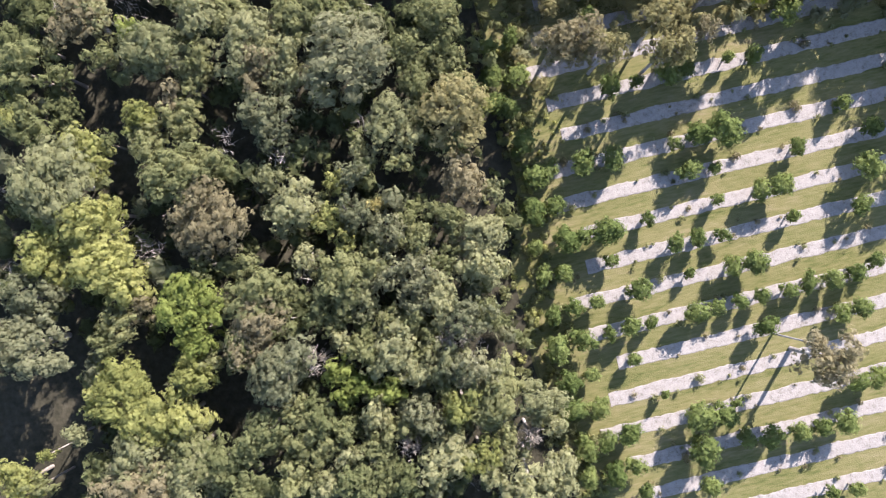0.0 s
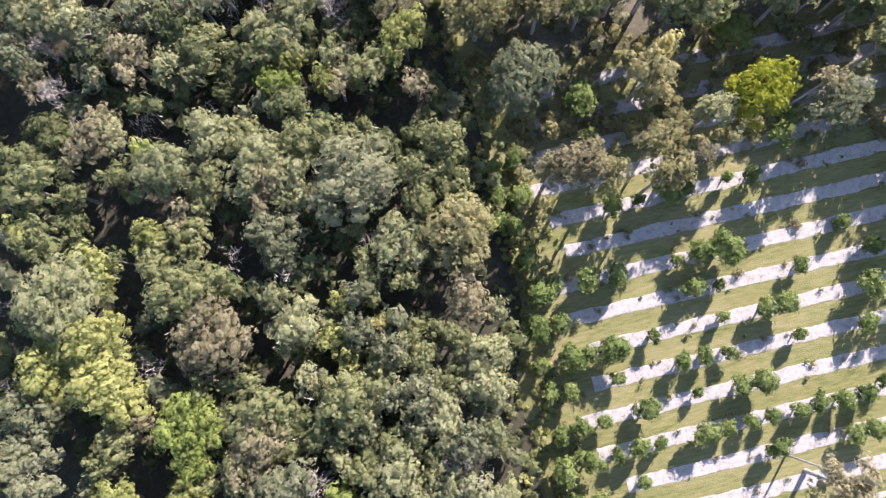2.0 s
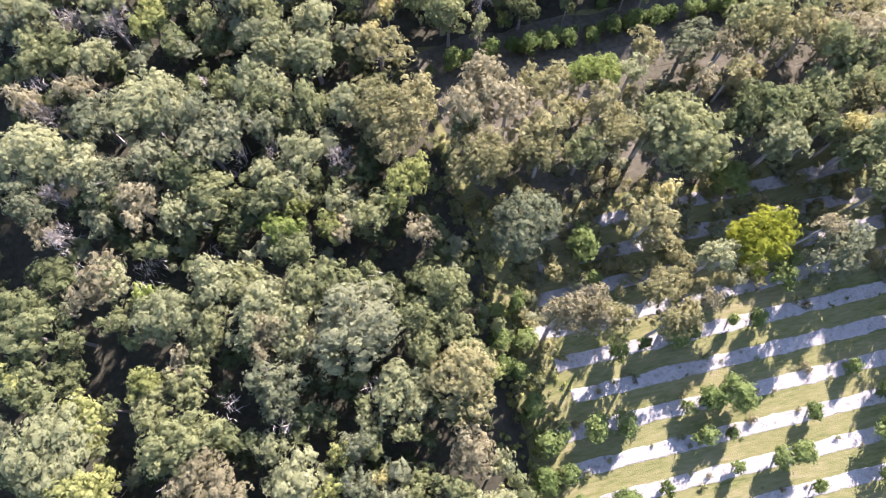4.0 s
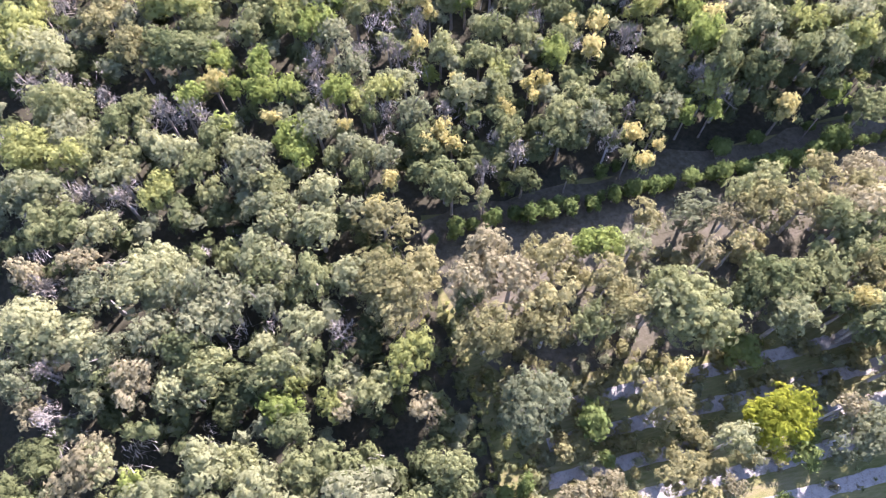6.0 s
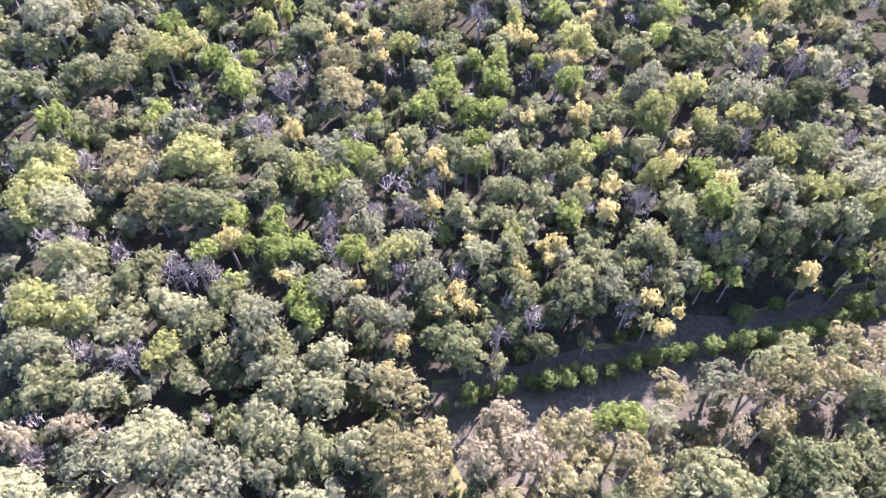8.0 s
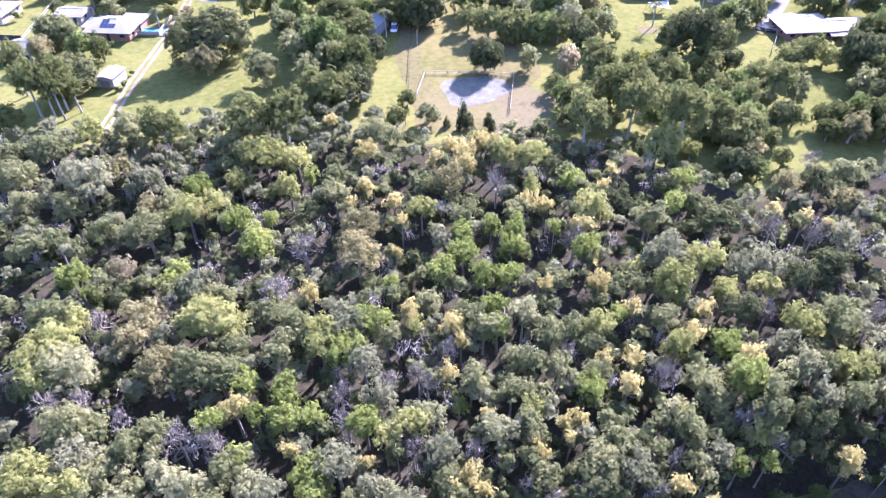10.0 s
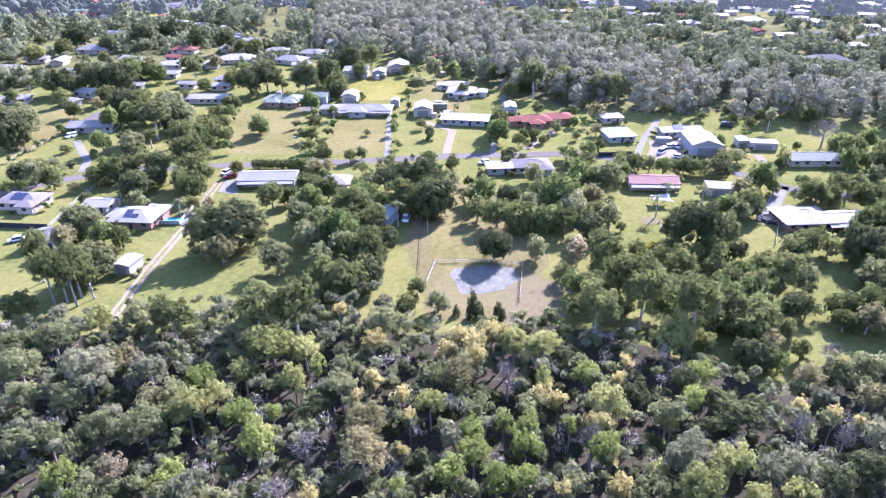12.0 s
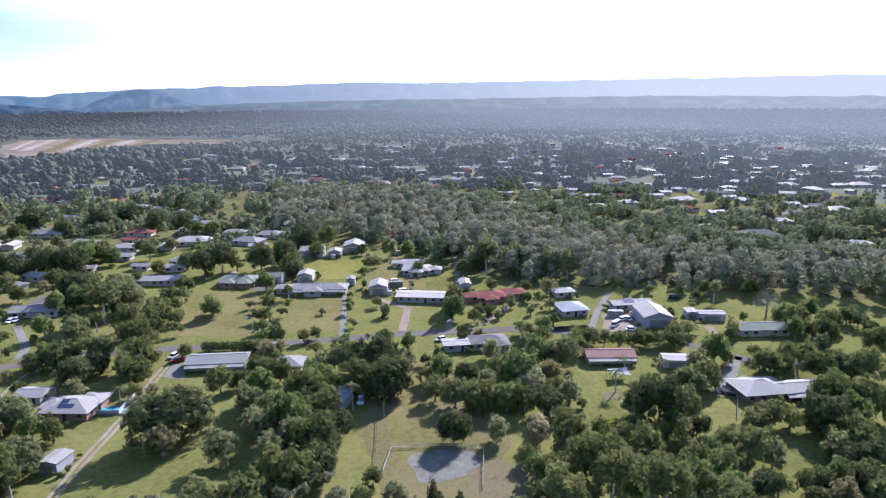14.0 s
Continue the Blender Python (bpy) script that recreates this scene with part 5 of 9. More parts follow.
tree("o", -19.3, 2.4, 5.5, 1.9, "orchard")
tree("o", -14.4, 2.2, 5.1, 1.7, "orchard")
tree("o", -16.5, 2.3, 4.3, 1.3, "orchard")
tree("o", -10.7, 2.3, 3.6, 1.0, "orchard")
tree("o", -19.2, 5.9, 3.3, 0.9, "orchard")
tree("o", -10.9, 5.8, 4.0, 1.2, "orchard")
tree("o", -13.3, 6.0, 4.0, 1.2, "orchard")
tree("o", -21.7, 10.0, 4.6, 1.5, "orchard")
tree("o", -33.1, 9.7, 4.3, 1.3, "orchard")
tree("o", -35.7, 9.8, 4.8, 1.5, "orchard")
tree("o", -28.1, 9.5, 2.8, 0.7, "orchard")
tree("o", -13.6, 10.2, 4.0, 1.2, "orchard")
tree("o", -16.4, 10.2, 3.6, 1.0, "orchard")
tree("o", -27.6, 14.1, 4.6, 1.5, "orchard")
tree("o", -30.2, 14.1, 3.6, 1.0, "orchard")
tree("o", -19.5, 13.9, 4.3, 1.3, "orchard")
tree("o", -22.2, 14.1, 3.3, 0.9, "orchard")
tree("o", -17.0, 14.3, 3.4, 0.9, "orchard")
tree("o", -10.8, 10.6, 4.0, 1.2, "orchard")
tree("o", -10.4, 14.5, 5.1, 1.7, "orchard")
tree("o", -13.6, 14.2, 4.6, 1.5, "orchard")
tree("o", -19.1, 18.0, 3.3, 0.9, "orchard")
tree("o", -33.0, 14.1, 3.6, 1.0, "orchard")
tree("o", -35.3, 17.7, 4.3, 1.3, "orchard")
tree("o", -35.7, 14.1, 3.6, 1.0, "orchard")
tree("o", -39.1, 14.2, 3.6, 1.0, "orchard")
tree("o", -41.5, 13.7, 4.0, 1.2, "orchard")
tree("o", -44.4, 14.1, 4.0, 1.2, "orchard")
tree("o", -47.2, 14.0, 4.0, 1.2, "orchard")
tree("o", -44.5, 18.2, 4.0, 1.2, "orchard")
tree("o", -46.8, 18.0, 4.3, 1.3, "orchard")
tree("o", -50.0, 13.0, 3.6, 1.0, "orchard")
tree("o", -10.9, 18.7, 4.6, 1.5, "orchard")
tree("o", -13.8, 18.5, 3.6, 1.0, "orchard")
tree("o", -10.7, 22.0, 4.9, 1.6, "orchard")
tree("o", -13.7, 22.5, 4.3, 1.3, "orchard")
tree("o", -16.4, 26.2, 4.6, 1.5, "orchard")
tree("o", -13.8, 26.6, 4.3, 1.3, "orchard")
tree("o", -11.0, 26.8, 4.6, 1.5, "orchard")
tree("o", -10.5, 30.2, 4.3, 1.3, "orchard")
tree("o", -13.8, 30.6, 4.6, 1.5, "orchard")
tree("o", -16.4, 30.3, 4.0, 1.2, "orchard")
tree("o", -24.8, 26.2, 5.5, 1.9, "orchard")
tree("o", -28.0, 26.8, 4.6, 1.5, "orchard")
tree("o", -30.1, 25.9, 2.8, 0.7, "orchard")
tree("o", -24.5, 30.2, 5.5, 1.9, "orchard")
tree("o", -30.1, 30.5, 3.6, 1.0, "orchard")
tree("o", -32.8, 30.5, 4.8, 1.5, "orchard")
tree("o", -36.4, 30.8, 4.0, 1.2, "orchard")
tree("o", -39.1, 30.9, 4.0, 1.2, "orchard")
tree("o", -41.9, 30.8, 4.6, 1.5, "orchard")
tree("o", -24.5, 34.5, 4.3, 1.3, "orchard")
tree("o", -17.0, 33.6, 3.6, 1.0, "orchard")
tree("o", -38.6, 38.8, 3.1, 0.8, "orchard")
tree("o", -41.4, 39.0, 3.6, 1.0, "orchard")
tree("o", -44.4, 26.6, 4.3, 1.3, "orchard")
tree("o", -46.7, 26.5, 4.3, 1.3, "orchard")
tree("o", -21.8, 22.9, 2.7, 0.6, "orchard")
tree("o", -30.1, 29.6, 3.1, 0.8, "orchard")
tree("o", -43.2, -31.8, 6.8, 2.4, "orchard")
tree("o", -22.8, -27.6, 6.4, 2.3, "orchard")
tree("o", -23.4, -23.3, 3.8, 1.1, "orchard")
tree("o", -47.6, -20.3, 3.8, 1.1, "orchard")
tree("o", -53.4, -60.2, 4.6, 1.5, "orchard")
tree("o", -59.1, -61.1, 4.1, 1.2, "orchard")
tree("o", -68.9, -58.0, 5.7, 2.0, "orchard")
tree("o", -71.3, -58.5, 4.6, 1.5, "orchard")
tree("o", -66.7, -57.2, 4.4, 1.4, "orchard")
tree("o", -35.6, -60.9, 3.8, 1.1, "orchard")
tree("o", -63.1, -56.1, 4.4, 1.4, "orchard")
tree("o", -60.4, -55.8, 4.4, 1.4, "orchard")
tree("o", -58.5, -56.9, 3.8, 1.1, "orchard")
tree("o", -55.6, -56.4, 4.4, 1.4, "orchard")
tree("o", -52.1, -56.6, 4.7, 1.5, "orchard")
tree("o", -50.3, -56.8, 3.1, 0.8, "orchard")
tree("o", -47.3, -56.9, 4.5, 1.4, "orchard")
tree("o", -44.1, -57.0, 3.8, 1.1, "orchard")
tree("o", -41.8, -56.8, 4.5, 1.4, "orchard")
tree("o", -39.0, -57.0, 4.5, 1.4, "orchard")
tree("o", -36.1, -56.8, 4.3, 1.3, "orchard")
tree("o", -32.7, -56.0, 3.7, 1.1, "orchard")
tree("o", -29.4, -56.1, 4.3, 1.3, "orchard")
tree("o", -26.7, -56.3, 4.3, 1.3, "orchard")
tree("o", -23.9, -56.4, 4.6, 1.5, "orchard")
tree("o", -18.5, -56.8, 4.6, 1.5, "orchard")
tree("o", -15.9, -57.0, 3.4, 0.9, "orchard")
tree("o", -13.4, -56.4, 4.2, 1.3, "orchard")
tree("o", -10.1, -55.8, 3.0, 0.8, "orchard")
# shelter
tree("t", -16.8, -19.1, 12.3, 2.5, "shelter")
tree("t", -20.2, -18.8, 12.5, 2.7, "shelter")
tree("b", -22.1, -16.9, 12.2, 2.3, "shelter")
tree("b", -28.9, -19.2, 12.2, 2.3, "shelter")
tree("b", -30.3, -15.7, 12.0, 2.0, "shelter")
tree("b", -28.1, -15.3, 12.0, 2.0, "shelter")
tree("t", -33.2, -16.8, 11.5, 1.4, "shelter")
tree("t", -38.4, 21.4, 12.7, 3.0, "shelter")
tree("t", -36.7, 19.1, 11.4, 1.2, "shelter")
tree("b", -12.7, -39.4, 13.2, 3.7, "shelter")
tree("b", -20.2, -41.2, 13.0, 3.4, "shelter")
tree("b", -20.0, -38.6, 12.6, 2.8, "shelter")
tree("m", -25.0, -37.8, 12.5, 2.6, "shelter")
tree("b", -28.5, -41.9, 12.5, 2.7, "shelter")
tree("b", -29.4, -38.7, 12.5, 2.7, "shelter")
tree("m", -36.4, -36.7, 13.9, 4.6, "shelter")
tree("p", -33.3, -38.2, 12.5, 2.7, "shelter")
tree("m", -35.2, -40.5, 12.3, 2.4, "shelter")
tree("b", -29.6, -27.1, 12.6, 2.9, "shelter")
tree("f", -32.1, -30.0, 11.7, 1.6, "shelter")
tree("g", -15.6, -29.9, 13.4, 3.9, "shelter")
tree("z", -41.8, -22.2, 13.3, 3.7, "shelter")
tree("p", -36.2, -21.5, 12.1, 2.1, "shelter")
tree("t", -49.1, -21.9, 11.7, 1.6, "shelter")
tree("g", -49.9, -19.3, 12.8, 3.1, "shelter")
tree("p", -48.2, -33.3, 12.7, 2.9, "shelter")
tree("m", -48.1, -38.0, 12.9, 3.3, "shelter")
tree("m", -52.0, -37.1, 12.2, 2.2, "shelter")
tree("f", -56.3, -32.8, 12.0, 2.1, "shelter")
tree("m", -56.8, -30.5, 12.9, 3.2, "shelter")
tree("k", -44.4, -37.3, 12.6, 2.8, "shelter")
tree("k", -53.5, -33.5, 11.8, 1.8, "shelter")
tree("k", -11.7, -43.6, 11.8, 1.8, "shelter")
tree("t", -13.3, -46.1, 12.9, 3.3, "shelter")
tree("t", -17.6, -45.5, 12.7, 3.0, "shelter")
tree("g", -44.5, -51.2, 7.0, 3.3, "shelter")
tree("b", -52.2, -48.2, 11.2, 3.0, "shelter")
tree("b", -49.6, -47.6, 10.7, 2.4, "shelter")
tree("m", -50.2, -51.3, 10.4, 1.9, "shelter")
tree("b", -56.8, -46.7, 11.2, 3.0, "shelter")
tree("m", -59.4, -50.0, 10.1, 1.4, "shelter")
tree("t", -61.2, -46.2, 10.6, 2.2, "shelter")
tree("b", -65.7, -47.2, 11.0, 2.7, "shelter")
tree("m", -62.4, -42.2, 11.2, 2.9, "shelter")
tree("t", -46.5, -47.5, 10.5, 2.0, "shelter")
tree("t", -15.0, -49.3, 11.4, 3.2, "shelter")
tree("b", -21.7, -47.8, 10.9, 2.6, "shelter")
tree("b", -24.3, -46.8, 10.9, 2.6, "shelter")
tree("l", -27.6, -48.4, 10.6, 2.1, "shelter")
tree("l", -30.5, -47.3, 10.6, 2.1, "shelter")
tree("p", -33.9, -46.7, 10.4, 1.8, "shelter")
tree("t", -42.4, -43.3, 10.3, 1.8, "shelter")
tree("b", -46.3, -43.6, 10.6, 2.1, "shelter")
tree("m", -55.3, -38.3, 11.4, 3.3, "shelter")
tree("m", -60.0, -40.0, 11.0, 2.7, "shelter")
tree("b", -37.5, -50.6, 8.0, 2.3, "shelter")
tree("m", -55.0, -52.0, 9.0, 2.6, "shelter")
tree("b", -62.0, -52.2, 9.0, 2.6, "shelter")
tree("t", -68.0, -51.0, 9.0, 2.6, "shelter")
tree("b", -73.5, -50.0, 10.0, 2.8, "shelter")
# bush_b
tree("m", 44.2, -106.7, 10.8, 3.8)
tree("p", 40.1, -105.5, 9.7, 2.6)
tree("l", 38.8, -112.1, 9.1, 2.0)
tree("k", 35.7, -113.6, 7.7, 3.8)
tree("d", 36.8, -105.0, 9.4, 2.3)
tree("b", 30.4, -103.9, 10.6, 3.6)
tree("b", 29.8, -100.2, 10.4, 3.4)
tree("m", 24.8, -109.2, 10.6, 3.5)
tree("d", 25.9, -107.1, 9.4, 2.3)
tree("p", 20.7, -101.4, 11.4, 4.3)
tree("p", 16.6, -99.7, 10.6, 3.6)
tree("m", 16.8, -96.2, 9.9, 2.8)
tree("y", 20.7, -107.1, 9.4, 2.3)
tree("m", 17.9, -107.1, 9.4, 2.3)
tree("k", 14.2, -108.5, 7.0, 2.8)
tree("d", 9.3, -106.0, 10.6, 3.5)
tree("m", 11.0, -102.1, 10.1, 3.1)
tree("m", 7.0, -103.3, 9.4, 2.3)
tree("p", 6.4, -98.0, 10.3, 3.2)
tree("m", 9.5, -94.0, 10.2, 3.1)
tree("f", 4.2, -104.5, 9.4, 2.3)
tree("g", 3.2, -94.3, 11.6, 3.5)
tree("p", 42.5, -97.3, 12.2, 5.2)
tree("p", 39.2, -95.4, 11.5, 4.5)
tree("g", 36.3, -84.9, 11.8, 3.7)
tree("g", 39.6, -78.1, 11.9, 3.8)
tree("g", 35.3, -80.9, 11.3, 3.2)
tree("m", 33.2, -84.1, 9.2, 2.1)
tree("b", 25.9, -93.2, 10.8, 3.8)
tree("m", 21.1, -91.9, 10.8, 3.8)
tree("m", 17.8, -91.3, 10.8, 3.8)
tree("t", 14.8, -89.3, 9.6, 2.5)
tree("k", 36.2, -95.4, 6.9, 2.6)
tree("d", 40.2, -89.9, 9.5, 2.5)
tree("d", 36.2, -89.6, 9.2, 2.1)
tree("d", 30.6, -85.8, 8.9, 1.7)
tree("t", 25.9, -83.5, 9.5, 2.4)
tree("d", 22.4, -81.2, 9.8, 2.7)
tree("d", 19.3, -79.9, 10.0, 2.9)
tree("g", 18.2, -82.1, 10.5, 2.4)
tree("f", 15.3, -84.6, 9.5, 2.5)
tree("l", 12.8, -84.2, 8.9, 1.8)
tree("l", 7.9, -86.5, 9.8, 2.7)
tree("l", 8.6, -82.3, 9.5, 2.5)
tree("l", 5.1, -82.3, 9.2, 2.1)
tree("f", 8.2, -77.1, 8.7, 1.5)
tree("l", 5.4, -73.7, 9.9, 2.9)
tree("l", 4.9, -70.6, 9.7, 2.7)
tree("g", 28.9, -81.0, 10.5, 2.4)
tree("m", 26.0, -80.3, 8.5, 1.4)
tree("p", 24.1, -76.3, 9.6, 2.5)
tree("p", 21.2, -73.5, 10.2, 3.1)
tree("p", 14.9, -77.6, 9.1, 2.0)
tree("m", 15.9, -76.0, 9.8, 2.7)
tree("p", 13.1, -72.8, 9.6, 2.5)
tree("g", 10.7, -69.5, 11.0, 2.9)
tree("m", 32.2, -77.1, 10.2, 3.2)
tree("m", 28.4, -75.4, 9.9, 2.8)
tree("g", 34.6, -76.0, 11.0, 2.9)
tree("p", 29.3, -72.4, 10.2, 3.1)
tree("y", 24.3, -68.7, 9.7, 2.7)
tree("m", 19.0, -71.2, 9.9, 2.8)
tree("m", 17.2, -67.3, 9.3, 2.3)
tree("d", 32.9, -70.1, 9.3, 2.2)
tree("p", 39.2, -72.4, 10.7, 3.7)
tree("g", 41.0, -70.8, 11.1, 3.0)
tree("d", 28.5, -68.5, 9.6, 2.6)
tree("m", 35.6, -66.8, 10.0, 3.0)
tree("p", 30.7, -65.5, 9.7, 2.7)
tree("m", 39.0, -66.4, 10.0, 3.0)
tree("g", 13.3, -67.7, 10.4, 2.2)
tree("m", 9.8, -66.6, 9.7, 2.6)
tree("g", 11.6, -63.0, 10.3, 2.2)
tree("p", 8.1, -62.6, 10.1, 3.0)
tree("k", 17.3, -64.5, 6.7, 2.3)
tree("k", 21.8, -65.6, 6.7, 2.3)
tree("p", 9.8, -60.4, 9.9, 2.8)
tree("m", 15.8, -57.2, 9.4, 2.3)
tree("p", 22.6, -57.1, 10.5, 3.5)
tree("t", 34.1, -60.7, 9.4, 2.3)
tree("p", 4.4, -58.4, 10.5, 3.4)
tree("p", 2.8, -63.8, 10.1, 3.1)
tree("p", 12.4, -55.9, 10.4, 3.3)
tree("p", 8.9, -53.6, 9.8, 2.7)
tree("b", -3.9, -56.8, 10.6, 3.6)
tree("f", -2.9, -59.4, 9.0, 1.9)
tree("g", -1.2, -96.8, 11.7, 3.6)
tree("g", -4.9, -97.2, 11.3, 3.2)
tree("g", -0.5, -92.1, 11.4, 3.3)
tree("g", -2.8, -89.4, 11.2, 3.1)
tree("f", -10.8, -97.8, 9.4, 2.3)
tree("m", -14.1, -100.2, 9.4, 2.3)
tree("y", -11.3, -95.1, 8.8, 1.7)
tree("m", -6.6, -94.0, 9.4, 2.3)
tree("f", -16.7, -93.9, 9.7, 2.7)
tree("f", -17.6, -91.2, 8.6, 1.5)
tree("m", -19.9, -95.4, 10.1, 3.1)
tree("d", -15.3, -89.9, 9.3, 2.2)
tree("m", -21.5, -93.1, 9.7, 2.7)
tree("p", -24.1, -96.8, 9.4, 2.3)
tree("p", -23.6, -92.7, 9.4, 2.3)
tree("p", -28.3, -94.8, 9.8, 2.7)
tree("k", -32.2, -97.6, 7.0, 2.8)
tree("m", -31.1, -89.5, 10.1, 3.0)
tree("m", -35.1, -90.2, 9.7, 2.7)
tree("m", -36.6, -86.3, 9.3, 2.3)
tree("g", -38.3, -89.5, 10.8, 2.6)
tree("l", -42.5, -92.3, 9.0, 1.9)
tree("d", -32.7, -85.9, 9.2, 2.1)
tree("m", -24.2, -86.8, 9.0, 1.9)
tree("m", -26.5, -85.1, 9.7, 2.6)
tree("m", -30.4, -83.6, 9.7, 2.6)
tree("p", -33.4, -79.6, 9.6, 2.5)
tree("f", -37.5, -84.2, 8.6, 1.5)
tree("m", -36.0, -81.8, 9.3, 2.2)
tree("f", -39.1, -78.6, 9.3, 2.2)
tree("f", -14.5, -85.9, 8.8, 1.7)
tree("d", -6.0, -85.5, 9.4, 2.4)
tree("d", -10.3, -86.3, 8.8, 1.6)
tree("d", -11.3, -84.2, 8.9, 1.8)
tree("m", -17.6, -83.8, 9.6, 2.5)
tree("m", -22.8, -81.0, 9.6, 2.5)
tree("m", -26.5, -79.6, 9.6, 2.5)
tree("y", -24.3, -77.2, 9.4, 2.3)
tree("d", 0.8, -84.7, 9.6, 2.5)
tree("g", -4.0, -82.9, 10.6, 2.5)
tree("d", 0.4, -80.2, 9.2, 2.1)
tree("g", -2.0, -79.4, 10.5, 2.4)
tree("p", -11.4, -79.4, 9.6, 2.5)
tree("g", -8.1, -77.6, 10.5, 2.4)
tree("k", -15.2, -81.1, 6.4, 1.8)
tree("f", -18.4, -77.5, 8.4, 1.2)
tree("p", -19.4, -74.8, 9.9, 2.8)
tree("m", -23.7, -74.7, 9.5, 2.5)
tree("f", -28.5, -74.6, 8.5, 1.4)
tree("f", -30.6, -74.5, 8.9, 1.8)
tree("f", -28.5, -72.0, 8.3, 1.1)
tree("f", -23.7, -71.0, 8.8, 1.7)
tree("y", -4.4, -76.5, 9.2, 2.1)
tree("m", -5.7, -74.3, 8.8, 1.7)
tree("f", -1.5, -73.4, 8.3, 1.1)
tree("g", 2.1, -73.9, 11.1, 3.0)
tree("d", -8.1, -74.7, 8.7, 1.6)
tree("g", -10.9, -72.8, 10.8, 2.7)
tree("d", -15.6, -72.4, 9.0, 1.9)
tree("f", -14.1, -69.4, 9.0, 1.9)
tree("f", -11.5, -67.6, 8.9, 1.8)
tree("f", -15.3, -67.2, 9.0, 1.8)
tree("m", -24.0, -67.9, 9.1, 2.0)
tree("d", -21.3, -66.6, 8.3, 1.2)
tree("d", -23.7, -64.0, 9.1, 2.0)
tree("m", -32.0, -67.8, 10.3, 3.2)
tree("m", -30.4, -65.2, 9.8, 2.7)
tree("m", -34.8, -70.4, 9.2, 2.1)
tree("p", -3.8, -68.8, 9.4, 2.3)
tree("g", -6.5, -66.5, 10.1, 2.0)
tree("m", -2.5, -65.7, 9.1, 2.0)
tree("f", -6.2, -63.4, 8.7, 1.6)
tree("k", -10.2, -66.3, 6.5, 2.0)
tree("m", -13.1, -62.0, 10.0, 2.9)
tree("m", -13.6, -60.0, 9.7, 2.6)
tree("d", -18.4, -61.9, 8.9, 1.8)
tree("k", -23.7, -60.4, 6.7, 2.3)
tree("m", -17.4, -57.8, 8.4, 1.3)
tree("k", -29.9, -59.8, 6.0, 1.3)
tree("g", -1.8, -69.7, 9.8, 1.7)
tree("m", 0.9, -68.2, 8.9, 1.8)
tree("f", -45.3, -92.3, 9.1, 1.9)
tree("m", -49.4, -89.9, 9.8, 2.7)
tree("y", -49.2, -84.4, 9.7, 2.6)
tree("f", -52.7, -86.2, 9.0, 1.9)
tree("f", -56.2, -90.3, 9.2, 2.1)
tree("l", -56.1, -83.4, 9.7, 2.6)
tree("f", -58.5, -80.5, 9.5, 2.4)
tree("m", -62.3, -89.2, 10.2, 3.1)
tree("d", -65.8, -88.2, 8.9, 1.8)
tree("g", -63.8, -80.9, 10.7, 2.6)
tree("g", -69.2, -84.6, 11.2, 3.0)
tree("y", -67.5, -79.6, 9.3, 2.3)
tree("m", -75.0, -84.1, 11.1, 4.0)
tree("g", -78.4, -77.2, 11.6, 3.5)
tree("m", -84.9, -80.9, 9.8, 2.7)
tree("d", -82.3, -84.7, 9.4, 2.3)
tree("p", -79.6, -74.7, 10.6, 3.5)
tree("m", -84.7, -77.2, 10.1, 3.0)
tree("f", -41.5, -82.9, 9.1, 2.0)
tree("d", -44.8, -79.8, 9.3, 2.2)
tree("m", -50.3, -78.3, 10.0, 2.9)
tree("m", -50.0, -74.8, 10.0, 2.9)
tree("m", -55.0, -78.5, 9.3, 2.2)
tree("p", -58.2, -74.1, 10.5, 3.4)
tree("f", -61.9, -73.7, 8.6, 1.5)
tree("f", -61.1, -70.5, 9.1, 2.0)
tree("m", -57.7, -70.2, 8.9, 1.8)
tree("t", -68.9, -75.6, 10.2, 3.1)
tree("t", -64.3, -69.7, 9.2, 2.1)
tree("p", -70.9, -71.0, 10.8, 3.8)
tree("y", -75.8, -71.1, 10.2, 3.1)
tree("m", -77.2, -68.8, 9.3, 2.2)
tree("p", -44.5, -74.3, 9.2, 2.1)
tree("m", -44.7, -70.7, 9.9, 2.8)
tree("y", -44.8, -72.8, 8.7, 1.6)
tree("g", -35.4, -66.3, 10.8, 2.7)
tree("m", -36.3, -70.6, 8.9, 1.7)
tree("m", -39.3, -68.3, 9.2, 2.1)
tree("d", -40.9, -67.1, 8.3, 1.2)
tree("m", -44.0, -66.4, 8.3, 1.2)
tree("d", -52.2, -70.2, 9.9, 2.8)
tree("y", -53.2, -68.0, 9.5, 2.5)
tree("d", -54.9, -66.4, 9.4, 2.3)
tree("l", -48.7, -64.7, 8.8, 1.7)
tree("l", -52.3, -64.3, 8.8, 1.7)
tree("g", -46.3, -66.8, 10.2, 2.1)
tree("m", -43.7, -63.8, 9.1, 2.0)
tree("f", -40.1, -62.8, 8.8, 1.7)
tree("f", -42.6, -60.4, 8.2, 1.0)
tree("m", -38.3, -60.0, 8.5, 1.3)
tree("f", -39.9, -58.2, 8.8, 1.6)
tree("d", -36.4, -62.7, 9.1, 2.0)
tree("f", -62.3, -62.3, 9.5, 2.4)
tree("l", -70.7, -63.4, 9.2, 2.1)
tree("y", -75.1, -64.7, 8.1, 1.0)
tree("m", -73.8, -60.0, 10.2, 3.1)
tree("m", -66.5, -60.1, 8.1, 0.9)
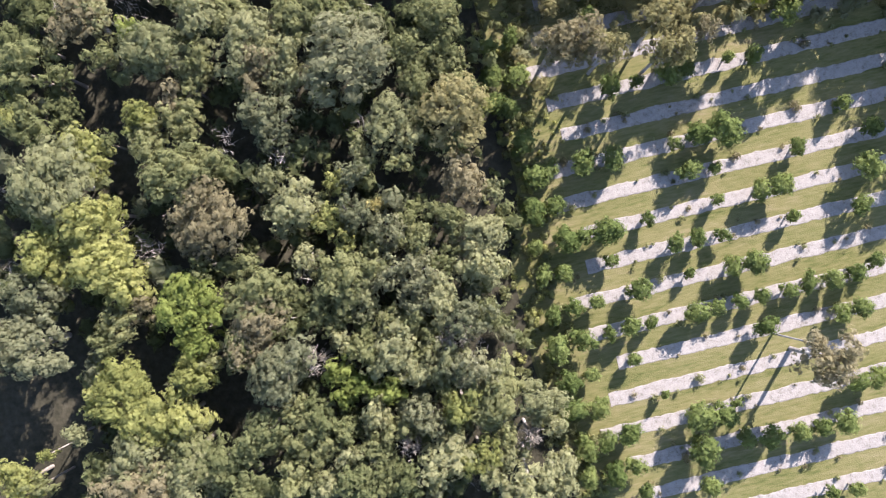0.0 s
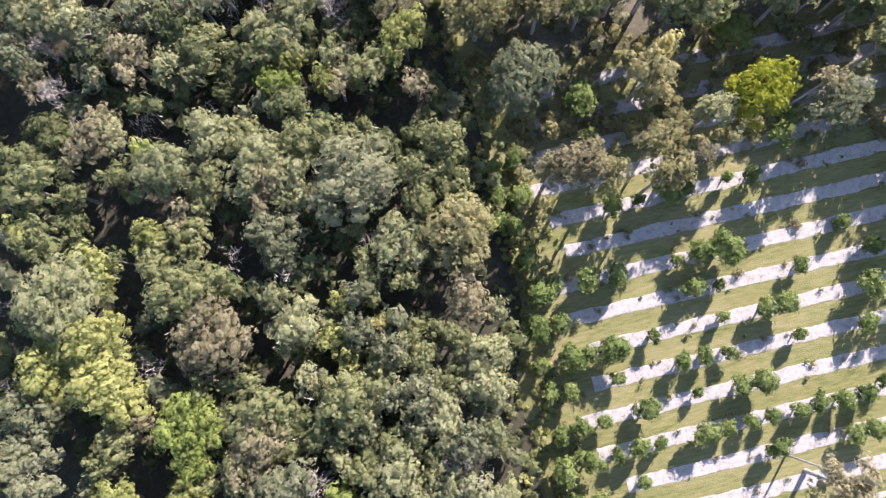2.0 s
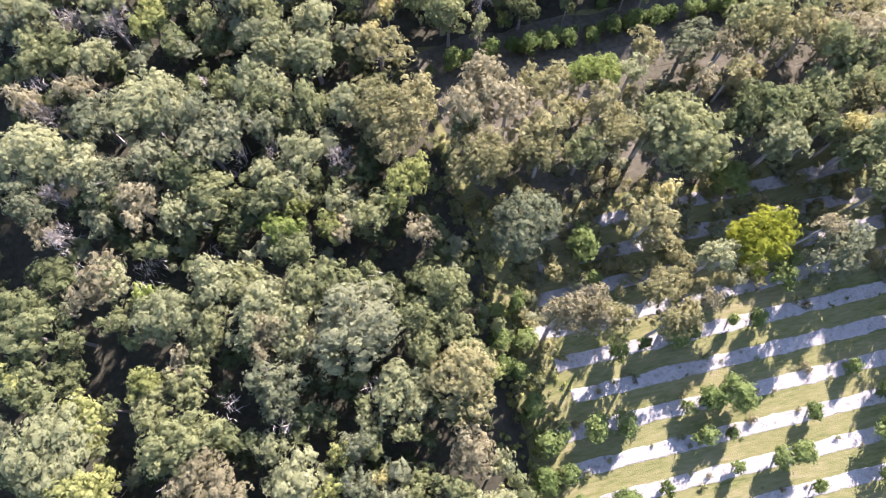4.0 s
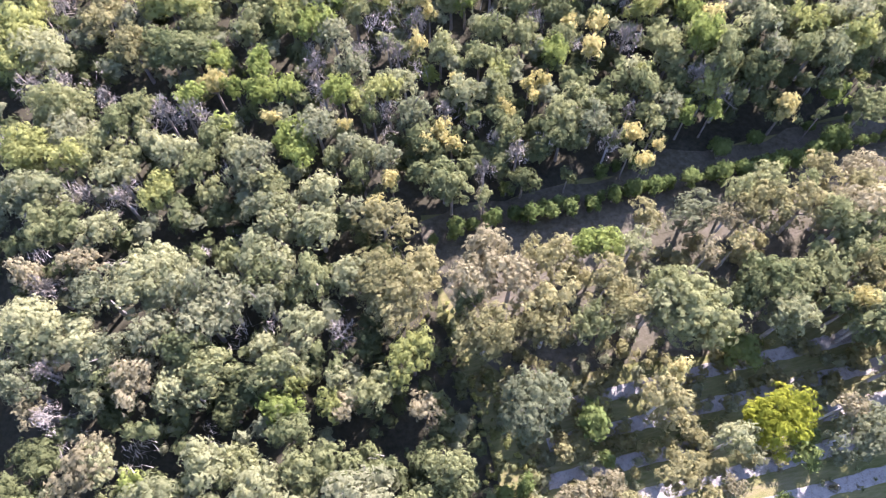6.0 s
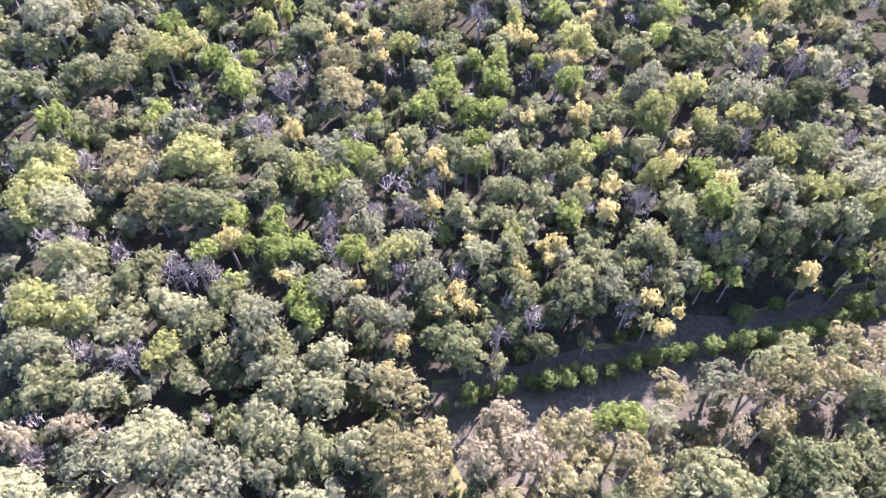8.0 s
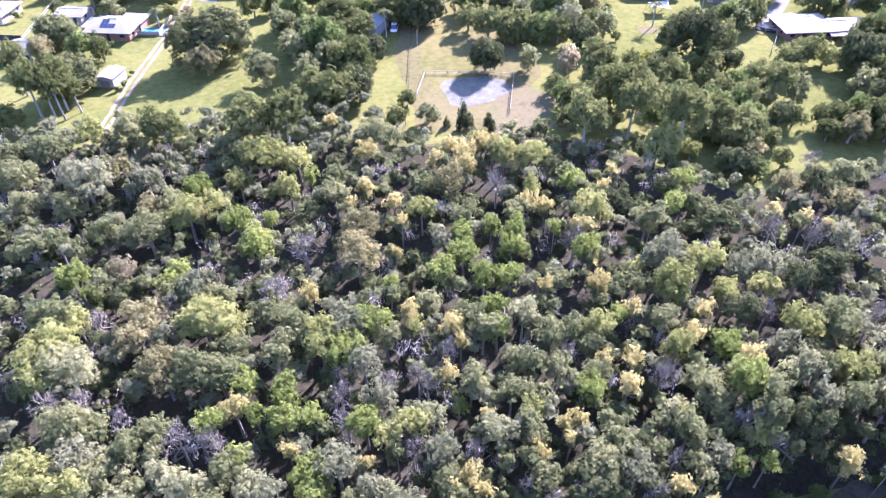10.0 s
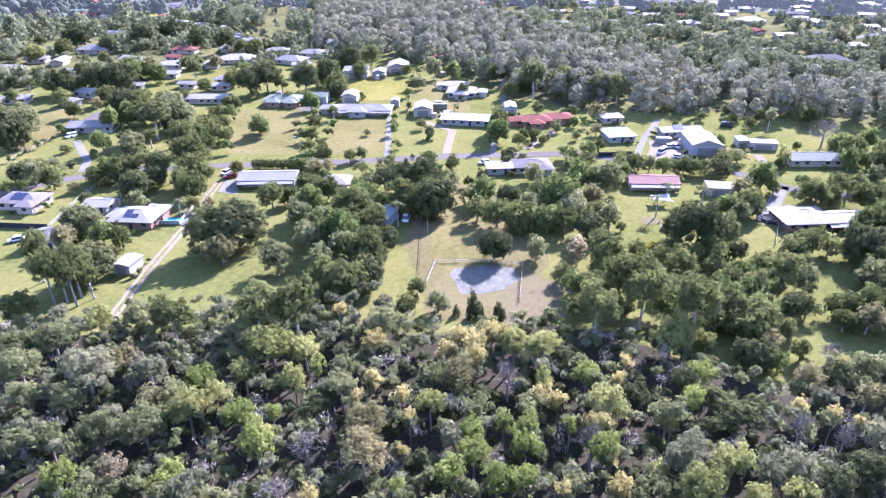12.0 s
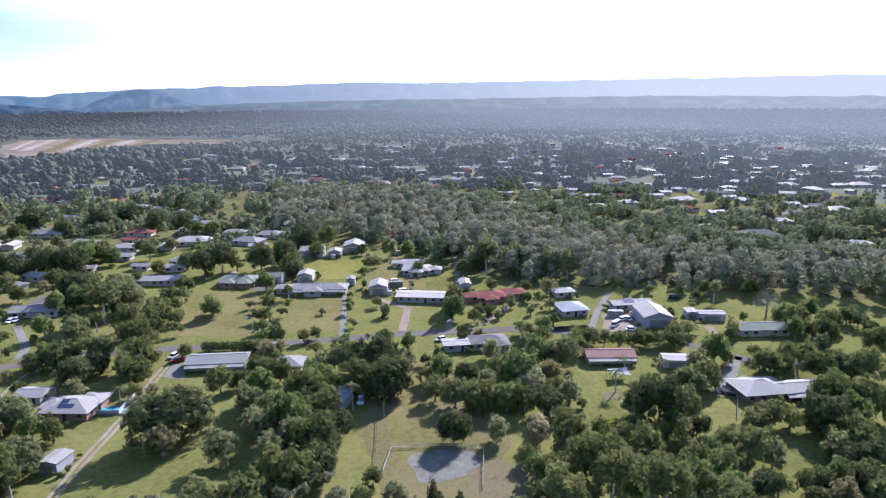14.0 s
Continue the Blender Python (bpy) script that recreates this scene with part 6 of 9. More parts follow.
# bush_c
tree("m", 59.3, -147.0, 11.1, 4.0)
tree("m", 56.1, -155.9, 11.3, 4.3)
tree("g", 48.4, -160.9, 11.2, 3.1)
tree("g", 45.1, -140.8, 13.3, 5.3)
tree("m", 55.2, -138.1, 10.2, 3.1)
tree("m", 47.2, -135.1, 10.2, 3.1)
tree("m", 41.8, -162.5, 10.3, 3.2)
tree("y", 43.5, -144.6, 9.9, 2.8)
tree("b", 39.8, -147.5, 10.4, 3.4)
tree("g", 34.2, -141.4, 11.4, 3.3)
tree("p", 29.2, -133.6, 9.8, 2.7)
tree("l", 24.8, -137.6, 10.3, 3.2)
tree("b", 31.8, -132.3, 10.1, 3.1)
tree("p", 25.5, -129.1, 10.7, 3.7)
tree("f", 23.2, -128.9, 8.9, 1.7)
tree("m", 32.4, -126.2, 10.8, 3.8)
tree("m", 40.5, -127.6, 10.0, 3.0)
tree("m", 47.8, -126.5, 9.6, 2.5)
tree("m", 51.7, -125.6, 10.5, 3.5)
tree("m", 43.3, -123.8, 9.1, 2.0)
tree("g", 42.3, -115.5, 10.8, 2.7)
tree("t", 35.4, -116.5, 9.8, 2.7)
tree("m", 37.9, -113.4, 9.7, 2.6)
tree("p", 25.6, -113.6, 9.8, 2.7)
tree("g", 22.2, -109.3, 11.4, 3.3)
tree("p", 27.5, -110.6, 9.3, 2.2)
tree("p", 21.1, -132.2, 9.8, 2.7)
tree("y", 16.7, -138.1, 9.9, 2.8)
tree("m", 16.3, -146.0, 12.2, 5.2)
tree("l", 16.7, -126.6, 10.1, 3.0)
tree("l", 10.9, -126.0, 8.8, 1.7)
tree("p", 13.2, -118.7, 10.7, 3.7)
tree("f", 13.0, -121.7, 8.8, 1.7)
tree("d", 5.0, -117.1, 10.3, 3.3)
tree("k", 3.4, -129.2, 7.3, 3.2)
tree("y", 7.3, -134.6, 9.8, 2.8)
tree("l", 3.1, -137.8, 8.8, 1.7)
tree("m", -2.2, -136.4, 9.9, 2.8)
tree("m", -1.2, -131.3, 10.2, 3.2)
tree("f", -8.1, -143.0, 9.8, 2.7)
tree("f", -7.2, -131.9, 9.4, 2.3)
tree("f", -11.9, -126.6, 8.9, 1.8)
tree("b", -5.3, -119.4, 11.0, 4.0)
tree("b", -4.0, -112.6, 11.2, 4.2)
tree("f", -3.8, -127.3, 8.6, 1.4)
tree("f", -12.6, -120.4, 8.6, 1.5)
tree("f", -10.5, -112.6, 8.4, 1.3)
tree("l", -8.6, -105.5, 8.6, 1.5)
tree("m", -17.8, -131.9, 9.9, 2.8)
tree("p", -16.7, -123.5, 9.7, 2.6)
tree("g", 11.7, -144.2, 12.9, 4.9)
tree("y", 5.3, -142.8, 10.5, 3.4)
tree("f", -1.8, -157.5, 9.0, 1.9)
tree("m", -11.0, -150.5, 10.7, 3.7)
tree("m", 63.4, -155.5, 10.5, 3.5)
tree("f", -22.2, -138.3, 9.3, 2.2)
tree("f", -25.3, -141.9, 9.8, 2.8)
tree("f", -27.5, -139.0, 10.0, 3.0)
tree("f", -32.3, -142.7, 9.9, 2.8)
tree("f", -34.2, -139.7, 10.3, 3.2)
tree("y", -41.1, -136.2, 11.0, 3.9)
tree("p", -36.2, -138.6, 10.8, 3.7)
tree("f", -27.2, -135.3, 9.7, 2.7)
tree("b", -23.4, -130.2, 10.7, 3.7)
tree("f", -37.1, -134.2, 9.0, 1.9)
tree("p", -38.4, -126.6, 9.4, 2.3)
tree("d", -32.3, -128.9, 9.9, 2.8)
tree("k", -45.2, -134.0, 7.5, 3.4)
tree("l", -46.9, -126.7, 9.9, 2.8)
tree("m", -48.1, -123.2, 9.4, 2.3)
tree("f", -52.2, -124.4, 8.7, 1.6)
tree("f", -55.5, -128.3, 8.6, 1.4)
tree("f", -36.8, -122.1, 9.1, 2.0)
tree("m", -34.4, -120.3, 9.9, 2.8)
tree("f", -39.2, -119.8, 9.1, 2.0)
tree("m", -24.0, -120.3, 9.7, 2.6)
tree("l", -21.9, -114.8, 9.8, 2.7)
tree("l", -28.3, -116.7, 9.2, 2.1)
tree("l", -31.5, -114.5, 9.8, 2.7)
tree("l", -30.3, -109.7, 9.7, 2.6)
tree("l", -21.8, -109.9, 9.9, 2.8)
tree("l", -23.9, -103.5, 9.7, 2.6)
tree("l", -28.3, -102.7, 9.7, 2.6)
tree("l", -17.6, -106.9, 9.8, 2.7)
tree("l", -39.4, -114.2, 8.6, 1.5)
tree("f", -43.9, -113.0, 9.8, 2.7)
tree("d", -41.7, -109.9, 9.7, 2.7)
tree("f", -33.6, -100.0, 8.6, 1.5)
tree("p", -36.0, -101.4, 9.4, 2.3)
tree("f", -42.9, -105.5, 8.7, 1.6)
tree("f", -42.2, -99.4, 9.5, 2.4)
tree("g", -42.8, -107.6, 10.9, 2.8)
tree("y", -49.7, -101.8, 8.7, 1.5)
tree("m", -48.8, -97.9, 9.7, 2.6)
tree("g", -56.2, -112.5, 11.1, 3.0)
tree("f", -56.0, -110.6, 8.6, 1.5)
tree("g", -54.7, -102.7, 11.8, 3.7)
tree("g", -53.7, -95.7, 11.9, 3.9)
tree("g", -47.3, -116.9, 11.5, 3.5)
tree("k", -54.5, -120.2, 7.3, 3.2)
tree("k", -67.6, -117.8, 7.6, 3.6)
tree("k", -70.1, -112.7, 7.5, 3.5)
tree("k", -74.3, -113.8, 7.2, 3.1)
tree("f", -80.4, -111.2, 9.1, 2.0)
tree("d", -77.6, -106.9, 9.4, 2.3)
tree("f", -84.9, -108.3, 8.6, 1.5)
tree("f", -87.7, -105.7, 8.5, 1.4)
tree("d", -83.1, -103.3, 9.0, 1.8)
tree("m", -71.5, -97.1, 10.7, 3.6)
tree("y", -68.5, -93.4, 9.5, 2.4)
tree("g", -74.3, -93.5, 11.1, 3.0)
tree("y", -61.7, -93.5, 9.5, 2.4)
tree("g", -65.8, -97.4, 10.8, 2.7)
tree("l", -67.7, -123.0, 9.9, 2.8)
tree("l", -63.6, -121.6, 9.8, 2.7)
tree("l", -62.5, -116.9, 9.7, 2.7)
tree("b", -93.8, -111.5, 10.1, 3.1)
tree("b", -87.8, -118.5, 9.8, 2.8)
tree("m", -92.7, -117.5, 10.3, 3.2)
tree("m", -99.7, -118.8, 10.3, 3.3)
tree("g", -87.3, -101.3, 11.1, 3.0)
tree("g", -61.2, -100.7, 11.2, 3.1)
tree("m", -81.2, -95.8, 10.3, 3.3)
# gardens
tree("K", 27.6, -204.6, 17.0, 9.6, "gardens")
tree("K", 28.1, -197.0, 9.6, 4.4, "gardens")
tree("g", 2.8, -197.0, 9.8, 4.5, "gardens")
tree("K", -3.1, -198.4, 13.8, 6.1, "gardens")
tree("K", -8.5, -187.2, 13.1, 5.8, "gardens")
tree("K", -1.0, -172.5, 14.0, 6.2, "gardens")
tree("K", -9.7, -176.0, 8.9, 4.1, "gardens")
tree("m", -6.8, -213.2, 13.2, 5.9, "gardens")
tree("K", -12.5, -224.3, 11.3, 5.1, "gardens")
tree("K", -22.5, -236.1, 14.8, 6.5, "gardens")
tree("K", -30.0, -234.7, 14.8, 6.5, "gardens")
tree("K", -32.1, -215.5, 14.5, 6.4, "gardens")
tree("K", -24.1, -219.1, 12.9, 5.7, "gardens")
tree("m", 4.7, -224.5, 9.5, 4.3, "gardens")
tree("g", 8.0, -214.6, 9.1, 4.1, "gardens")
tree("g", 13.2, -188.8, 9.3, 4.3, "gardens")
tree("K", 60.0, -192.5, 13.0, 7.2, "gardens")
tree("g", 73.6, -224.7, 7.5, 3.4, "gardens")
tree("g", 68.0, -220.4, 8.9, 4.1, "gardens")
tree("K", 70.5, -175.8, 8.2, 3.8, "gardens")
tree("G", 32.5, -156.8, 14.3, 4.2, "gardens")
tree("G", 7.3, -154.7, 15.8, 4.7, "gardens")
tree("G", 15.3, -154.7, 17.0, 5.2, "gardens")
tree("m", -49.5, -223.2, 9.8, 4.5, "gardens")
tree("m", -48.8, -205.5, 9.9, 4.5, "gardens")
tree("K", -54.6, -200.5, 10.5, 4.7, "gardens")
tree("K", -43.3, -185.7, 9.3, 4.2, "gardens")
tree("K", -54.3, -183.4, 6.4, 3.0, "gardens")
tree("K", -69.3, -210.8, 12.8, 5.7, "gardens")
tree("K", -65.6, -215.8, 9.6, 4.4, "gardens")
tree("p", -71.4, -206.3, 9.3, 4.2, "gardens")
tree("K", -71.7, -192.9, 10.2, 4.6, "gardens")
tree("g", -80.8, -198.6, 7.4, 3.4, "gardens")
tree("m", -81.3, -224.2, 11.9, 5.3, "gardens")
tree("g", -88.4, -222.9, 11.9, 5.3, "gardens")
tree("m", -70.7, -174.2, 12.2, 5.4, "gardens")
tree("t", -64.1, -180.5, 7.4, 3.4, "gardens")
tree("G", -67.5, -154.6, 17.0, 5.6, "gardens")
tree("G", -55.5, -144.1, 15.1, 4.5, "gardens")
tree("G", -67.3, -147.3, 14.1, 4.1, "gardens")
tree("m", -85.5, -163.7, 10.3, 4.6, "gardens")
tree("G", -76.0, -140.1, 17.0, 5.2, "gardens")
tree("y", -69.1, -136.6, 10.8, 4.9, "gardens")
tree("y", -77.9, -137.8, 4.8, 2.3, "gardens")
tree("K", -87.4, -146.3, 9.3, 4.2, "gardens")
tree("K", -89.8, -139.4, 11.3, 5.1, "gardens")
tree("K", -84.2, -129.8, 8.3, 3.8, "gardens")
tree("k", -102.5, -145.6, 7.0, 3.2, "gardens")
tree("d", -100.3, -129.0, 5.7, 2.7, "gardens")
tree("m", -125.5, -172.6, 9.0, 4.1, "gardens")
tree("y", -131.4, -171.5, 7.5, 3.5, "gardens")
tree("K", -138.3, -166.4, 12.4, 5.5, "gardens")
tree("K", -116.9, -143.5, 6.4, 3.0, "gardens")
tree("b", -115.6, -137.2, 7.9, 3.6, "gardens")
tree("m", -97.5, -178.8, 15.1, 6.6, "gardens")
tree("m", -96.4, -188.4, 10.2, 4.6, "gardens")
tree("m", -107.2, -182.9, 10.0, 4.6, "gardens")
tree("K", -124.8, -198.5, 11.0, 4.9, "gardens")
tree("K", -139.5, -215.8, 10.2, 4.6, "gardens")
tree("K", -147.0, -200.7, 9.6, 4.4, "gardens")
tree("K", -152.6, -201.8, 8.0, 3.7, "gardens")
tree("m", -162.1, -195.8, 11.1, 5.0, "gardens")
tree("K", -188.5, -236.3, 9.4, 4.3, "gardens")
tree("K", -187.8, -244.2, 8.7, 4.0, "gardens")
tree("d", -188.8, -253.3, 12.2, 5.4, "gardens")
tree("g", 119.4, -322.2, 15.3, 6.7, "gardens")
tree("K", 119.0, -308.6, 13.5, 6.0, "gardens")
tree("K", 125.2, -390.7, 16.1, 7.0, "gardens")
tree("K", 111.7, -399.2, 16.6, 7.2, "gardens")
tree("K", 100.0, -395.7, 17.0, 8.3, "gardens")
tree("K", 85.9, -341.0, 16.7, 7.2, "gardens")
tree("G", 66.5, -310.1, 17.0, 7.5, "gardens")
tree("m", 76.2, -305.9, 8.7, 4.0, "gardens")
tree("m", 83.5, -297.0, 8.9, 4.1, "gardens")
tree("K", 90.0, -261.1, 8.6, 4.0, "gardens")
tree("K", 68.6, -264.8, 10.8, 4.9, "gardens")
tree("K", 61.2, -248.4, 10.1, 4.6, "gardens")
tree("K", 56.0, -265.2, 9.0, 4.1, "gardens")
tree("G", 51.2, -278.7, 16.9, 5.1, "gardens")
tree("G", 46.0, -266.0, 16.3, 4.9, "gardens")
tree("m", 42.2, -257.1, 12.6, 5.6, "gardens")
tree("m", 42.2, -243.0, 10.0, 4.6, "gardens")
tree("K", 47.5, -306.7, 9.4, 4.3, "gardens")
tree("m", 34.8, -373.0, 15.9, 6.9, "gardens")
tree("m", 27.1, -380.2, 16.3, 7.1, "gardens")
tree("m", 7.7, -372.0, 16.1, 7.0, "gardens")
tree("K", -3.6, -385.7, 16.8, 7.3, "gardens")
tree("K", -6.5, -372.1, 11.8, 5.3, "gardens")
tree("m", 25.4, -306.4, 9.0, 4.1, "gardens")
tree("m", 4.0, -311.6, 7.0, 3.2, "gardens")
tree("m", 5.1, -296.0, 6.6, 3.1, "gardens")
tree("m", 6.2, -282.5, 6.3, 2.9, "gardens")
tree("K", 30.6, -264.3, 4.9, 2.3, "gardens")
tree("K", 146.1, -380.8, 7.3, 3.4, "gardens")
tree("K", 158.4, -523.1, 17.0, 7.8, "gardens")
tree("y", 168.8, -480.5, 12.8, 5.7, "gardens")
tree("K", 114.2, -513.8, 17.0, 7.7, "gardens")
tree("K", 100.0, -533.0, 17.0, 8.1, "gardens")
tree("K", 77.7, -506.1, 17.0, 7.7, "gardens")
tree("m", 57.9, -486.7, 15.4, 6.7, "gardens")
tree("K", 40.1, -475.7, 11.5, 5.2, "gardens")
tree("K", 59.2, -436.4, 8.8, 4.0, "gardens")
tree("m", 75.0, -439.6, 8.8, 4.0, "gardens")
tree("m", 84.7, -410.9, 9.6, 4.4, "gardens")
tree("m", 85.1, -376.7, 6.2, 2.9, "gardens")
tree("K", -4.5, -325.6, 5.6, 2.6, "gardens")
tree("m", -40.1, -303.7, 5.3, 2.5, "gardens")
tree("K", -41.8, -291.3, 4.6, 2.1, "gardens")
tree("K", -67.0, -280.1, 10.2, 4.6, "gardens")
tree("K", -74.5, -275.4, 5.9, 2.8, "gardens")
tree("m", -82.7, -282.6, 5.1, 2.4, "gardens")
tree("K", -108.9, -282.8, 5.1, 2.4, "gardens")
tree("K", -145.6, -287.4, 3.1, 1.5, "gardens")
tree("K", -172.1, -286.8, 4.3, 2.0, "gardens")
tree("m", -182.8, -283.7, 7.0, 3.3, "gardens")
tree("m", -199.9, -278.4, 8.1, 3.7, "gardens")
tree("K", -65.8, -257.7, 5.5, 2.6, "gardens")
tree("K", -70.5, -255.2, 4.6, 2.1, "gardens")
tree("m", -22.9, -261.2, 4.5, 2.1, "gardens")
tree("m", -9.1, -268.4, 5.6, 2.6, "gardens")
tree("m", -13.4, -270.6, 5.6, 2.6, "gardens")
tree("K", -0.8, -261.1, 5.4, 2.5, "gardens")
tree("K", -157.6, -233.0, 4.4, 2.1, "gardens")
tree("m", -174.9, -248.7, 4.3, 2.0, "gardens")
tree("K", -131.9, -156.3, 6.9, 3.2, "gardens")
tree("m", -83.3, -195.7, 3.6, 1.7, "gardens")
tree("m", -47.0, -237.5, 4.2, 2.0, "gardens")
tree("K", -41.5, -238.4, 5.1, 2.4, "gardens")
tree("K", -37.2, -247.4, 6.1, 2.9, "gardens")
tree("K", 16.9, -230.8, 8.8, 4.0, "gardens")
tree("K", 11.9, -233.2, 6.4, 3.0, "gardens")
tree("m", 6.8, -244.0, 6.8, 3.1, "gardens")
tree("m", 39.9, -350.2, 7.1, 3.3, "gardens")
tree("m", 40.3, -331.0, 7.3, 3.4, "gardens")
tree("m", 41.4, -318.8, 7.0, 3.2, "gardens")
tree("m", 41.6, -301.9, 7.7, 3.5, "gardens")
tree("m", 43.5, -291.9, 7.4, 3.4, "gardens")
tree("m", 43.2, -274.5, 7.9, 3.6, "gardens")
tree("m", 5.5, -271.1, 5.6, 2.6, "gardens")
tree("m", 7.1, -263.3, 4.9, 2.3, "gardens")
tree("m", 2.9, -333.7, 4.5, 2.1, "gardens")
tree("m", -0.5, -236.1, 7.9, 3.6, "gardens")
tree("g", 1.5, -212.1, 7.8, 3.6, "gardens")
tree("g", 5.5, -203.3, 7.9, 3.6, "gardens")
tree("K", -6.2, -203.0, 9.4, 4.3, "gardens")
tree("K", -12.7, -205.8, 9.2, 4.2, "gardens")
tree("K", -14.9, -194.9, 8.8, 4.0, "gardens")
tree("K", -4.1, -189.3, 9.5, 4.3, "gardens")
tree("g", 1.8, -185.0, 8.6, 3.9, "gardens")
tree("K", -7.9, -180.3, 8.4, 3.9, "gardens")
tree("K", -30.4, -227.6, 9.9, 4.5, "gardens")
tree("K", -38.0, -229.7, 7.4, 3.4, "gardens")
tree("K", -27.9, -216.2, 8.6, 3.9, "gardens")
tree("m", -36.8, -258.0, 6.9, 3.2, "gardens")
tree("K", -44.5, -255.1, 5.9, 2.7, "gardens")
tree("K", -12.3, -252.7, 5.7, 2.7, "gardens")
tree("m", -14.4, -241.1, 6.8, 3.1, "gardens")
tree("m", -3.7, -226.5, 5.1, 2.4, "gardens")
tree("m", 0.3, -249.7, 5.6, 2.6, "gardens")
tree("m", 3.1, -241.5, 6.3, 2.9, "gardens")
tree("m", 75.9, -245.4, 4.4, 2.1, "gardens")
tree("K", 82.6, -256.7, 4.2, 2.0, "gardens")
tree("K", 76.4, -261.4, 7.4, 3.4, "gardens")
tree("K", 74.7, -269.1, 7.6, 3.5, "gardens")
tree("m", 65.3, -281.7, 6.1, 2.8, "gardens")
tree("K", 59.2, -260.7, 5.6, 2.6, "gardens")
tree("K", 70.2, -261.6, 6.5, 3.0, "gardens")
tree("K", 97.2, -265.3, 7.4, 3.4, "gardens")
tree("m", 99.3, -259.9, 4.2, 2.0, "gardens")
tree("K", 104.0, -259.0, 5.4, 2.5, "gardens")
tree("m", 98.3, -300.0, 3.9, 1.8, "gardens")
tree("K", 72.0, -212.0, 7.8, 3.6, "gardens")
tree("m", 80.7, -215.6, 6.0, 2.8, "gardens")
tree("m", 62.2, -213.7, 7.9, 3.6, "gardens")
tree("K", 56.3, -210.3, 6.7, 3.1, "gardens")
tree("g", 57.4, -328.8, 10.1, 4.6, "gardens")
tree("K", 63.2, -321.0, 8.1, 3.7, "gardens")
tree("K", 76.9, -334.5, 11.3, 5.1, "gardens")
tree("K", 81.4, -333.4, 10.1, 4.6, "gardens")
tree("m", 75.9, -369.7, 6.1, 2.8, "gardens")
tree("K", 100.6, -372.9, 9.3, 4.2, "gardens")
tree("K", 103.6, -363.8, 6.5, 3.0, "gardens")
tree("K", 119.8, -395.6, 8.4, 3.9, "gardens")
tree("K", 132.7, -395.2, 9.7, 4.4, "gardens")
tree("m", 147.9, -425.2, 9.0, 4.1, "gardens")
tree("K", 146.5, -403.9, 7.1, 3.3, "gardens")
tree("K", 157.3, -411.9, 7.3, 3.4, "gardens")
tree("g", 131.8, -336.9, 11.1, 5.0, "gardens")
tree("m", 121.2, -336.2, 5.9, 2.8, "gardens")
tree("m", -83.9, -172.3, 7.2, 3.3, "gardens")
tree("G", -74.8, -157.5, 11.3, 3.0, "gardens")
tree("m", -80.9, -179.0, 6.1, 2.8, "gardens")
tree("m", -90.3, -179.0, 7.5, 3.5, "gardens")
tree("m", -98.6, -173.5, 8.1, 3.7, "gardens")
tree("m", -93.2, -172.1, 7.3, 3.4, "gardens")
tree("m", -95.9, -165.7, 7.1, 3.3, "gardens")
tree("K", -105.7, -174.4, 6.1, 2.8, "gardens")
tree("K", -118.6, -193.3, 6.7, 3.1, "gardens")
tree("K", -118.5, -199.6, 7.7, 3.5, "gardens")
tree("m", -112.8, -198.8, 6.5, 3.0, "gardens")
tree("m", -108.0, -201.8, 6.5, 3.0, "gardens")
tree("K", -130.3, -213.1, 6.9, 3.2, "gardens")
tree("K", -142.7, -213.6, 4.9, 2.3, "gardens")
tree("m", -154.2, -215.7, 5.4, 2.5, "gardens")
tree("K", -161.7, -209.6, 7.0, 3.2, "gardens")
tree("K", -160.6, -202.8, 6.8, 3.2, "gardens")
tree("m", -170.4, -210.4, 7.1, 3.3, "gardens")
tree("K", -180.2, -214.7, 6.4, 3.0, "gardens")
tree("m", -157.1, -184.4, 8.2, 3.8, "gardens")
tree("K", -151.2, -183.5, 6.6, 3.0, "gardens")
tree("m", -140.1, -163.6, 7.3, 3.4, "gardens")
tree("K", -123.1, -175.6, 5.1, 2.4, "gardens")
tree("K", -95.6, -157.4, 6.8, 3.1, "gardens")
tree("K", -94.8, -151.3, 7.8, 3.6, "gardens")
tree("K", -87.0, -140.7, 7.8, 3.6, "gardens")
tree("K", -103.2, -155.5, 7.4, 3.4, "gardens")
tree("m", -111.6, -163.5, 6.4, 3.0, "gardens")
tree("m", -119.4, -165.7, 5.9, 2.7, "gardens")
tree("K", -102.2, -161.0, 7.6, 3.5, "gardens")
tree("m", -93.0, -157.9, 6.8, 3.1, "gardens")
tree("m", -83.9, -144.4, 6.8, 3.1, "gardens")
tree("m", -78.3, -143.6, 6.1, 2.9, "gardens")
tree("m", -84.7, -158.8, 7.4, 3.4, "gardens")
tree("m", -75.2, -151.0, 6.4, 3.0, "gardens")
tree("m", -68.2, -160.6, 8.6, 3.9, "gardens")
tree("m", -63.4, -152.1, 7.6, 3.5, "gardens")
tree("m", -60.3, -162.0, 8.6, 3.9, "gardens")
tree("m", -56.1, -154.0, 7.0, 3.2, "gardens")
tree("m", -57.3, -165.0, 6.2, 2.9, "gardens")
tree("m", -57.9, -171.0, 5.7, 2.7, "gardens")
tree("m", -66.4, -170.4, 7.7, 3.6, "gardens")
tree("K", -90.0, -134.7, 6.4, 3.0, "gardens")
tree("K", -97.0, -139.0, 4.9, 2.3, "gardens")
tree("m", -88.4, -128.1, 5.1, 2.4, "gardens")
tree("m", -95.2, -130.7, 5.2, 2.4, "gardens")
tree("K", -103.8, -245.0, 5.9, 2.7, "gardens")
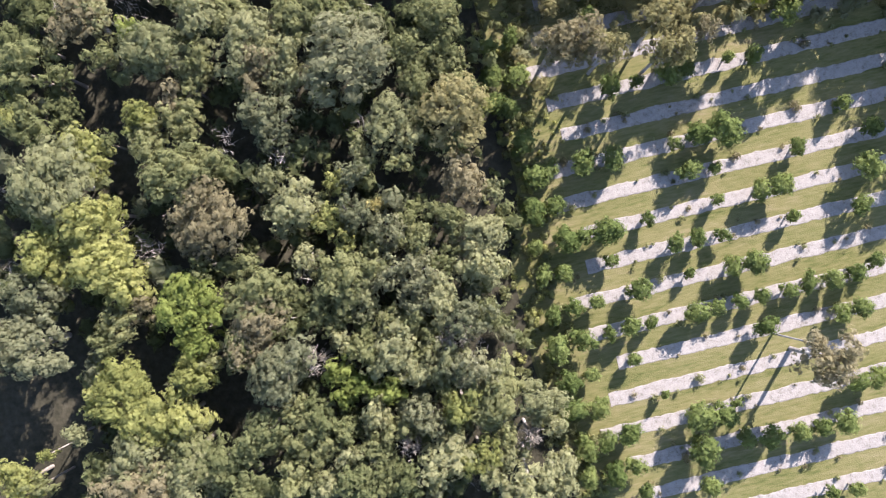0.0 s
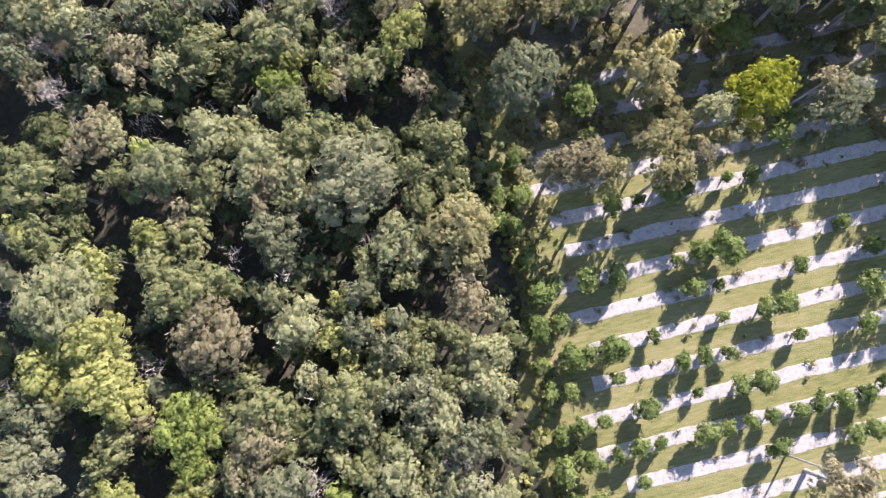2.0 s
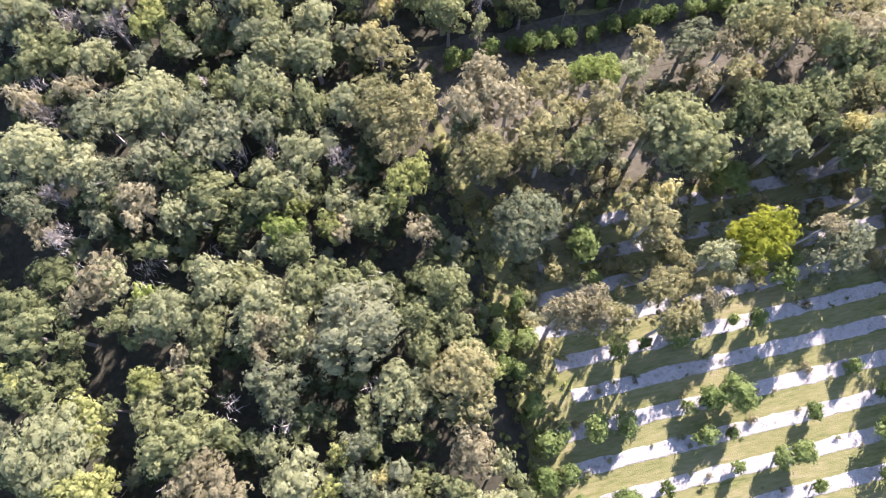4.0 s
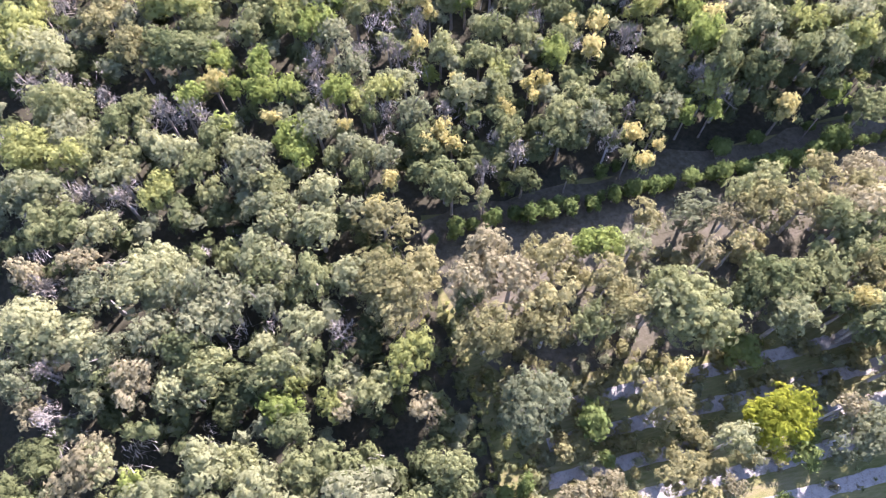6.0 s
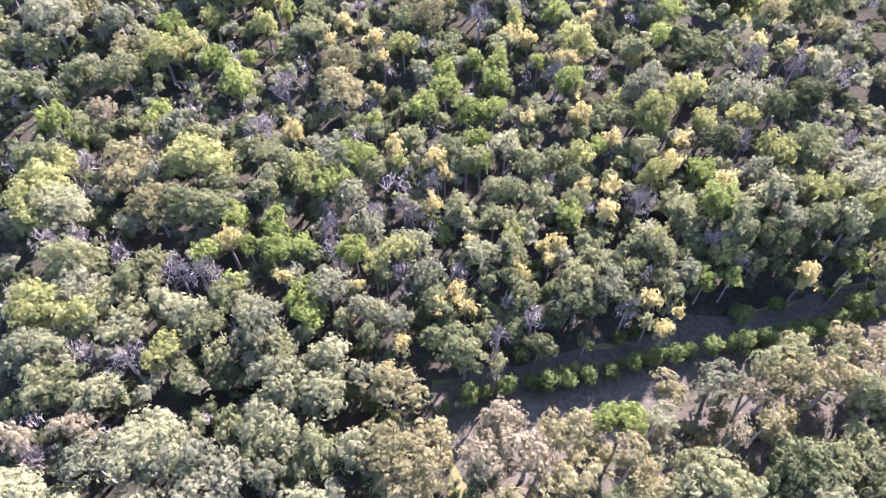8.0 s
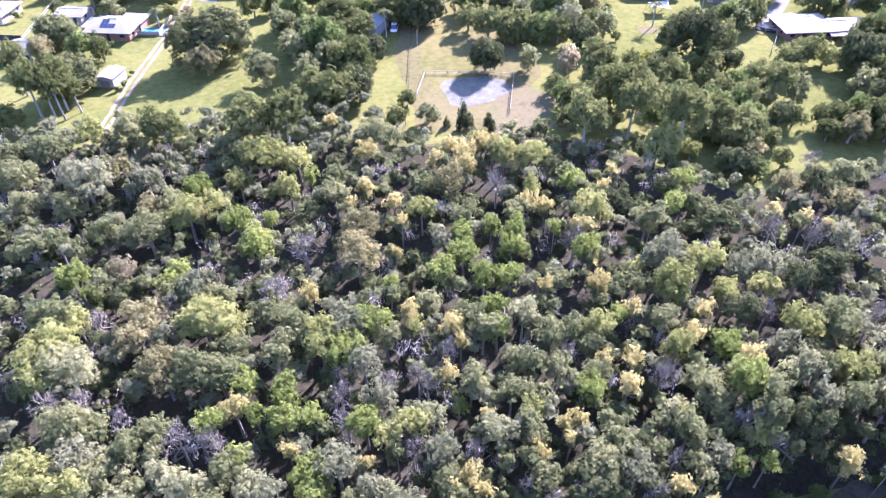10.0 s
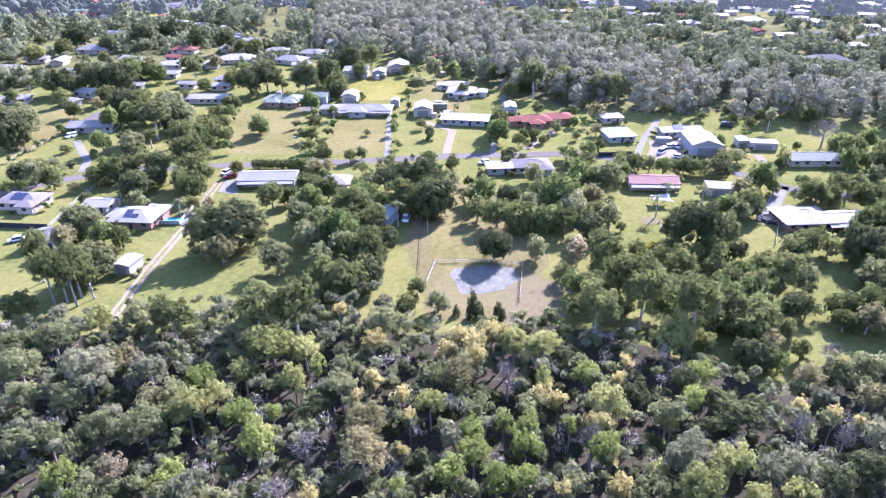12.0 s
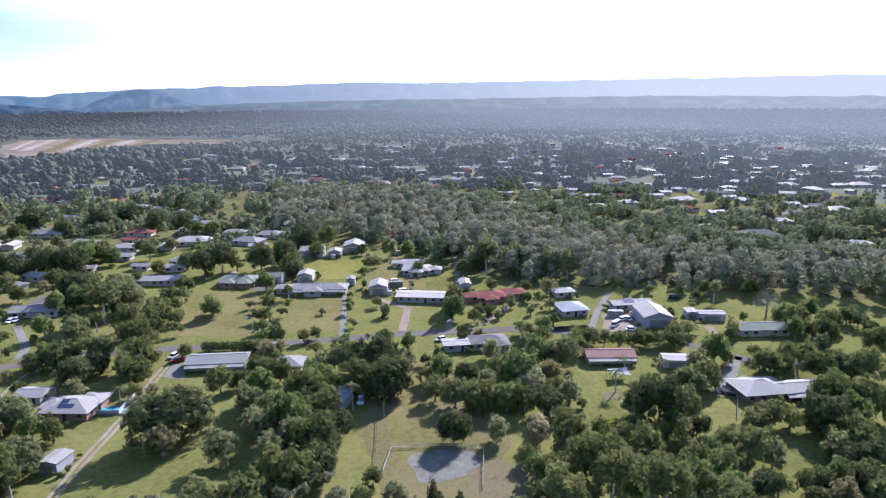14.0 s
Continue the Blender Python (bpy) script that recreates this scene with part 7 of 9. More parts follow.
tree("K", -107.5, -241.4, 6.3, 2.9, "gardens")
tree("K", -111.6, -238.9, 6.2, 2.9, "gardens")
tree("K", -116.0, -237.0, 6.2, 2.9, "gardens")
tree("K", -120.0, -234.6, 6.2, 2.9, "gardens")
tree("K", -125.3, -234.7, 6.2, 2.9, "gardens")
tree("K", -130.0, -233.8, 6.2, 2.9, "gardens")
tree("K", -137.1, -236.9, 6.3, 2.9, "gardens")
tree("m", -143.9, -239.2, 5.9, 2.7, "gardens")
tree("m", -44.1, -223.3, 6.0, 2.8, "gardens")
tree("m", -44.1, -210.6, 7.3, 3.4, "gardens")
tree("K", -55.6, -218.5, 8.0, 3.7, "gardens")
tree("K", -59.9, -208.2, 8.5, 3.9, "gardens")
tree("K", -62.2, -199.0, 8.9, 4.1, "gardens")
tree("K", -66.7, -197.3, 8.1, 3.7, "gardens")
tree("K", -77.1, -222.4, 7.4, 3.4, "gardens")
tree("K", -81.3, -213.7, 8.0, 3.7, "gardens")
tree("K", -79.7, -204.5, 6.8, 3.2, "gardens")
tree("m", -95.2, -256.0, 7.1, 3.3, "gardens")
tree("K", -87.7, -252.8, 6.0, 2.8, "gardens")
tree("m", -102.8, -264.1, 5.3, 2.5, "gardens")
tree("m", -98.7, -277.7, 4.0, 1.9, "gardens")
tree("m", -94.2, -288.9, 4.7, 2.2, "gardens")
tree("K", -103.6, -294.9, 4.8, 2.2, "gardens")
tree("K", -84.5, -276.8, 3.9, 1.9, "gardens")
tree("K", -78.8, -285.2, 4.0, 1.9, "gardens")
tree("m", -119.9, -169.9, 8.0, 3.7, "gardens")
tree("K", -148.1, -176.6, 12.4, 5.6, "gardens")
tree("K", -145.0, -167.5, 11.8, 5.3, "gardens")
tree("K", -155.8, -171.2, 12.2, 5.5, "gardens")
tree("K", -137.5, -156.1, 10.9, 4.9, "gardens")
tree("K", -132.2, -145.9, 11.4, 5.1, "gardens")
tree("K", -129.9, -154.6, 7.4, 3.4, "gardens")
tree("K", -122.7, -145.2, 6.9, 3.2, "gardens")
tree("K", -123.5, -140.1, 9.6, 4.4, "gardens")
tree("K", -123.6, -135.9, 9.3, 4.3, "gardens")
tree("K", -172.5, -194.1, 10.5, 4.8, "gardens")
tree("m", -174.9, -190.2, 11.2, 5.0, "gardens")
tree("m", -170.2, -198.1, 8.1, 3.7, "gardens")
tree("m", -195.1, -206.0, 12.4, 5.5, "gardens")
tree("K", -109.4, -158.5, 8.6, 4.0, "gardens")
tree("m", -105.8, -162.0, 8.8, 4.0, "gardens")
tree("K", -112.9, -155.0, 7.2, 3.3, "gardens")
tree("K", -96.0, -146.4, 7.8, 3.6, "gardens")
tree("m", -107.0, -145.7, 5.6, 2.6, "gardens")
tree("m", -97.2, -154.0, 8.2, 3.8, "gardens")
tree("m", -211.7, -237.3, 7.9, 3.6, "gardens")
tree("K", -198.3, -231.2, 10.6, 4.8, "gardens")
tree("K", -200.4, -244.7, 9.1, 4.1, "gardens")
tree("K", -188.2, -227.7, 6.5, 3.0, "gardens")
tree("m", -212.1, -232.2, 6.7, 3.1, "gardens")
tree("K", -209.6, -223.4, 6.5, 3.0, "gardens")
tree("g", 70.3, -225.3, 8.4, 3.9, "gardens")
tree("K", -90.5, -150.5, 8.6, 3.9, "gardens")
tree("m", -83.6, -152.8, 8.0, 3.7, "gardens")
tree("m", -97.8, -171.0, 7.8, 3.6, "gardens")
tree("m", -113.4, -144.7, 6.2, 2.9, "gardens")
tree("m", -111.1, -138.8, 5.9, 2.8, "gardens")
tree("g", -24.5, -163.0, 5.5, 2.6, "gardens")
tree("m", -20.5, -170.1, 5.1, 2.4, "gardens")
tree("m", -17.1, -162.7, 5.4, 2.5, "gardens")
tree("K", 134.1, -505.9, 11.9, 5.3, "gardens")
tree("K", 92.2, -423.5, 13.0, 5.8, "gardens")
tree("K", 98.5, -415.2, 14.2, 6.2, "gardens")
tree("m", 126.4, -426.7, 9.8, 4.4, "gardens")
tree("m", 70.6, -447.1, 7.5, 3.4, "gardens")
tree("m", 58.3, -387.4, 7.8, 3.6, "gardens")
tree("K", 45.4, -392.7, 9.4, 4.3, "gardens")
tree("m", 41.8, -424.5, 7.2, 3.3, "gardens")
tree("m", 65.2, -367.8, 7.3, 3.4, "gardens")
tree("m", 19.9, -383.0, 7.9, 3.6, "gardens")
tree("m", 9.4, -412.2, 8.6, 3.9, "gardens")
tree("K", -2.8, -405.3, 10.0, 4.5, "gardens")
tree("m", 5.3, -342.0, 9.5, 4.3, "gardens")
tree("m", 16.0, -357.3, 6.0, 2.8, "gardens")
tree("m", 27.6, -417.1, 8.6, 3.9, "gardens")
tree("K", -7.9, -364.1, 10.3, 4.7, "gardens")
tree("m", -20.8, -400.5, 10.0, 4.5, "gardens")
tree("K", -15.6, -418.4, 15.4, 6.7, "gardens")
tree("m", -29.1, -431.0, 12.6, 5.6, "gardens")
tree("m", -45.5, -401.1, 7.1, 3.3, "gardens")
tree("g", -47.8, -371.0, 8.0, 3.7, "gardens")
tree("K", -59.7, -390.1, 10.0, 4.5, "gardens")
tree("K", -68.6, -387.7, 10.0, 4.5, "gardens")
tree("m", -68.0, -353.9, 7.7, 3.5, "gardens")
tree("m", 120.9, -370.2, 8.3, 3.8, "gardens")
tree("m", 109.5, -349.4, 7.8, 3.6, "gardens")
tree("K", 80.2, -349.9, 13.0, 5.8, "gardens")
tree("g", 69.1, -330.3, 12.2, 5.5, "gardens")
tree("m", 72.0, -305.8, 9.0, 4.1, "gardens")
tree("K", 66.6, -299.5, 7.8, 3.6, "gardens")
tree("g", 58.9, -323.4, 14.4, 6.3, "gardens")
tree("g", 53.0, -291.2, 10.7, 4.8, "gardens")
tree("m", 49.0, -301.6, 7.9, 3.7, "gardens")
tree("m", 46.7, -313.2, 9.4, 4.3, "gardens")
tree("K", 45.2, -332.5, 7.7, 3.6, "gardens")
tree("m", 38.7, -300.6, 6.9, 3.2, "gardens")
tree("m", 43.5, -354.6, 5.9, 2.7, "gardens")
tree("m", 85.7, -292.0, 3.6, 1.7, "gardens")
tree("K", 62.3, -253.0, 8.1, 3.7, "gardens")
tree("K", 61.1, -268.1, 7.8, 3.6, "gardens")
tree("K", 55.6, -255.8, 8.2, 3.8, "gardens")
tree("K", 58.4, -237.3, 6.0, 2.8, "gardens")
tree("K", 45.7, -252.1, 9.1, 4.1, "gardens")
tree("m", 46.8, -249.0, 8.1, 3.7, "gardens")
tree("m", 40.9, -233.8, 5.2, 2.4, "gardens")
tree("K", 36.0, -232.6, 5.2, 2.4, "gardens")
tree("m", -89.0, -345.4, 8.9, 4.1, "gardens")
tree("K", -101.0, -356.5, 10.7, 4.9, "gardens")
tree("K", -92.3, -381.3, 9.9, 4.5, "gardens")
tree("m", -92.9, -410.2, 10.7, 4.8, "gardens")
tree("m", -95.0, -318.1, 5.8, 2.7, "gardens")
tree("m", -108.7, -310.9, 5.1, 2.4, "gardens")
tree("m", -117.4, -319.5, 4.7, 2.2, "gardens")
tree("K", -110.1, -334.4, 6.2, 2.9, "gardens")
tree("m", -150.6, -305.8, 4.6, 2.2, "gardens")
tree("m", -160.9, -293.7, 4.5, 2.1, "gardens")
tree("m", -174.0, -279.3, 5.4, 2.5, "gardens")
tree("K", -127.8, -232.8, 6.2, 2.9, "gardens")
tree("K", -122.7, -235.3, 6.2, 2.9, "gardens")
tree("K", -133.3, -232.8, 5.3, 2.5, "gardens")
tree("m", -91.3, -246.5, 7.3, 3.4, "gardens")
tree("K", -84.6, -245.3, 5.3, 2.5, "gardens")
tree("K", -98.5, -233.6, 7.0, 3.2, "gardens")

# roads, drives and yards
ribbon("road", [(106.7, -259.4), (93.8, -268.3), (78.8, -274.3), (65.7, -275.9), (39.9, -274.6), (-4.9, -269.8), (-44.9, -269.1), (-68.1, -266), (-93.7, -263.1), (-109.3, -251.9)], 5.5, 0.06, ASPHALT, 0.2, 0.05)
ribbon("road", [(-141.2, -233.5), (-145.2, -226.2), (-151.2, -216.3), (-175.8, -203.4)], 5, 0.06, ASPHALT, 0.2, 0.05)
for off in (-0.85, 0.85):                             # two worn wheel tracks across the lawn
    ribbon("driveway", [(50.7 + off, -173.3), (47.2 + off, -196.5), (41.7 + off, -223), (36.4 + off, -258.1)], 0.75, 0.06, DIRT, 0.5, 0.05)
ribbon("driveway", [(99, -315), (87.6, -289.1), (86.1, -276.8)], 2.8, 0.06, CONCRETE, 0.3, 0.05)
ribbon("driveway", [(-95.2, -385.1), (-83.9, -335.6), (-71.9, -301.6), (-62.7, -269)], 2.2, 0.06, CONCRETE, 0.1, 0.05)
ribbon("driveway", [(-29.1, -325.3), (-26.4, -302.4), (-22.5, -271.4)], 2.0, 0.06, CONCRETE, 0.3, 0.05)
ribbon("driveway", [(-143.6, -298.7), (-126.6, -275.6), (-113.6, -254.2)], 2.4, 0.06, CONCRETE, 0.2, 0.05)
ribbon("driveway", [(-159.3, -248.7), (-155.1, -234.3), (-151.3, -225)], 3.0, 0.06, DIRT, 0.5, 0.05)
ribbon("driveway", [(-150, -219), (-142.4, -210.6), (-134.9, -202)], 4.0, 0.06, CONCRETE, 0.3, 0.05)
ribbon("driveway", [(-40.9, -318.6), (-52.6, -299.7), (-45.4, -272.3)], 3.0, 0.06, DIRT, 0.5, 0.05)
ribbon("driveway", [(-76.1, -271.1), (-90, -286.4), (-103.1, -304)], 2.4, 0.06, DIRT, 0.6, 0.05)
sheet("gravel_pad", wavy([(-30.0, -178.8), (-32.5, -183.0), (-41.9, -182.2), (-47.4, -180.2), (-46.8, -174.6), (-42.0, -169.2), (-36.0, -168.6), (-30.6, -170.2)], 2, 0.8, 5), 0.1, PAD)
sheet("work_yard", wavy([(-126.9, -271.9), (-140.3, -271.5), (-137.1, -257.5), (-131.1, -244.7), (-117.4, -250.4)], 2, 0.4, 6), 0.1, DIRT)
sheet("paved_yard", wavy([(105.7, -342.6), (103.2, -358.6), (89.6, -353.9), (88.6, -335.6)], 2, 0.2, 23), 0.1, ASPHALT)
sheet("paved_yard", wavy([(12.1, -343.5), (3, -368.5), (-5.3, -366.8), (3.1, -338)], 2, 0.2, 7), 0.1, ASPHALT)
sheet("house_court", wavy([(35.8, -248.7), (34.3, -259.8), (29.3, -256.7), (29.1, -245)], 2, 0.1, 8), 0.1, CONCRETE)
sheet("patio", wavy([(-132.4, -202.5), (-143.5, -204.9), (-135.1, -192.4), (-126.9, -193.9)], 2, 0.1, 9), 0.1, CONCRETE)
sheet("dry_lawn", wavy([(37.4, -288), (39.1, -349.7), (10.7, -339.5), (8, -328.1), (11.8, -281.2)], 3, 0.8, 10), 0.08, DRY_LAWN)
sheet("dry_lawn", wavy([(2.2, -281.3), (-6.7, -325.2), (-28.7, -321), (-22.2, -276.7)], 3, 0.8, 11), 0.08, DRY_LAWN)
sheet("dry_lawn", wavy([(2.9, -404.7), (-12.1, -399.1), (-45.2, -395.1), (-40.3, -354.5), (-15.7, -354.1)], 3, 0.8, 12), 0.08, LAWN_LIT)
sheet("dry_lawn", wavy([(-47.6, -394.6), (-66.1, -390.9), (-73.4, -359), (-64.9, -324.8), (-42.3, -329.2)], 3, 0.8, 13), 0.08, DRY_LAWN)
sheet("dry_lawn", wavy([(126.3, -311.7), (126.2, -348.3), (124.6, -381.6), (108, -368.1), (109.5, -324.6), (116, -294.5)], 3, 0.8, 14), 0.08, DRY_LAWN)
sheet("dry_lawn", wavy([(-43.5, -238.9), (-46.9, -219.2), (-39, -183.3), (-28.7, -176.1), (-26.8, -192), (-34.1, -217.2)], 3, 1.0, 15), 0.09, DRY_LAWN)
sheet("bare_bank", wavy([(-47, -178.7), (-58.1, -170.8), (-53, -155.8), (-38.4, -151.4), (-39.4, -165.9)], 3, 1.0, 16), 0.09, DRY_BROWN)
sheet("cleared_ground", wavy([(482.3, -1410.2), (523, -1619), (440.2, -1668.6), (254.6, -1582.5), (-16.5, -1430.6), (-15.7, -1362.4), (90.9, -1351.5), (224.6, -1397), (309.9, -1274.3), (337.7, -1192.8), (348.6, -1127.6), (393, -1151)], 40, 8, 17), 0.4, CLAY)
ribbon("brush_row", [(413.5, -1308.3), (458.5, -1634.7)], 16, 0.45, CLAY_PALE, 6, 0.3, 20)
ribbon("brush_row", [(363.2, -1267.8), (410.5, -1617.9)], 20, 0.45, DRY_BROWN, 6, 0.3, 20)
ribbon("brush_row", [(345.3, -1311), (368.8, -1603.2)], 18, 0.45, CLAY_PALE, 6, 0.3, 20)
ribbon("brush_row", [(313.8, -1326.6), (327.4, -1588.6)], 22, 0.45, DRY_BROWN, 6, 0.3, 20)
ribbon("brush_row", [(289.3, -1359.7), (286.3, -1574.1)], 20, 0.45, CLAY_PALE, 6, 0.3, 20)
ribbon("brush_row", [(255.1, -1377.1), (242.2, -1539.5)], 18, 0.45, DRY_BROWN, 6, 0.3, 20)
ribbon("brush_row", [(441.9, -1342.9), (487.6, -1606.7)], 10, 0.45, CLAY_PALE, 6, 0.3, 20)
ribbon("brush_row", [(238.7, -1483.9), (21.4, -1426)], 14, 0.45, DRY_BROWN, 6, 0.3, 20)
# fences
fence([(-18, -157.3), (-23.2, -186.2), (-32.6, -241)], 0.8, DARK, 6, 1)
fence([(-27.4, -186.8), (-41.9, -184.0), (-49.9, -181.0)], 1.1, WOOD, 3, 2)
fence([(-49.9, -181.2), (-44.3, -163.5)], 1.1, WOOD, 2.5, 2)
fence([(-23.7, -176.5), (-27.4, -186.6)], 1.0, WALL["white"], 3, 2)
fence([(96.4, -231.9), (81.8, -228)], 1.6, DARK, 2.5, 6)
fence([(81.8, -228), (78.9, -254.2), (76.2, -267.7)], 1.2, WALL["white"], 2.5, 2)
fence([(49.9, -225.3), (43.8, -224.2), (41.5, -237.8)], 1.3, WALL["white"], 2.2, 5)
fence([(-102.6, -264.1), (-100.7, -257.9), (-113.2, -256.8)], 1.7, DARK, 2.4, 6)
fence([(-56.6, -321.8), (-81.7, -394.5)], 1.2, WOOD, 4, 2)
fence([(-37.8, -330), (-51.4, -407.4)], 1.2, WOOD, 4, 2)
fence([(116, -294.5), (108.2, -320.5), (105, -335.7)], 1.2, WOOD, 3.5, 2)
fence([(-138.2, -172.7), (-141.6, -170.4)], 1.6, WALL["white"], 2, 5)
fence([(-128.6, -193.6), (-134.3, -192.5)], 1.0, WALL["white"], 1.5, 2)
# cars
car(103.4, -321.1, 80, "white", "car")
car(101.5, -322.3, 80, "white", "car")
car(34.8, -265.5, 60, "silver", "car")
car(33.0, -261.2, 10, "red", "car")
car(-23.2, -215.1, 75, "white", "van")
car(-57.1, -258.7, 20, "silver", "car")
car(-130.8, -262.7, 15, "white", "car")
car(-125.1, -257.2, 40, "white", "van")
car(-129.0, -251.3, 165, "white", "car")
car(-133.3, -262.3, 100, "silver", "car")
car(-166.7, -283.4, 150, "dark", "van")
car(87.9, -221.1, 20, "white", "car")
car(-140.9, -195.4, 10, "white", "car")
car(-54.1, -322.3, 0, "white", "van")
car(-53.9, -339.5, 170, "white", "van")
# courtyard deck with its rail and spa beside the large white-roofed house
def courtyard(x, y, ang, w, d):
    root = tagged(new("courtyard_deck"), "small timber deck inside a white post and rail fence", "deck")
    root.matrix_basis = pose(x, y, 0.1, 0, 0, ang)
    for k in range(int(d / 0.4)):
        part("board", block(0, 0.4 * k, 0, w, 0.4 * k + 0.36, 0.25), DARK, root)
    for x0, y0, x1, y1 in ((0, 0, w, 0), (0, d, w, d), (0, 0, 0, d), (w, 0, w, d)):
        part("rail", block(min(x0, x1) - 0.08, min(y0, y1) - 0.08, 1.15, max(x0, x1) + 0.08, max(y0, y1) + 0.08, 1.35), WALL["white"], root)
        for q in (0.0, 0.5):
            px, py = x0 + (x1 - x0) * q, y0 + (y1 - y0) * q
            part("post", block(px - 0.1, py - 0.1, 0, px + 0.1, py + 0.1, 1.4), WALL["white"], root)


def spa(x, y, r):
    root = tagged(new("spa_tub"), "round pale spa tub standing on a timber deck", "spa")
    root.matrix_basis = pose(x, y, 0.36)
    V, F = [], []
    tube(V, F, [(r * math.cos(0.2618 * k), r * math.sin(0.2618 * k), 0.7) for k in range(25)], [0.2] * 25, 6)
    child("rim", mesh_of("rim", V, F, WALL["white"], True), root)
    bm = bmesh.new()
    bmesh.ops.create_cone(bm, cap_ends=True, segments=24, radius1=r, radius2=r, depth=0.6, matrix=Matrix.Translation((0, 0, 0.32)))
    part("shell", bm, WALL["cream"], root)


courtyard(-130.0, -191.5, 230, 6.5, 6.0)
spa(-129.6, -195.8, 1.5)
fence([(-130.1, -191.0), (-121.6, -179.8)], 1.2, WALL["white"], 2.4, 3)
for k in range(7):                                    # clipped golden hedge on the lawn
    hx, hy = -81.7 - 1.15 * k, -180.1 - 1.02 * k
    hedge = tree("s", hx, hy, 1.5, 1.0, "beds")
    tagged(hedge, "clipped golden-green hedge shrub on the lawn", "hedge shrub", "garden shrubs")
    for part_ in hedge.children:
        part_.data = part_.data.copy()
        part_.data.materials[0] = LEAF["z"]
sheet("garden_bed", wavy([(-92.0, -199.0), (-96.5, -198.6), (-98.8, -201.6), (-96.0, -204.0), (-92.2, -203.0)], 1, 0.3, 21), 0.1, DRY_BROWN)
# tanks and containers beside the sheds
def water_tank(x, y, r, h):
    root = tagged(new("water_tank"), "pale round rainwater tank beside a shed", "water tank", "rainwater tanks")
    root.matrix_basis = pose(x, y, 0.05)
    bm = bmesh.new()
    bmesh.ops.create_cone(bm, cap_ends=True, segments=20, radius1=r, radius2=r, depth=h, matrix=Matrix.Translation((0, 0, h / 2)))
    part("body", bm, WALL["cream"], root)
    bm = bmesh.new()
    bmesh.ops.create_cone(bm, cap_ends=True, segments=20, radius1=r + 0.05, radius2=0.25, depth=0.35, matrix=Matrix.Translation((0, 0, h + 0.17)))
    part("lid", bm, ROOF["cream"], root)


def container(x, y, ang, paint):
    root = tagged(new("storage_container"), paint + " ribbed metal storage container in a yard", "container")
    root.matrix_basis = pose(x, y, 0.05, 0, 0, ang)
    part("body", block(-3.0, -1.2, 0.12, 3.0, 1.2, 2.5), ROOF[paint], root)
    ribs = bmesh.new()
    for k in range(15):
        for sy in (-1.25, 1.2):
            box(ribs, -2.9 + 0.41 * k, sy, 0.2, -2.75 + 0.41 * k, sy + 0.05, 2.42)
    part("ribs", ribs, ROOF[paint], root)
    for sx in (-2.9, 2.7):
        for sy in (-1.1, 0.9):
            part("foot", block(sx, sy, 0, sx + 0.2, sy + 0.2, 0.12), DARK, root)


for tx, ty, tr_ in ((-29.5, -397.5, 1.5), (-33.0, -398.5, 1.5), (-48.2, -320.5, 1.3), (-48.6, -324.5, 1.1), (-137.5, -266.0, 1.3), (21.0, -372.0, 1.4), (66.0, -243.0, 1.2)):
    water_tank(tx, ty, tr_, tr_ * 1.5)
container(-53.5, -333.5, 168, "green")
container(-131.0, -268.0, 165, "white")
container(-64.5, -397.0, 160, "cream")
# garden things
palm(-20.3, -210.8, 8)
palm(-13.4, -237.0, 6)
palm(-116.1, -209.9, 6)
palm(-97.6, -203.4, 7)
palm(44.4, -229.6, 6)
palm(66.0, -248.5, 5)
palm(-96.2, -294.5, 4)
palm(-10.9, -232.7, 5)
palm(-107.4, -216.2, 5)
pool(46.0, -227.0, 165, 6.5, 3.5)
shade_sail(-103.3, -212.3, 167)
trampoline(-97.3, -194.6)
pole(-28.1, -203.9, 4.4, False)
pole(9.2, -280.7, 7, True)
pole(2.9, -313.6, 6, False, 0.35)
pole(1.8, -315.0, 6, False, 0.35)
tree("c", -32.3, -159.0, 7.5, 2.3, "gardens")
tree("c", -37.2, -155.8, 6.5, 1.9, "gardens")
tree("c", -28.4, -160.7, 3.5, 1.0, "gardens")
tree("c", -177.8, -302.8, 5, 2, "gardens")
tree("c", -79.3, -282.4, 4, 1.3, "gardens")
tree("c", -82.2, -280.4, 4.2, 1.3, "gardens")
tree("c", -87.7, -280.8, 3.6, 1.2, "gardens")
tree("c", -41.3, -288.2, 4, 1.6, "gardens")
tree("G", 65.9, -183.0, 15, 3.5, "gardens")
tree("G", 62.9, -182.9, 14.5, 3.3, "gardens")
tree("G", 60.1, -180.6, 14, 3.1, "gardens")
tree("G", 60.4, -185.1, 14.5, 3.3, "gardens")
tree("G", 71.9, -194.5, 14, 3.0, "gardens")
tree("G", 57.0, -183.4, 11, 2.6, "gardens")
# hedge of clipped dark shrubs before the long house
tree("K", 24.5, -268.7, 3.6, 2.0, "gardens")
tree("K", 22.6, -268.4, 3.6, 2.0, "gardens")
tree("K", 20.8, -268.0, 3.6, 2.0, "gardens")
tree("K", 19.0, -267.7, 3.6, 2.0, "gardens")
tree("K", 17.2, -267.4, 3.6, 2.0, "gardens")
tree("K", 15.4, -267.0, 3.6, 2.0, "gardens")
tree("K", 13.6, -266.7, 3.6, 2.0, "gardens")
tree("K", 11.8, -266.3, 3.6, 2.0, "gardens")
tree("K", 10.0, -266.0, 3.6, 2.0, "gardens")
tree("K", 8.2, -265.7, 3.6, 2.0, "gardens")
tree("K", 6.4, -265.3, 3.6, 2.0, "gardens")
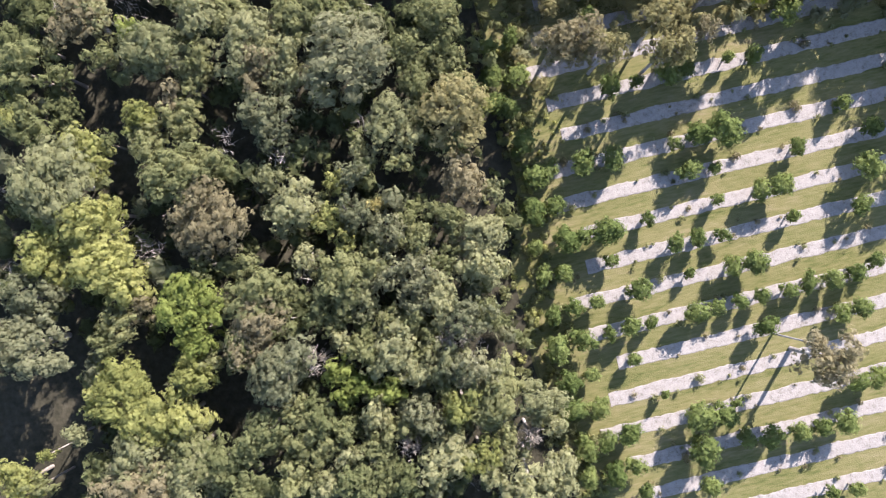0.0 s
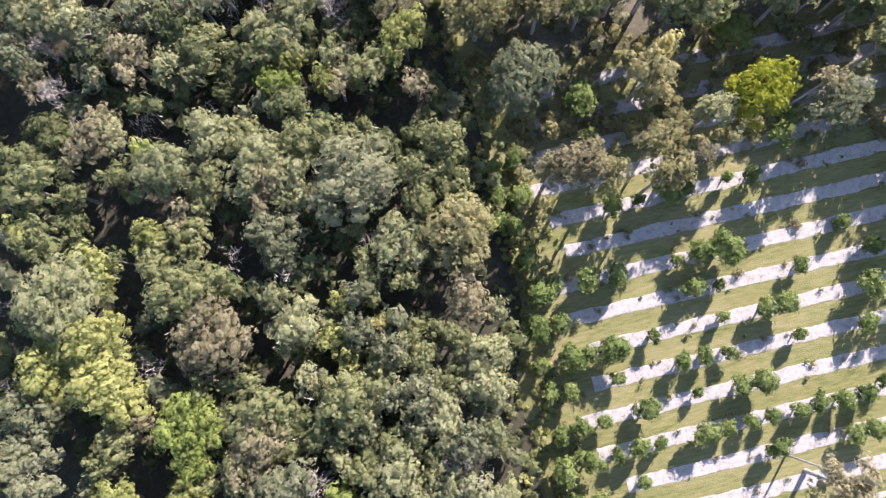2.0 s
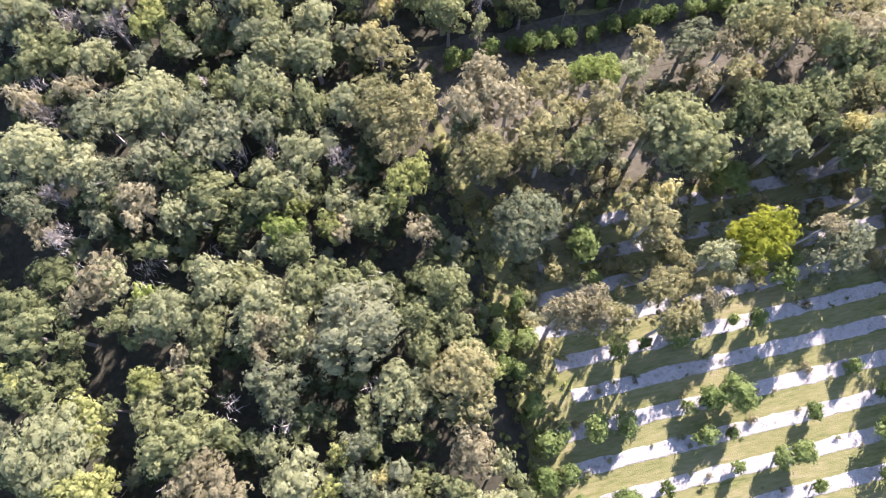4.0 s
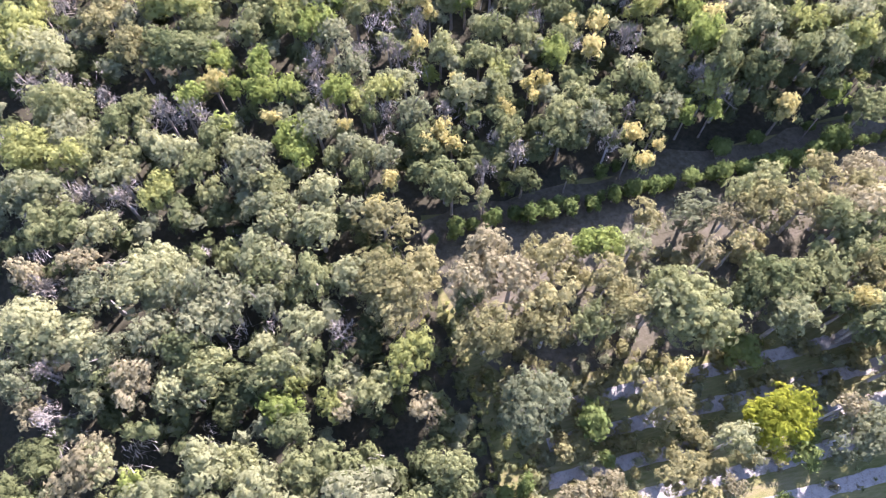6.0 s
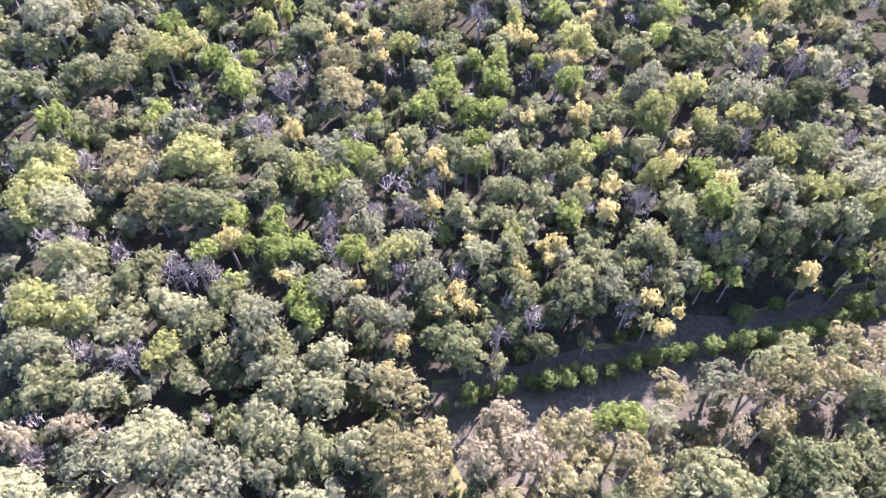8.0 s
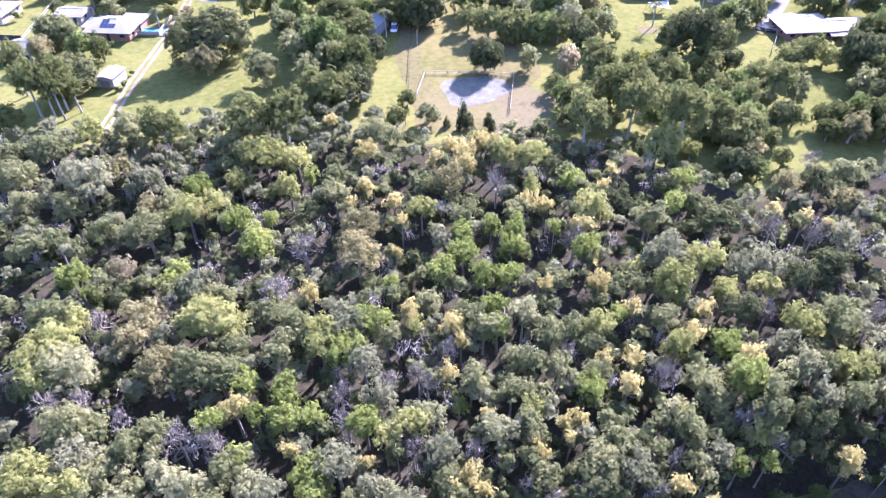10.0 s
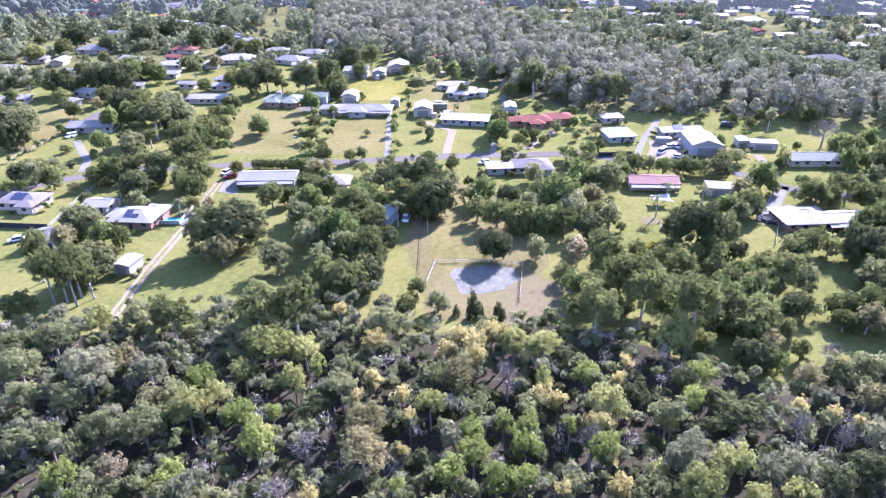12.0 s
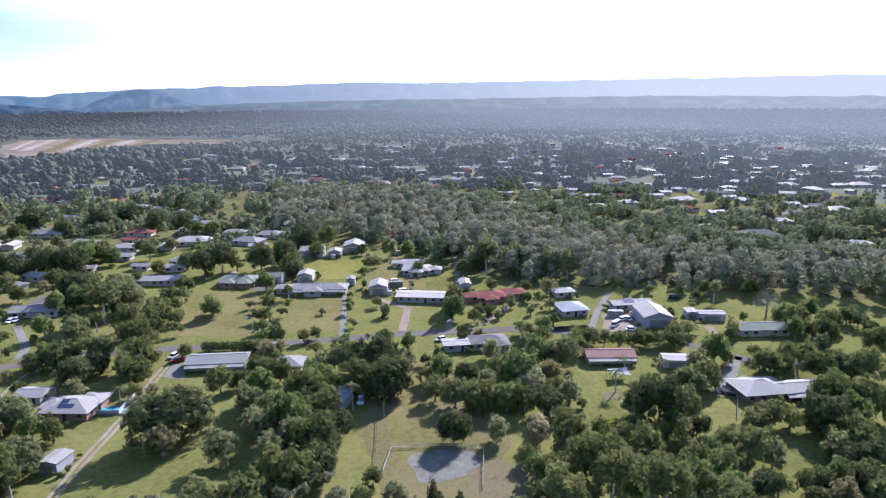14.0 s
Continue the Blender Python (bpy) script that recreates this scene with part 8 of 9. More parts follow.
tree("K", 4.6, -265.0, 3.6, 2.0, "gardens")
tree("K", 2.8, -264.6, 3.6, 2.0, "gardens")
# shrubs round the houses
beds = random.Random(8)
for hx, hy, ha, hw, hd in HOUSES:
    ux, uy = math.cos(radians(ha)), math.sin(radians(ha))
    for _ in range(5):
        a = beds.uniform(-1.5, hw + 1.5)
        b = beds.choice([-beds.uniform(1.4, 3.5), hd + beds.uniform(1.2, 3.0)])
        if beds.random() < 0.3:
            a, b = beds.choice([-2.2, hw + 2.2]), beds.uniform(0, hd)
        r_ = beds.uniform(0.6, 1.5)
        tree("s", hx + ux * a - uy * b, hy + uy * a + ux * b, r_ * beds.uniform(1.5, 2.3), r_, "beds")
# small trees in the rows along the bushland edge
for k in range(34):
    for yb, odds in ((-57.3, 0.9), (-61.4, 0.3)):
        if beds.random() < odds:
            r_ = beds.uniform(0.7, 1.25)
            tree("o", -13.5 - 2.1 * k + beds.uniform(-0.5, 0.5), yb + beds.uniform(-0.3, 0.3), 1.0 + 2.1 * r_, r_, "orchard")
# tall shelter trees beyond the orchard rows, out of view, added to cast shade on them
for k, (sx, sy, sh) in enumerate(((-66, -24, 13), (-70, -19, 14), (-66.5, -14, 13), (-72, -10, 14), (-67, -6, 12), (-71, -2, 13), (-68, 4, 12), (-74, -27, 14), (-64.5, -27, 14), (-64, -19.5, 14), (-64, -11, 14), (-64, -3, 13))):
    tree("bmbtmbgbmbmg"[k], sx, sy, sh, 3.3, "shelter")
# thick of the shelter belt, filled in to shade the gravel beds
for k in range(26):
    sx, sy = -58.5 - 4.6 * (k % 7) + beds.uniform(-1.2, 1.2), -25.0 - 6.2 * (k // 7) + beds.uniform(-1.5, 1.5)
    tree("mbgmtbmpb"[k % 9], sx, sy, beds.uniform(10.5, 13.5), beds.uniform(2.3, 3.3), "shelter")
# tall edge of the bushland beyond the orchard, added and heightened to shade the soil strip
for k in range(26):
    tree("mkgmpy"[k % 6], -56 - 3.9 * k + beds.uniform(-1, 1), -67.5 - beds.uniform(0, 3), beds.uniform(11, 14), beds.uniform(2.2, 3.2))
    tree("gmpkym"[k % 6], -54 - 3.9 * k + beds.uniform(-1, 1), -72.5 - beds.uniform(0, 3), beds.uniform(12, 15), beds.uniform(2.2, 3.4))
# houses farther off among the woods
far_house(111, -469, 150, 12, "cream")
far_house(96, -439, 175, 9, "white")
far_house(95, -400, 175, 9, "grey")
far_house(115, -391, 150, 12, "white")
far_house(48, -405, 160, 13, "grey")
far_house(58, -532, 85, 12, "white")
far_house(44, -516, 168, 12, "grey")
far_house(142, -507, 160, 19, "grey")
far_house(83, -425, 168, 11, "white")
far_house(68, -398, 160, 8, "grey")
far_house(51, -391, 175, 9, "white")
far_house(62, -448, 85, 11, "white")
far_house(85, -494, 168, 15, "red")
far_house(58, -496, 85, 13, "cream")
far_house(17, -449, 150, 17, "grey")
far_house(4, -466, 160, 15, "grey")
far_house(46, -522, 150, 15, "blue")
far_house(-9, -498, 168, 16, "white")
far_house(144, -567, 160, 10, "cream")
far_house(188, -662, 168, 12, "red")
far_house(126, -638, 85, 14, "red")
far_house(107, -606, 175, 13, "blue")
far_house(88, -592, 168, 9, "white")
far_house(7, -908, 85, 19, "white")
far_house(47, -886, 168, 19, "grey")
far_house(97, -1085, 160, 19, "white")
far_house(-39, -742, 168, 19, "red")
far_house(-103, -699, 150, 17, "cream")
far_house(-82, -965, 150, 19, "white")
far_house(-22, -984, 85, 19, "white")
far_house(-167, -1062, 168, 15, "white")
far_house(-157, -707, 168, 12, "white")
far_house(-130, -637, 160, 9, "white")
far_house(-179, -540, 160, 15, "white")
far_house(-196, -599, 168, 11, "grey")
far_house(-262, -563, 168, 12, "white")
far_house(-241, -513, 168, 13, "blue")
far_house(-273, -522, 168, 15, "white")
far_house(-346, -702, 175, 10, "blue")
far_house(-292, -691, 175, 10, "white")
far_house(-341, -616, 168, 11, "grey")
far_house(-355, -580, 150, 11, "white")
far_house(-324, -523, 168, 19, "white")
far_house(-404, -577, 168, 13, "white")
far_house(-438, -610, 168, 16, "white")
far_house(-369, -507, 85, 12, "white")
far_house(-311, -462, 175, 11, "cream")
far_house(-332, -421, 160, 13, "white")
far_house(-468, -579, 175, 18, "white")
far_house(-470, -546, 85, 17, "grey")
far_house(-532, -560, 168, 19, "white")
far_house(-430, -483, 168, 10, "red")
far_house(-404, -449, 175, 18, "cream")
far_house(-425, -435, 160, 11, "grey")
far_house(-390, -480, 175, 11, "white")
far_house(-271, -417, 175, 9, "white")
far_house(-324, -347, 150, 14, "grey")
far_house(-571, -837, 150, 13, "white")
far_house(-588, -895, 160, 14, "white")
far_house(-498, -696, 150, 11, "white")
far_house(-536, -883, 175, 10, "white")
far_house(-614, -798, 160, 9, "white")
far_house(-266, -797, 175, 14, "white")
far_house(-281, -863, 175, 12, "grey")
far_house(-408, -723, 175, 11, "white")
far_house(-380, -924, 85, 12, "white")
far_house(-370, -772, 175, 10, "red")
far_house(-434, -823, 168, 10, "white")
far_house(-99, -855, 85, 15, "white")
far_house(-139, -843, 85, 13, "grey")
far_house(-46, -871, 168, 14, "white")
far_house(22, -727, 160, 12, "grey")
far_house(92, -785, 175, 12, "red")
far_house(166, -747, 160, 11, "white")
far_house(238, -790, 175, 13, "grey")
far_house(177, -939, 85, 13, "white")
far_house(253, -962, 160, 12, "red")
far_house(-260, -603, 150, 10, "cream")
far_house(-240, -650, 85, 11, "white")
far_house(-217, -819, 175, 11, "white")
far_house(-205, -707, 85, 11, "grey")
far_house(-474, -627, 150, 12, "white")
far_house(-587, -646, 160, 12, "white")
far_house(-599, -702, 85, 11, "grey")
far_house(-666, -681, 160, 12, "white")
far_house(-563, -713, 168, 10, "white")
far_house(-415, -645, 150, 11, "white")
far_house(-315, -551, 168, 11, "grey")
far_house(-220, -540, 160, 10, "white")
far_house(126, -423, 168, 10, "white")
far_house(153, -473, 85, 11, "cream")
far_house(111, -461, 175, 10, "grey")
far_house(118, -374, 150, 8, "white")
far_house(-57, -453, 175, 12, "white")
far_house(-47, -481, 150, 10, "cream")
far_house(-71, -437, 175, 9, "red")
far_house(-83, -428, 85, 9, "white")
far_house(174, -457, 160, 12, "white")
far_house(157, -421, 175, 8, "grey")
far_house(145, -384, 175, 11, "white")
far_house(140, -574, 160, 12, "grey")
far_house(108, -460, 150, 12, "white")
far_house(94, -436, 160, 8, "grey")
far_house(85, -449, 168, 14, "cream")
far_house(76, -443, 175, 11, "grey")
far_house(82, -426, 175, 10, "white")
far_house(74, -401, 168, 10, "white")
far_house(64, -489, 175, 17, "white")
far_house(49, -458, 175, 19, "cream")
far_house(86, -503, 160, 14, "red")
far_house(56, -526, 175, 13, "white")
far_house(41, -514, 175, 12, "grey")
far_house(168, -481, 175, 11, "grey")
far_house(140, -423, 168, 9, "white")
far_house(212, -546, 160, 12, "red")
far_house(26, -478, 168, 13, "grey")
far_house(11, -433, 175, 9, "white")
# bushes and small trees along the lot boundaries
tree("g", 64.7, -339.5, 13.0, 4.6, "gardens")
tree("s", 3.2, -327.0, 5.8, 2.3, "beds")
tree("g", 70.6, -289.2, 9.8, 5.0, "gardens")
tree("K", 0.4, -269.0, 7.4, 3.1, "gardens")
tree("b", 4.3, -252.7, 8.8, 3.7, "gardens")
tree("b", 25.8, -312.2, 6.8, 4.0, "gardens")
tree("K", 97.8, -271.2, 7.0, 4.0, "gardens")
tree("K", 103.5, -269.6, 7.8, 3.9, "gardens")
tree("K", 94.0, -274.5, 6.0, 3.3, "gardens")
tree("s", 89.3, -277.8, 4.8, 2.0, "beds")
tree("s", 79.3, -267.5, 3.8, 2.0, "beds")
tree("K", -70.5, -292.7, 11.5, 4.5, "gardens")
tree("s", -63.8, -253.2, 5.4, 2.2, "beds")
tree("s", -86.6, -257.8, 6.0, 2.7, "beds")
tree("c", -51.8, -241.6, 5.4, 1.7, "gardens")
tree("K", -100.1, -237.5, 8.2, 3.1, "gardens")
tree("K", -104.9, -236.5, 7.6, 3.3, "gardens")
tree("K", -133.4, -228.7, 6.6, 3.3, "gardens")
tree("K", -69.8, -238.1, 6.0, 3.2, "gardens")
tree("b", -147.3, -242.6, 5.8, 3.1, "gardens")
tree("b", -143.9, -246.4, 5.0, 2.6, "gardens")
tree("m", -151.9, -207.0, 7.4, 3.6, "gardens")
tree("y", -161.5, -236.8, 7.2, 2.4, "gardens")
tree("K", -193.5, -249.6, 6.6, 3.4, "gardens")
tree("K", -180.2, -227.2, 10.6, 3.9, "gardens")
tree("K", -186.7, -220.3, 9.8, 4.3, "gardens")
tree("m", -116.6, -344.5, 15.5, 5.6, "gardens")
tree("g", -127.6, -331.3, 15.5, 5.4, "gardens")
tree("g", -134.9, -324.5, 14.5, 5.4, "gardens")
tree("g", -101.5, -347.6, 18.5, 6.2, "gardens")
tree("g", -179.8, -274.5, 10.5, 2.6, "gardens")
tree("g", -202.9, -286.7, 7.6, 3.7, "gardens")
tree("K", -117.0, -304.2, 7.4, 3.1, "gardens")
tree("s", -200.4, -270.4, 5.0, 3.0, "beds")
tree("s", -166.4, -269.5, 3.0, 1.6, "beds")
tree("c", -139.5, -276.9, 4.6, 1.8, "gardens")
tree("s", -17.1, -299.6, 2.8, 2.2, "beds")
tree("s", -38.3, -326.7, 1.9, 0.8, "beds")
tree("s", -39.0, -333.9, 4.5, 2.2, "beds")
tree("s", -39.4, -342.8, 1.7, 0.8, "beds")
tree("s", -41.4, -356.0, 5.3, 2.2, "beds")
tree("s", -43.5, -360.4, 3.0, 1.6, "beds")
tree("s", -44.1, -370.2, 6.1, 2.2, "beds")
tree("s", -47.2, -382.5, 2.5, 1.2, "beds")
tree("s", -47.8, -391.0, 3.7, 1.6, "beds")
tree("s", -57.8, -321.7, 2.1, 1.0, "beds")
tree("s", -60.5, -329.3, 3.1, 1.2, "beds")
tree("s", -61.1, -335.9, 1.7, 0.8, "beds")
tree("s", -64.7, -342.6, 4.4, 1.6, "beds")
tree("s", -68.0, -354.9, 2.9, 1.2, "beds")
tree("s", -73.5, -369.6, 3.1, 1.2, "beds")
tree("s", -78.6, -383.1, 2.6, 1.2, "beds")
tree("s", -80.0, -391.3, 2.5, 1.0, "beds")
tree("s", 36.4, -287.8, 6.1, 2.2, "beds")
tree("s", 38.0, -301.2, 3.0, 1.2, "beds")
tree("s", 37.7, -305.6, 6.0, 2.2, "beds")
tree("s", 38.4, -315.0, 2.2, 1.2, "beds")
tree("s", 38.8, -332.1, 2.0, 1.0, "beds")
tree("s", 37.7, -342.9, 2.7, 1.0, "beds")
tree("s", 1.8, -279.4, 5.0, 2.2, "beds")
tree("s", 1.1, -284.8, 5.5, 2.2, "beds")
tree("s", 1.7, -289.2, 3.2, 1.2, "beds")
tree("s", -0.3, -295.2, 1.7, 0.8, "beds")
tree("s", -2.0, -300.7, 4.7, 2.2, "beds")
tree("s", -4.4, -312.7, 4.3, 2.2, "beds")
tree("s", -4.2, -319.0, 2.4, 1.0, "beds")
tree("s", -7.3, -326.8, 1.7, 0.8, "beds")
tree("s", 115.5, -292.6, 3.2, 1.2, "beds")
tree("s", 114.1, -297.0, 2.3, 1.0, "beds")
tree("s", 113.2, -301.8, 2.1, 1.0, "beds")
tree("s", 110.6, -307.2, 4.4, 1.6, "beds")
tree("s", 110.1, -313.9, 1.9, 1.0, "beds")
tree("s", 108.1, -317.8, 2.3, 1.2, "beds")
tree("s", 107.3, -323.6, 6.0, 2.2, "beds")
tree("s", 107.5, -328.7, 3.0, 1.2, "beds")
tree("s", 105.0, -335.7, 4.3, 1.6, "beds")
tree("s", -25.2, -270.8, 1.7, 0.8, "beds")
tree("s", -25.7, -274.3, 2.2, 1.2, "beds")
tree("s", -27.8, -280.9, 4.0, 2.2, "beds")
tree("s", -26.6, -286.6, 1.9, 0.8, "beds")
tree("s", -28.3, -297.7, 6.1, 2.2, "beds")
tree("s", -29.6, -305.8, 4.0, 1.6, "beds")
tree("s", -29.5, -312.6, 3.0, 1.6, "beds")
tree("s", -30.8, -318.8, 3.9, 1.6, "beds")
tree("s", -83.8, -322.0, 2.3, 1.0, "beds")
tree("s", -83.0, -314.6, 2.3, 1.0, "beds")
tree("s", -80.4, -301.3, 2.0, 0.8, "beds")
tree("s", -78.7, -286.2, 3.0, 1.6, "beds")
tree("s", -78.2, -283.0, 1.5, 0.8, "beds")
tree("s", -78.5, -275.0, 2.0, 1.0, "beds")
tree("s", -78.5, -272.3, 1.9, 1.0, "beds")
tree("s", -108.4, -313.5, 1.5, 0.8, "beds")
tree("s", -107.8, -304.8, 1.7, 0.8, "beds")
tree("s", -106.1, -299.0, 2.3, 1.2, "beds")
tree("s", -107.0, -292.7, 6.0, 2.2, "beds")
tree("s", -105.9, -288.1, 1.6, 0.8, "beds")
tree("s", -104.6, -281.5, 2.7, 1.0, "beds")
tree("s", -104.3, -276.5, 2.5, 1.0, "beds")
tree("s", -103.9, -267.1, 1.8, 0.8, "beds")
tree("s", 5.5, -282.0, 2.8, 1.2, "beds")
tree("s", 8.0, -286.7, 2.2, 1.0, "beds")
tree("s", 8.7, -293.0, 2.0, 0.8, "beds")
tree("s", 7.6, -296.3, 5.8, 2.2, "beds")
tree("s", 9.4, -304.4, 2.6, 1.2, "beds")
tree("s", 9.8, -308.1, 2.7, 1.2, "beds")
tree("s", 10.9, -314.6, 4.4, 2.2, "beds")
tree("s", 58.4, -294.4, 2.7, 1.2, "beds")
tree("s", 58.3, -298.1, 3.6, 1.6, "beds")
tree("s", 57.8, -306.2, 3.6, 1.6, "beds")
tree("s", 56.4, -311.4, 2.5, 1.0, "beds")
tree("s", -156.9, -286.1, 2.2, 1.2, "beds")
tree("s", -153.0, -270.2, 2.5, 1.0, "beds")
tree("s", -151.7, -264.4, 2.5, 1.0, "beds")
tree("s", -149.1, -258.4, 6.1, 2.2, "beds")
tree("s", -148.0, -253.7, 3.0, 1.6, "beds")
tree("s", -146.7, -247.4, 2.0, 1.0, "beds")
tree("s", -144.0, -235.9, 2.2, 1.2, "beds")
tree("s", -12.7, -245.0, 2.1, 0.8, "beds")
tree("s", -12.4, -241.9, 1.6, 0.8, "beds")
tree("s", -14.8, -239.8, 3.3, 1.6, "beds")
tree("s", -15.3, -234.3, 2.7, 1.2, "beds")
tree("s", -18.6, -230.3, 2.3, 1.0, "beds")
tree("s", -17.6, -228.2, 2.1, 0.8, "beds")
tree("s", -19.7, -223.7, 1.6, 0.8, "beds")
# more houses of the far town
town_houses = random.Random(31)
TOWN = [(160, -400), (-90, -640), (-330, -400), (-900, -560), (-1100, -1000), (-300, -1400), (250, -900)]


def inside(x, y, poly):
    hit_, j = False, len(poly) - 1
    for i in range(len(poly)):
        (xi, yi), (xj, yj) = poly[i], poly[j]
        if (yi > y) != (yj > y) and x < (xj - xi) * (y - yi) / (yj - yi) + xi:
            hit_ = not hit_
        j = i
    return hit_


for _ in range(330):
    d_, a_ = town_houses.uniform(380, 1250), radians(town_houses.uniform(132, 200))
    x_, y_ = -math.sin(a_) * d_, math.cos(a_) * d_ - 20
    turn_, wide_, roof_, lawn_ = town_houses.choice([160, 168, 85, 150, 120]), town_houses.uniform(8.5, 13), town_houses.choice(["grey", "grey", "cream", "grey", "dark", "red", "green", "dark"]), town_houses.random()
    if not inside(x_, y_, TOWN) or (x_ > -40 and town_houses.random() < 0.35):
        continue
    if far_house(x_, y_, turn_, wide_, roof_) and lawn_ < 0.3:
        FAR_LAWNS.append((x_, y_ + 12, wide_))
# lawns and a big dark-roofed building among the distant houses
for lx, ly, lw in [(-413, -523, 19), (-443, -528, 22), (-466, -522, 22), (-488, -508, 19), (-364, -520, 16), (-321, -399, 13), (-364, -408, 13), (-288, -447, 13), (-218, -455, 12), (-187, -487, 12), (120, -1055, 32), (39, -806, 21), (1, -769, 24), (-130, -630, 17), (140, -665, 18), (-265, -498, 11), (-307, -521, 12), (-112, -964, 20), (-354, -387, 14), (-345, -354, 13)] + FAR_LAWNS:
    sheet("far_lawn", wavy([(lx - lw * 0.5, ly - 9), (lx + lw * 0.5, ly - 9), (lx + lw * 0.5, ly + 9), (lx - lw * 0.5, ly + 9)], 4, 2.5, lx), 0.1, LAWN_LIT)
    FAR_HOUSES.append((lx, ly, lw))
far_house(-283, -381, 172, 30, "dark")
# near edge of the cleared ground, listed here to keep it open to the camera's view
FAR_HOUSES += [(373, -1135, 48), (337, -1192, 52), (309, -1274, 56), (271, -1339, 59), (221, -1380, 62), (152, -1372, 62), (90, -1351, 62), (30, -1362, 63)]
ribbon("car_park", [(-265.9, -383.6), (-263.7, -360.1), (-290.6, -365.3)], 9, 0.06, CONCRETE, 0.4, 0.05)
ribbon("far_street", [(-159.3, -1195.6), (-132.1, -1129.1), (-122.5, -1034.8), (-123.4, -919.8)], 9, 0.06, CONCRETE, 0.4, 0.05)
ribbon("far_street", [(-285.3, -492.5), (-272.7, -429.1), (-308.5, -436.6), (-387.1, -463.8)], 6, 0.06, CONCRETE, 0.4, 0.05)
ribbon("far_street", [(-265.9, -558.5), (-261.6, -510.3), (-285.5, -527.2)], 6, 0.06, CONCRETE, 0.4, 0.05)
ribbon("far_street", [(-379.1, -609.5), (-453, -643.5), (-526.1, -724.1)], 7, 0.06, CONCRETE, 0.4, 0.05)
tree("t", -324, -424, 13, 6.5, "gardens")
# trees between the houses of the near suburb
town_rng = random.Random(12)
hp = np.array([(q[0], q[1], q[3]) for q in HOUSES] + FAR_HOUSES)
for _ in range(150):
    x, y = town_rng.uniform(-20, 330), town_rng.uniform(-520, -300)
    if not (0.10 < -y / 1000 and 0.93 * x < 0.40 * -y + 6) or (x < 55 and y > -425) or (x < 130 and y > -318 and town_rng.random() < 0.6):
        continue
    r_ = town_rng.uniform(1.6, 4.8)
    if (np.hypot(hp[:, 0] - x, hp[:, 1] - y) < hp[:, 2] * 0.55 + r_ + 1.5).any():
        continue
    ahead = (np.abs(hp[:, 0] - x - 0.0) < hp[:, 2] * 0.5) & (y > hp[:, 1]) & (y < hp[:, 1] + 26)
    hh = r_ * town_rng.uniform(1.6, 2.6) if not ahead.any() else r_ * 1.2
    tree(town_rng.choice("KKmgKlpb"), x, y, min(hh, 13), r_, "gardens")


# bushland understorey between the placed trees
BUSH = [(95, 70), (-7, 60), (-6, 3), (-10, -14), (-7, -45), (-7, -63), (-150, -67), (-185, -118), (-112, -126), (-85, -121), (-66, -141), (-52, -151), (-16, -154), (24, -165), (73, -168), (130, -163)]


# dark hollows with no undergrowth
HOLLOWS = [(37, -28, 4.5), (37, 5, 4.5), (52, 8, 8), (29, 11, 3.5), (47, 3, 4), (34, -19, 3), (33, -25, 3)]


def understorey(name, spacing, low, high, mat, label, seed, area=None, size=(0.9, 1.7), spray=0.95, core=0.85):
    area = area or BUSH
    rng = np.random.default_rng(seed)
    C, R = [], []
    pl = np.array(PLACED)
    for gx in np.arange(-150, 110, spacing):
        for gy in np.arange(-168, 62, spacing):
            x, y = gx + rng.uniform(-0.5, 0.5) * spacing, gy + rng.uniform(-0.5, 0.5) * spacing
            if not inside(x, y, area) or any(math.hypot(x - a, y - b) < c for a, b, c in HOLLOWS):
                continue
            dd = np.hypot(pl[:, 0] - x, pl[:, 1] - y)
            if (dd < 0.62 * pl[:, 2]).any():
                continue
            h = rng.uniform(low, high)
            r = rng.uniform(*size)
            for _ in range(3):
                C.append((x + rng.normal() * 0.7, y + rng.normal() * 0.7, max(0.3, h - rng.uniform(0.3, 1.6))))
                R.append(r * rng.uniform(0.55, 0.85))
    V, F = clumps(np.array(C), R, spray, 0.85, rng, core=core) if core else twigs(np.array(C), np.array(R) * 1.5, np.array([0, 0, -60.0]), 26, rng)
    return tagged(new(name, fast_mesh(name, V, F, mat)), label, "undergrowth", kind="stuff")


understorey("understorey_dark", 4.8, 3.0, 6.0, LEAF["k"], "dark green undergrowth between the bushland trees", 5)
understorey("understorey_olive", 5.6, 4.5, 7.5, LEAF["m"], "olive-green saplings between the bushland trees", 6)
understorey("understorey_grey", 7.0, 5.0, 8.0, LEAF["g"], "grey-green saplings between the bushland trees", 8)
understorey("twiggy_saplings", 9.0, 5.0, 7.5, LEAF["d"], "grey leafless saplings between the bushland trees", 9, None, (0.9, 1.6), 0.42, 0)

FRINGE = [(80, -191), (33, -185), (-16, -177), (-13, -150), (27, -146), (63, -146)]
understorey("fringe_saplings", 3.6, 4.0, 7.0, LEAF["g"], "grey-green saplings filling the bushland fringe", 17, FRINGE, (0.9, 1.7), 0.95)

# close-grown filler in the bushland edge, added so that its shadow is unbroken
NORTH = [(-9, -62), (-150, -66), (-150, -76), (-60, -74), (-9, -70)]
understorey("edge_saplings", 2.6, 5.5, 9.0, LEAF["k"], "dark saplings added to thicken the bushland edge's shade", 14, NORTH, (1.0, 1.8), 0.8)
SHELTER = [(-12, -16), (-34, -19), (-80, -14), (-120, -14), (-120, -48), (-12, -48)]
understorey("shelter_shrubs", 3.0, 1.0, 3.4, LEAF["b"], "olive-gold shrubs under the shelter belt trees", 15, SHELTER, (0.7, 1.4), 0.6)
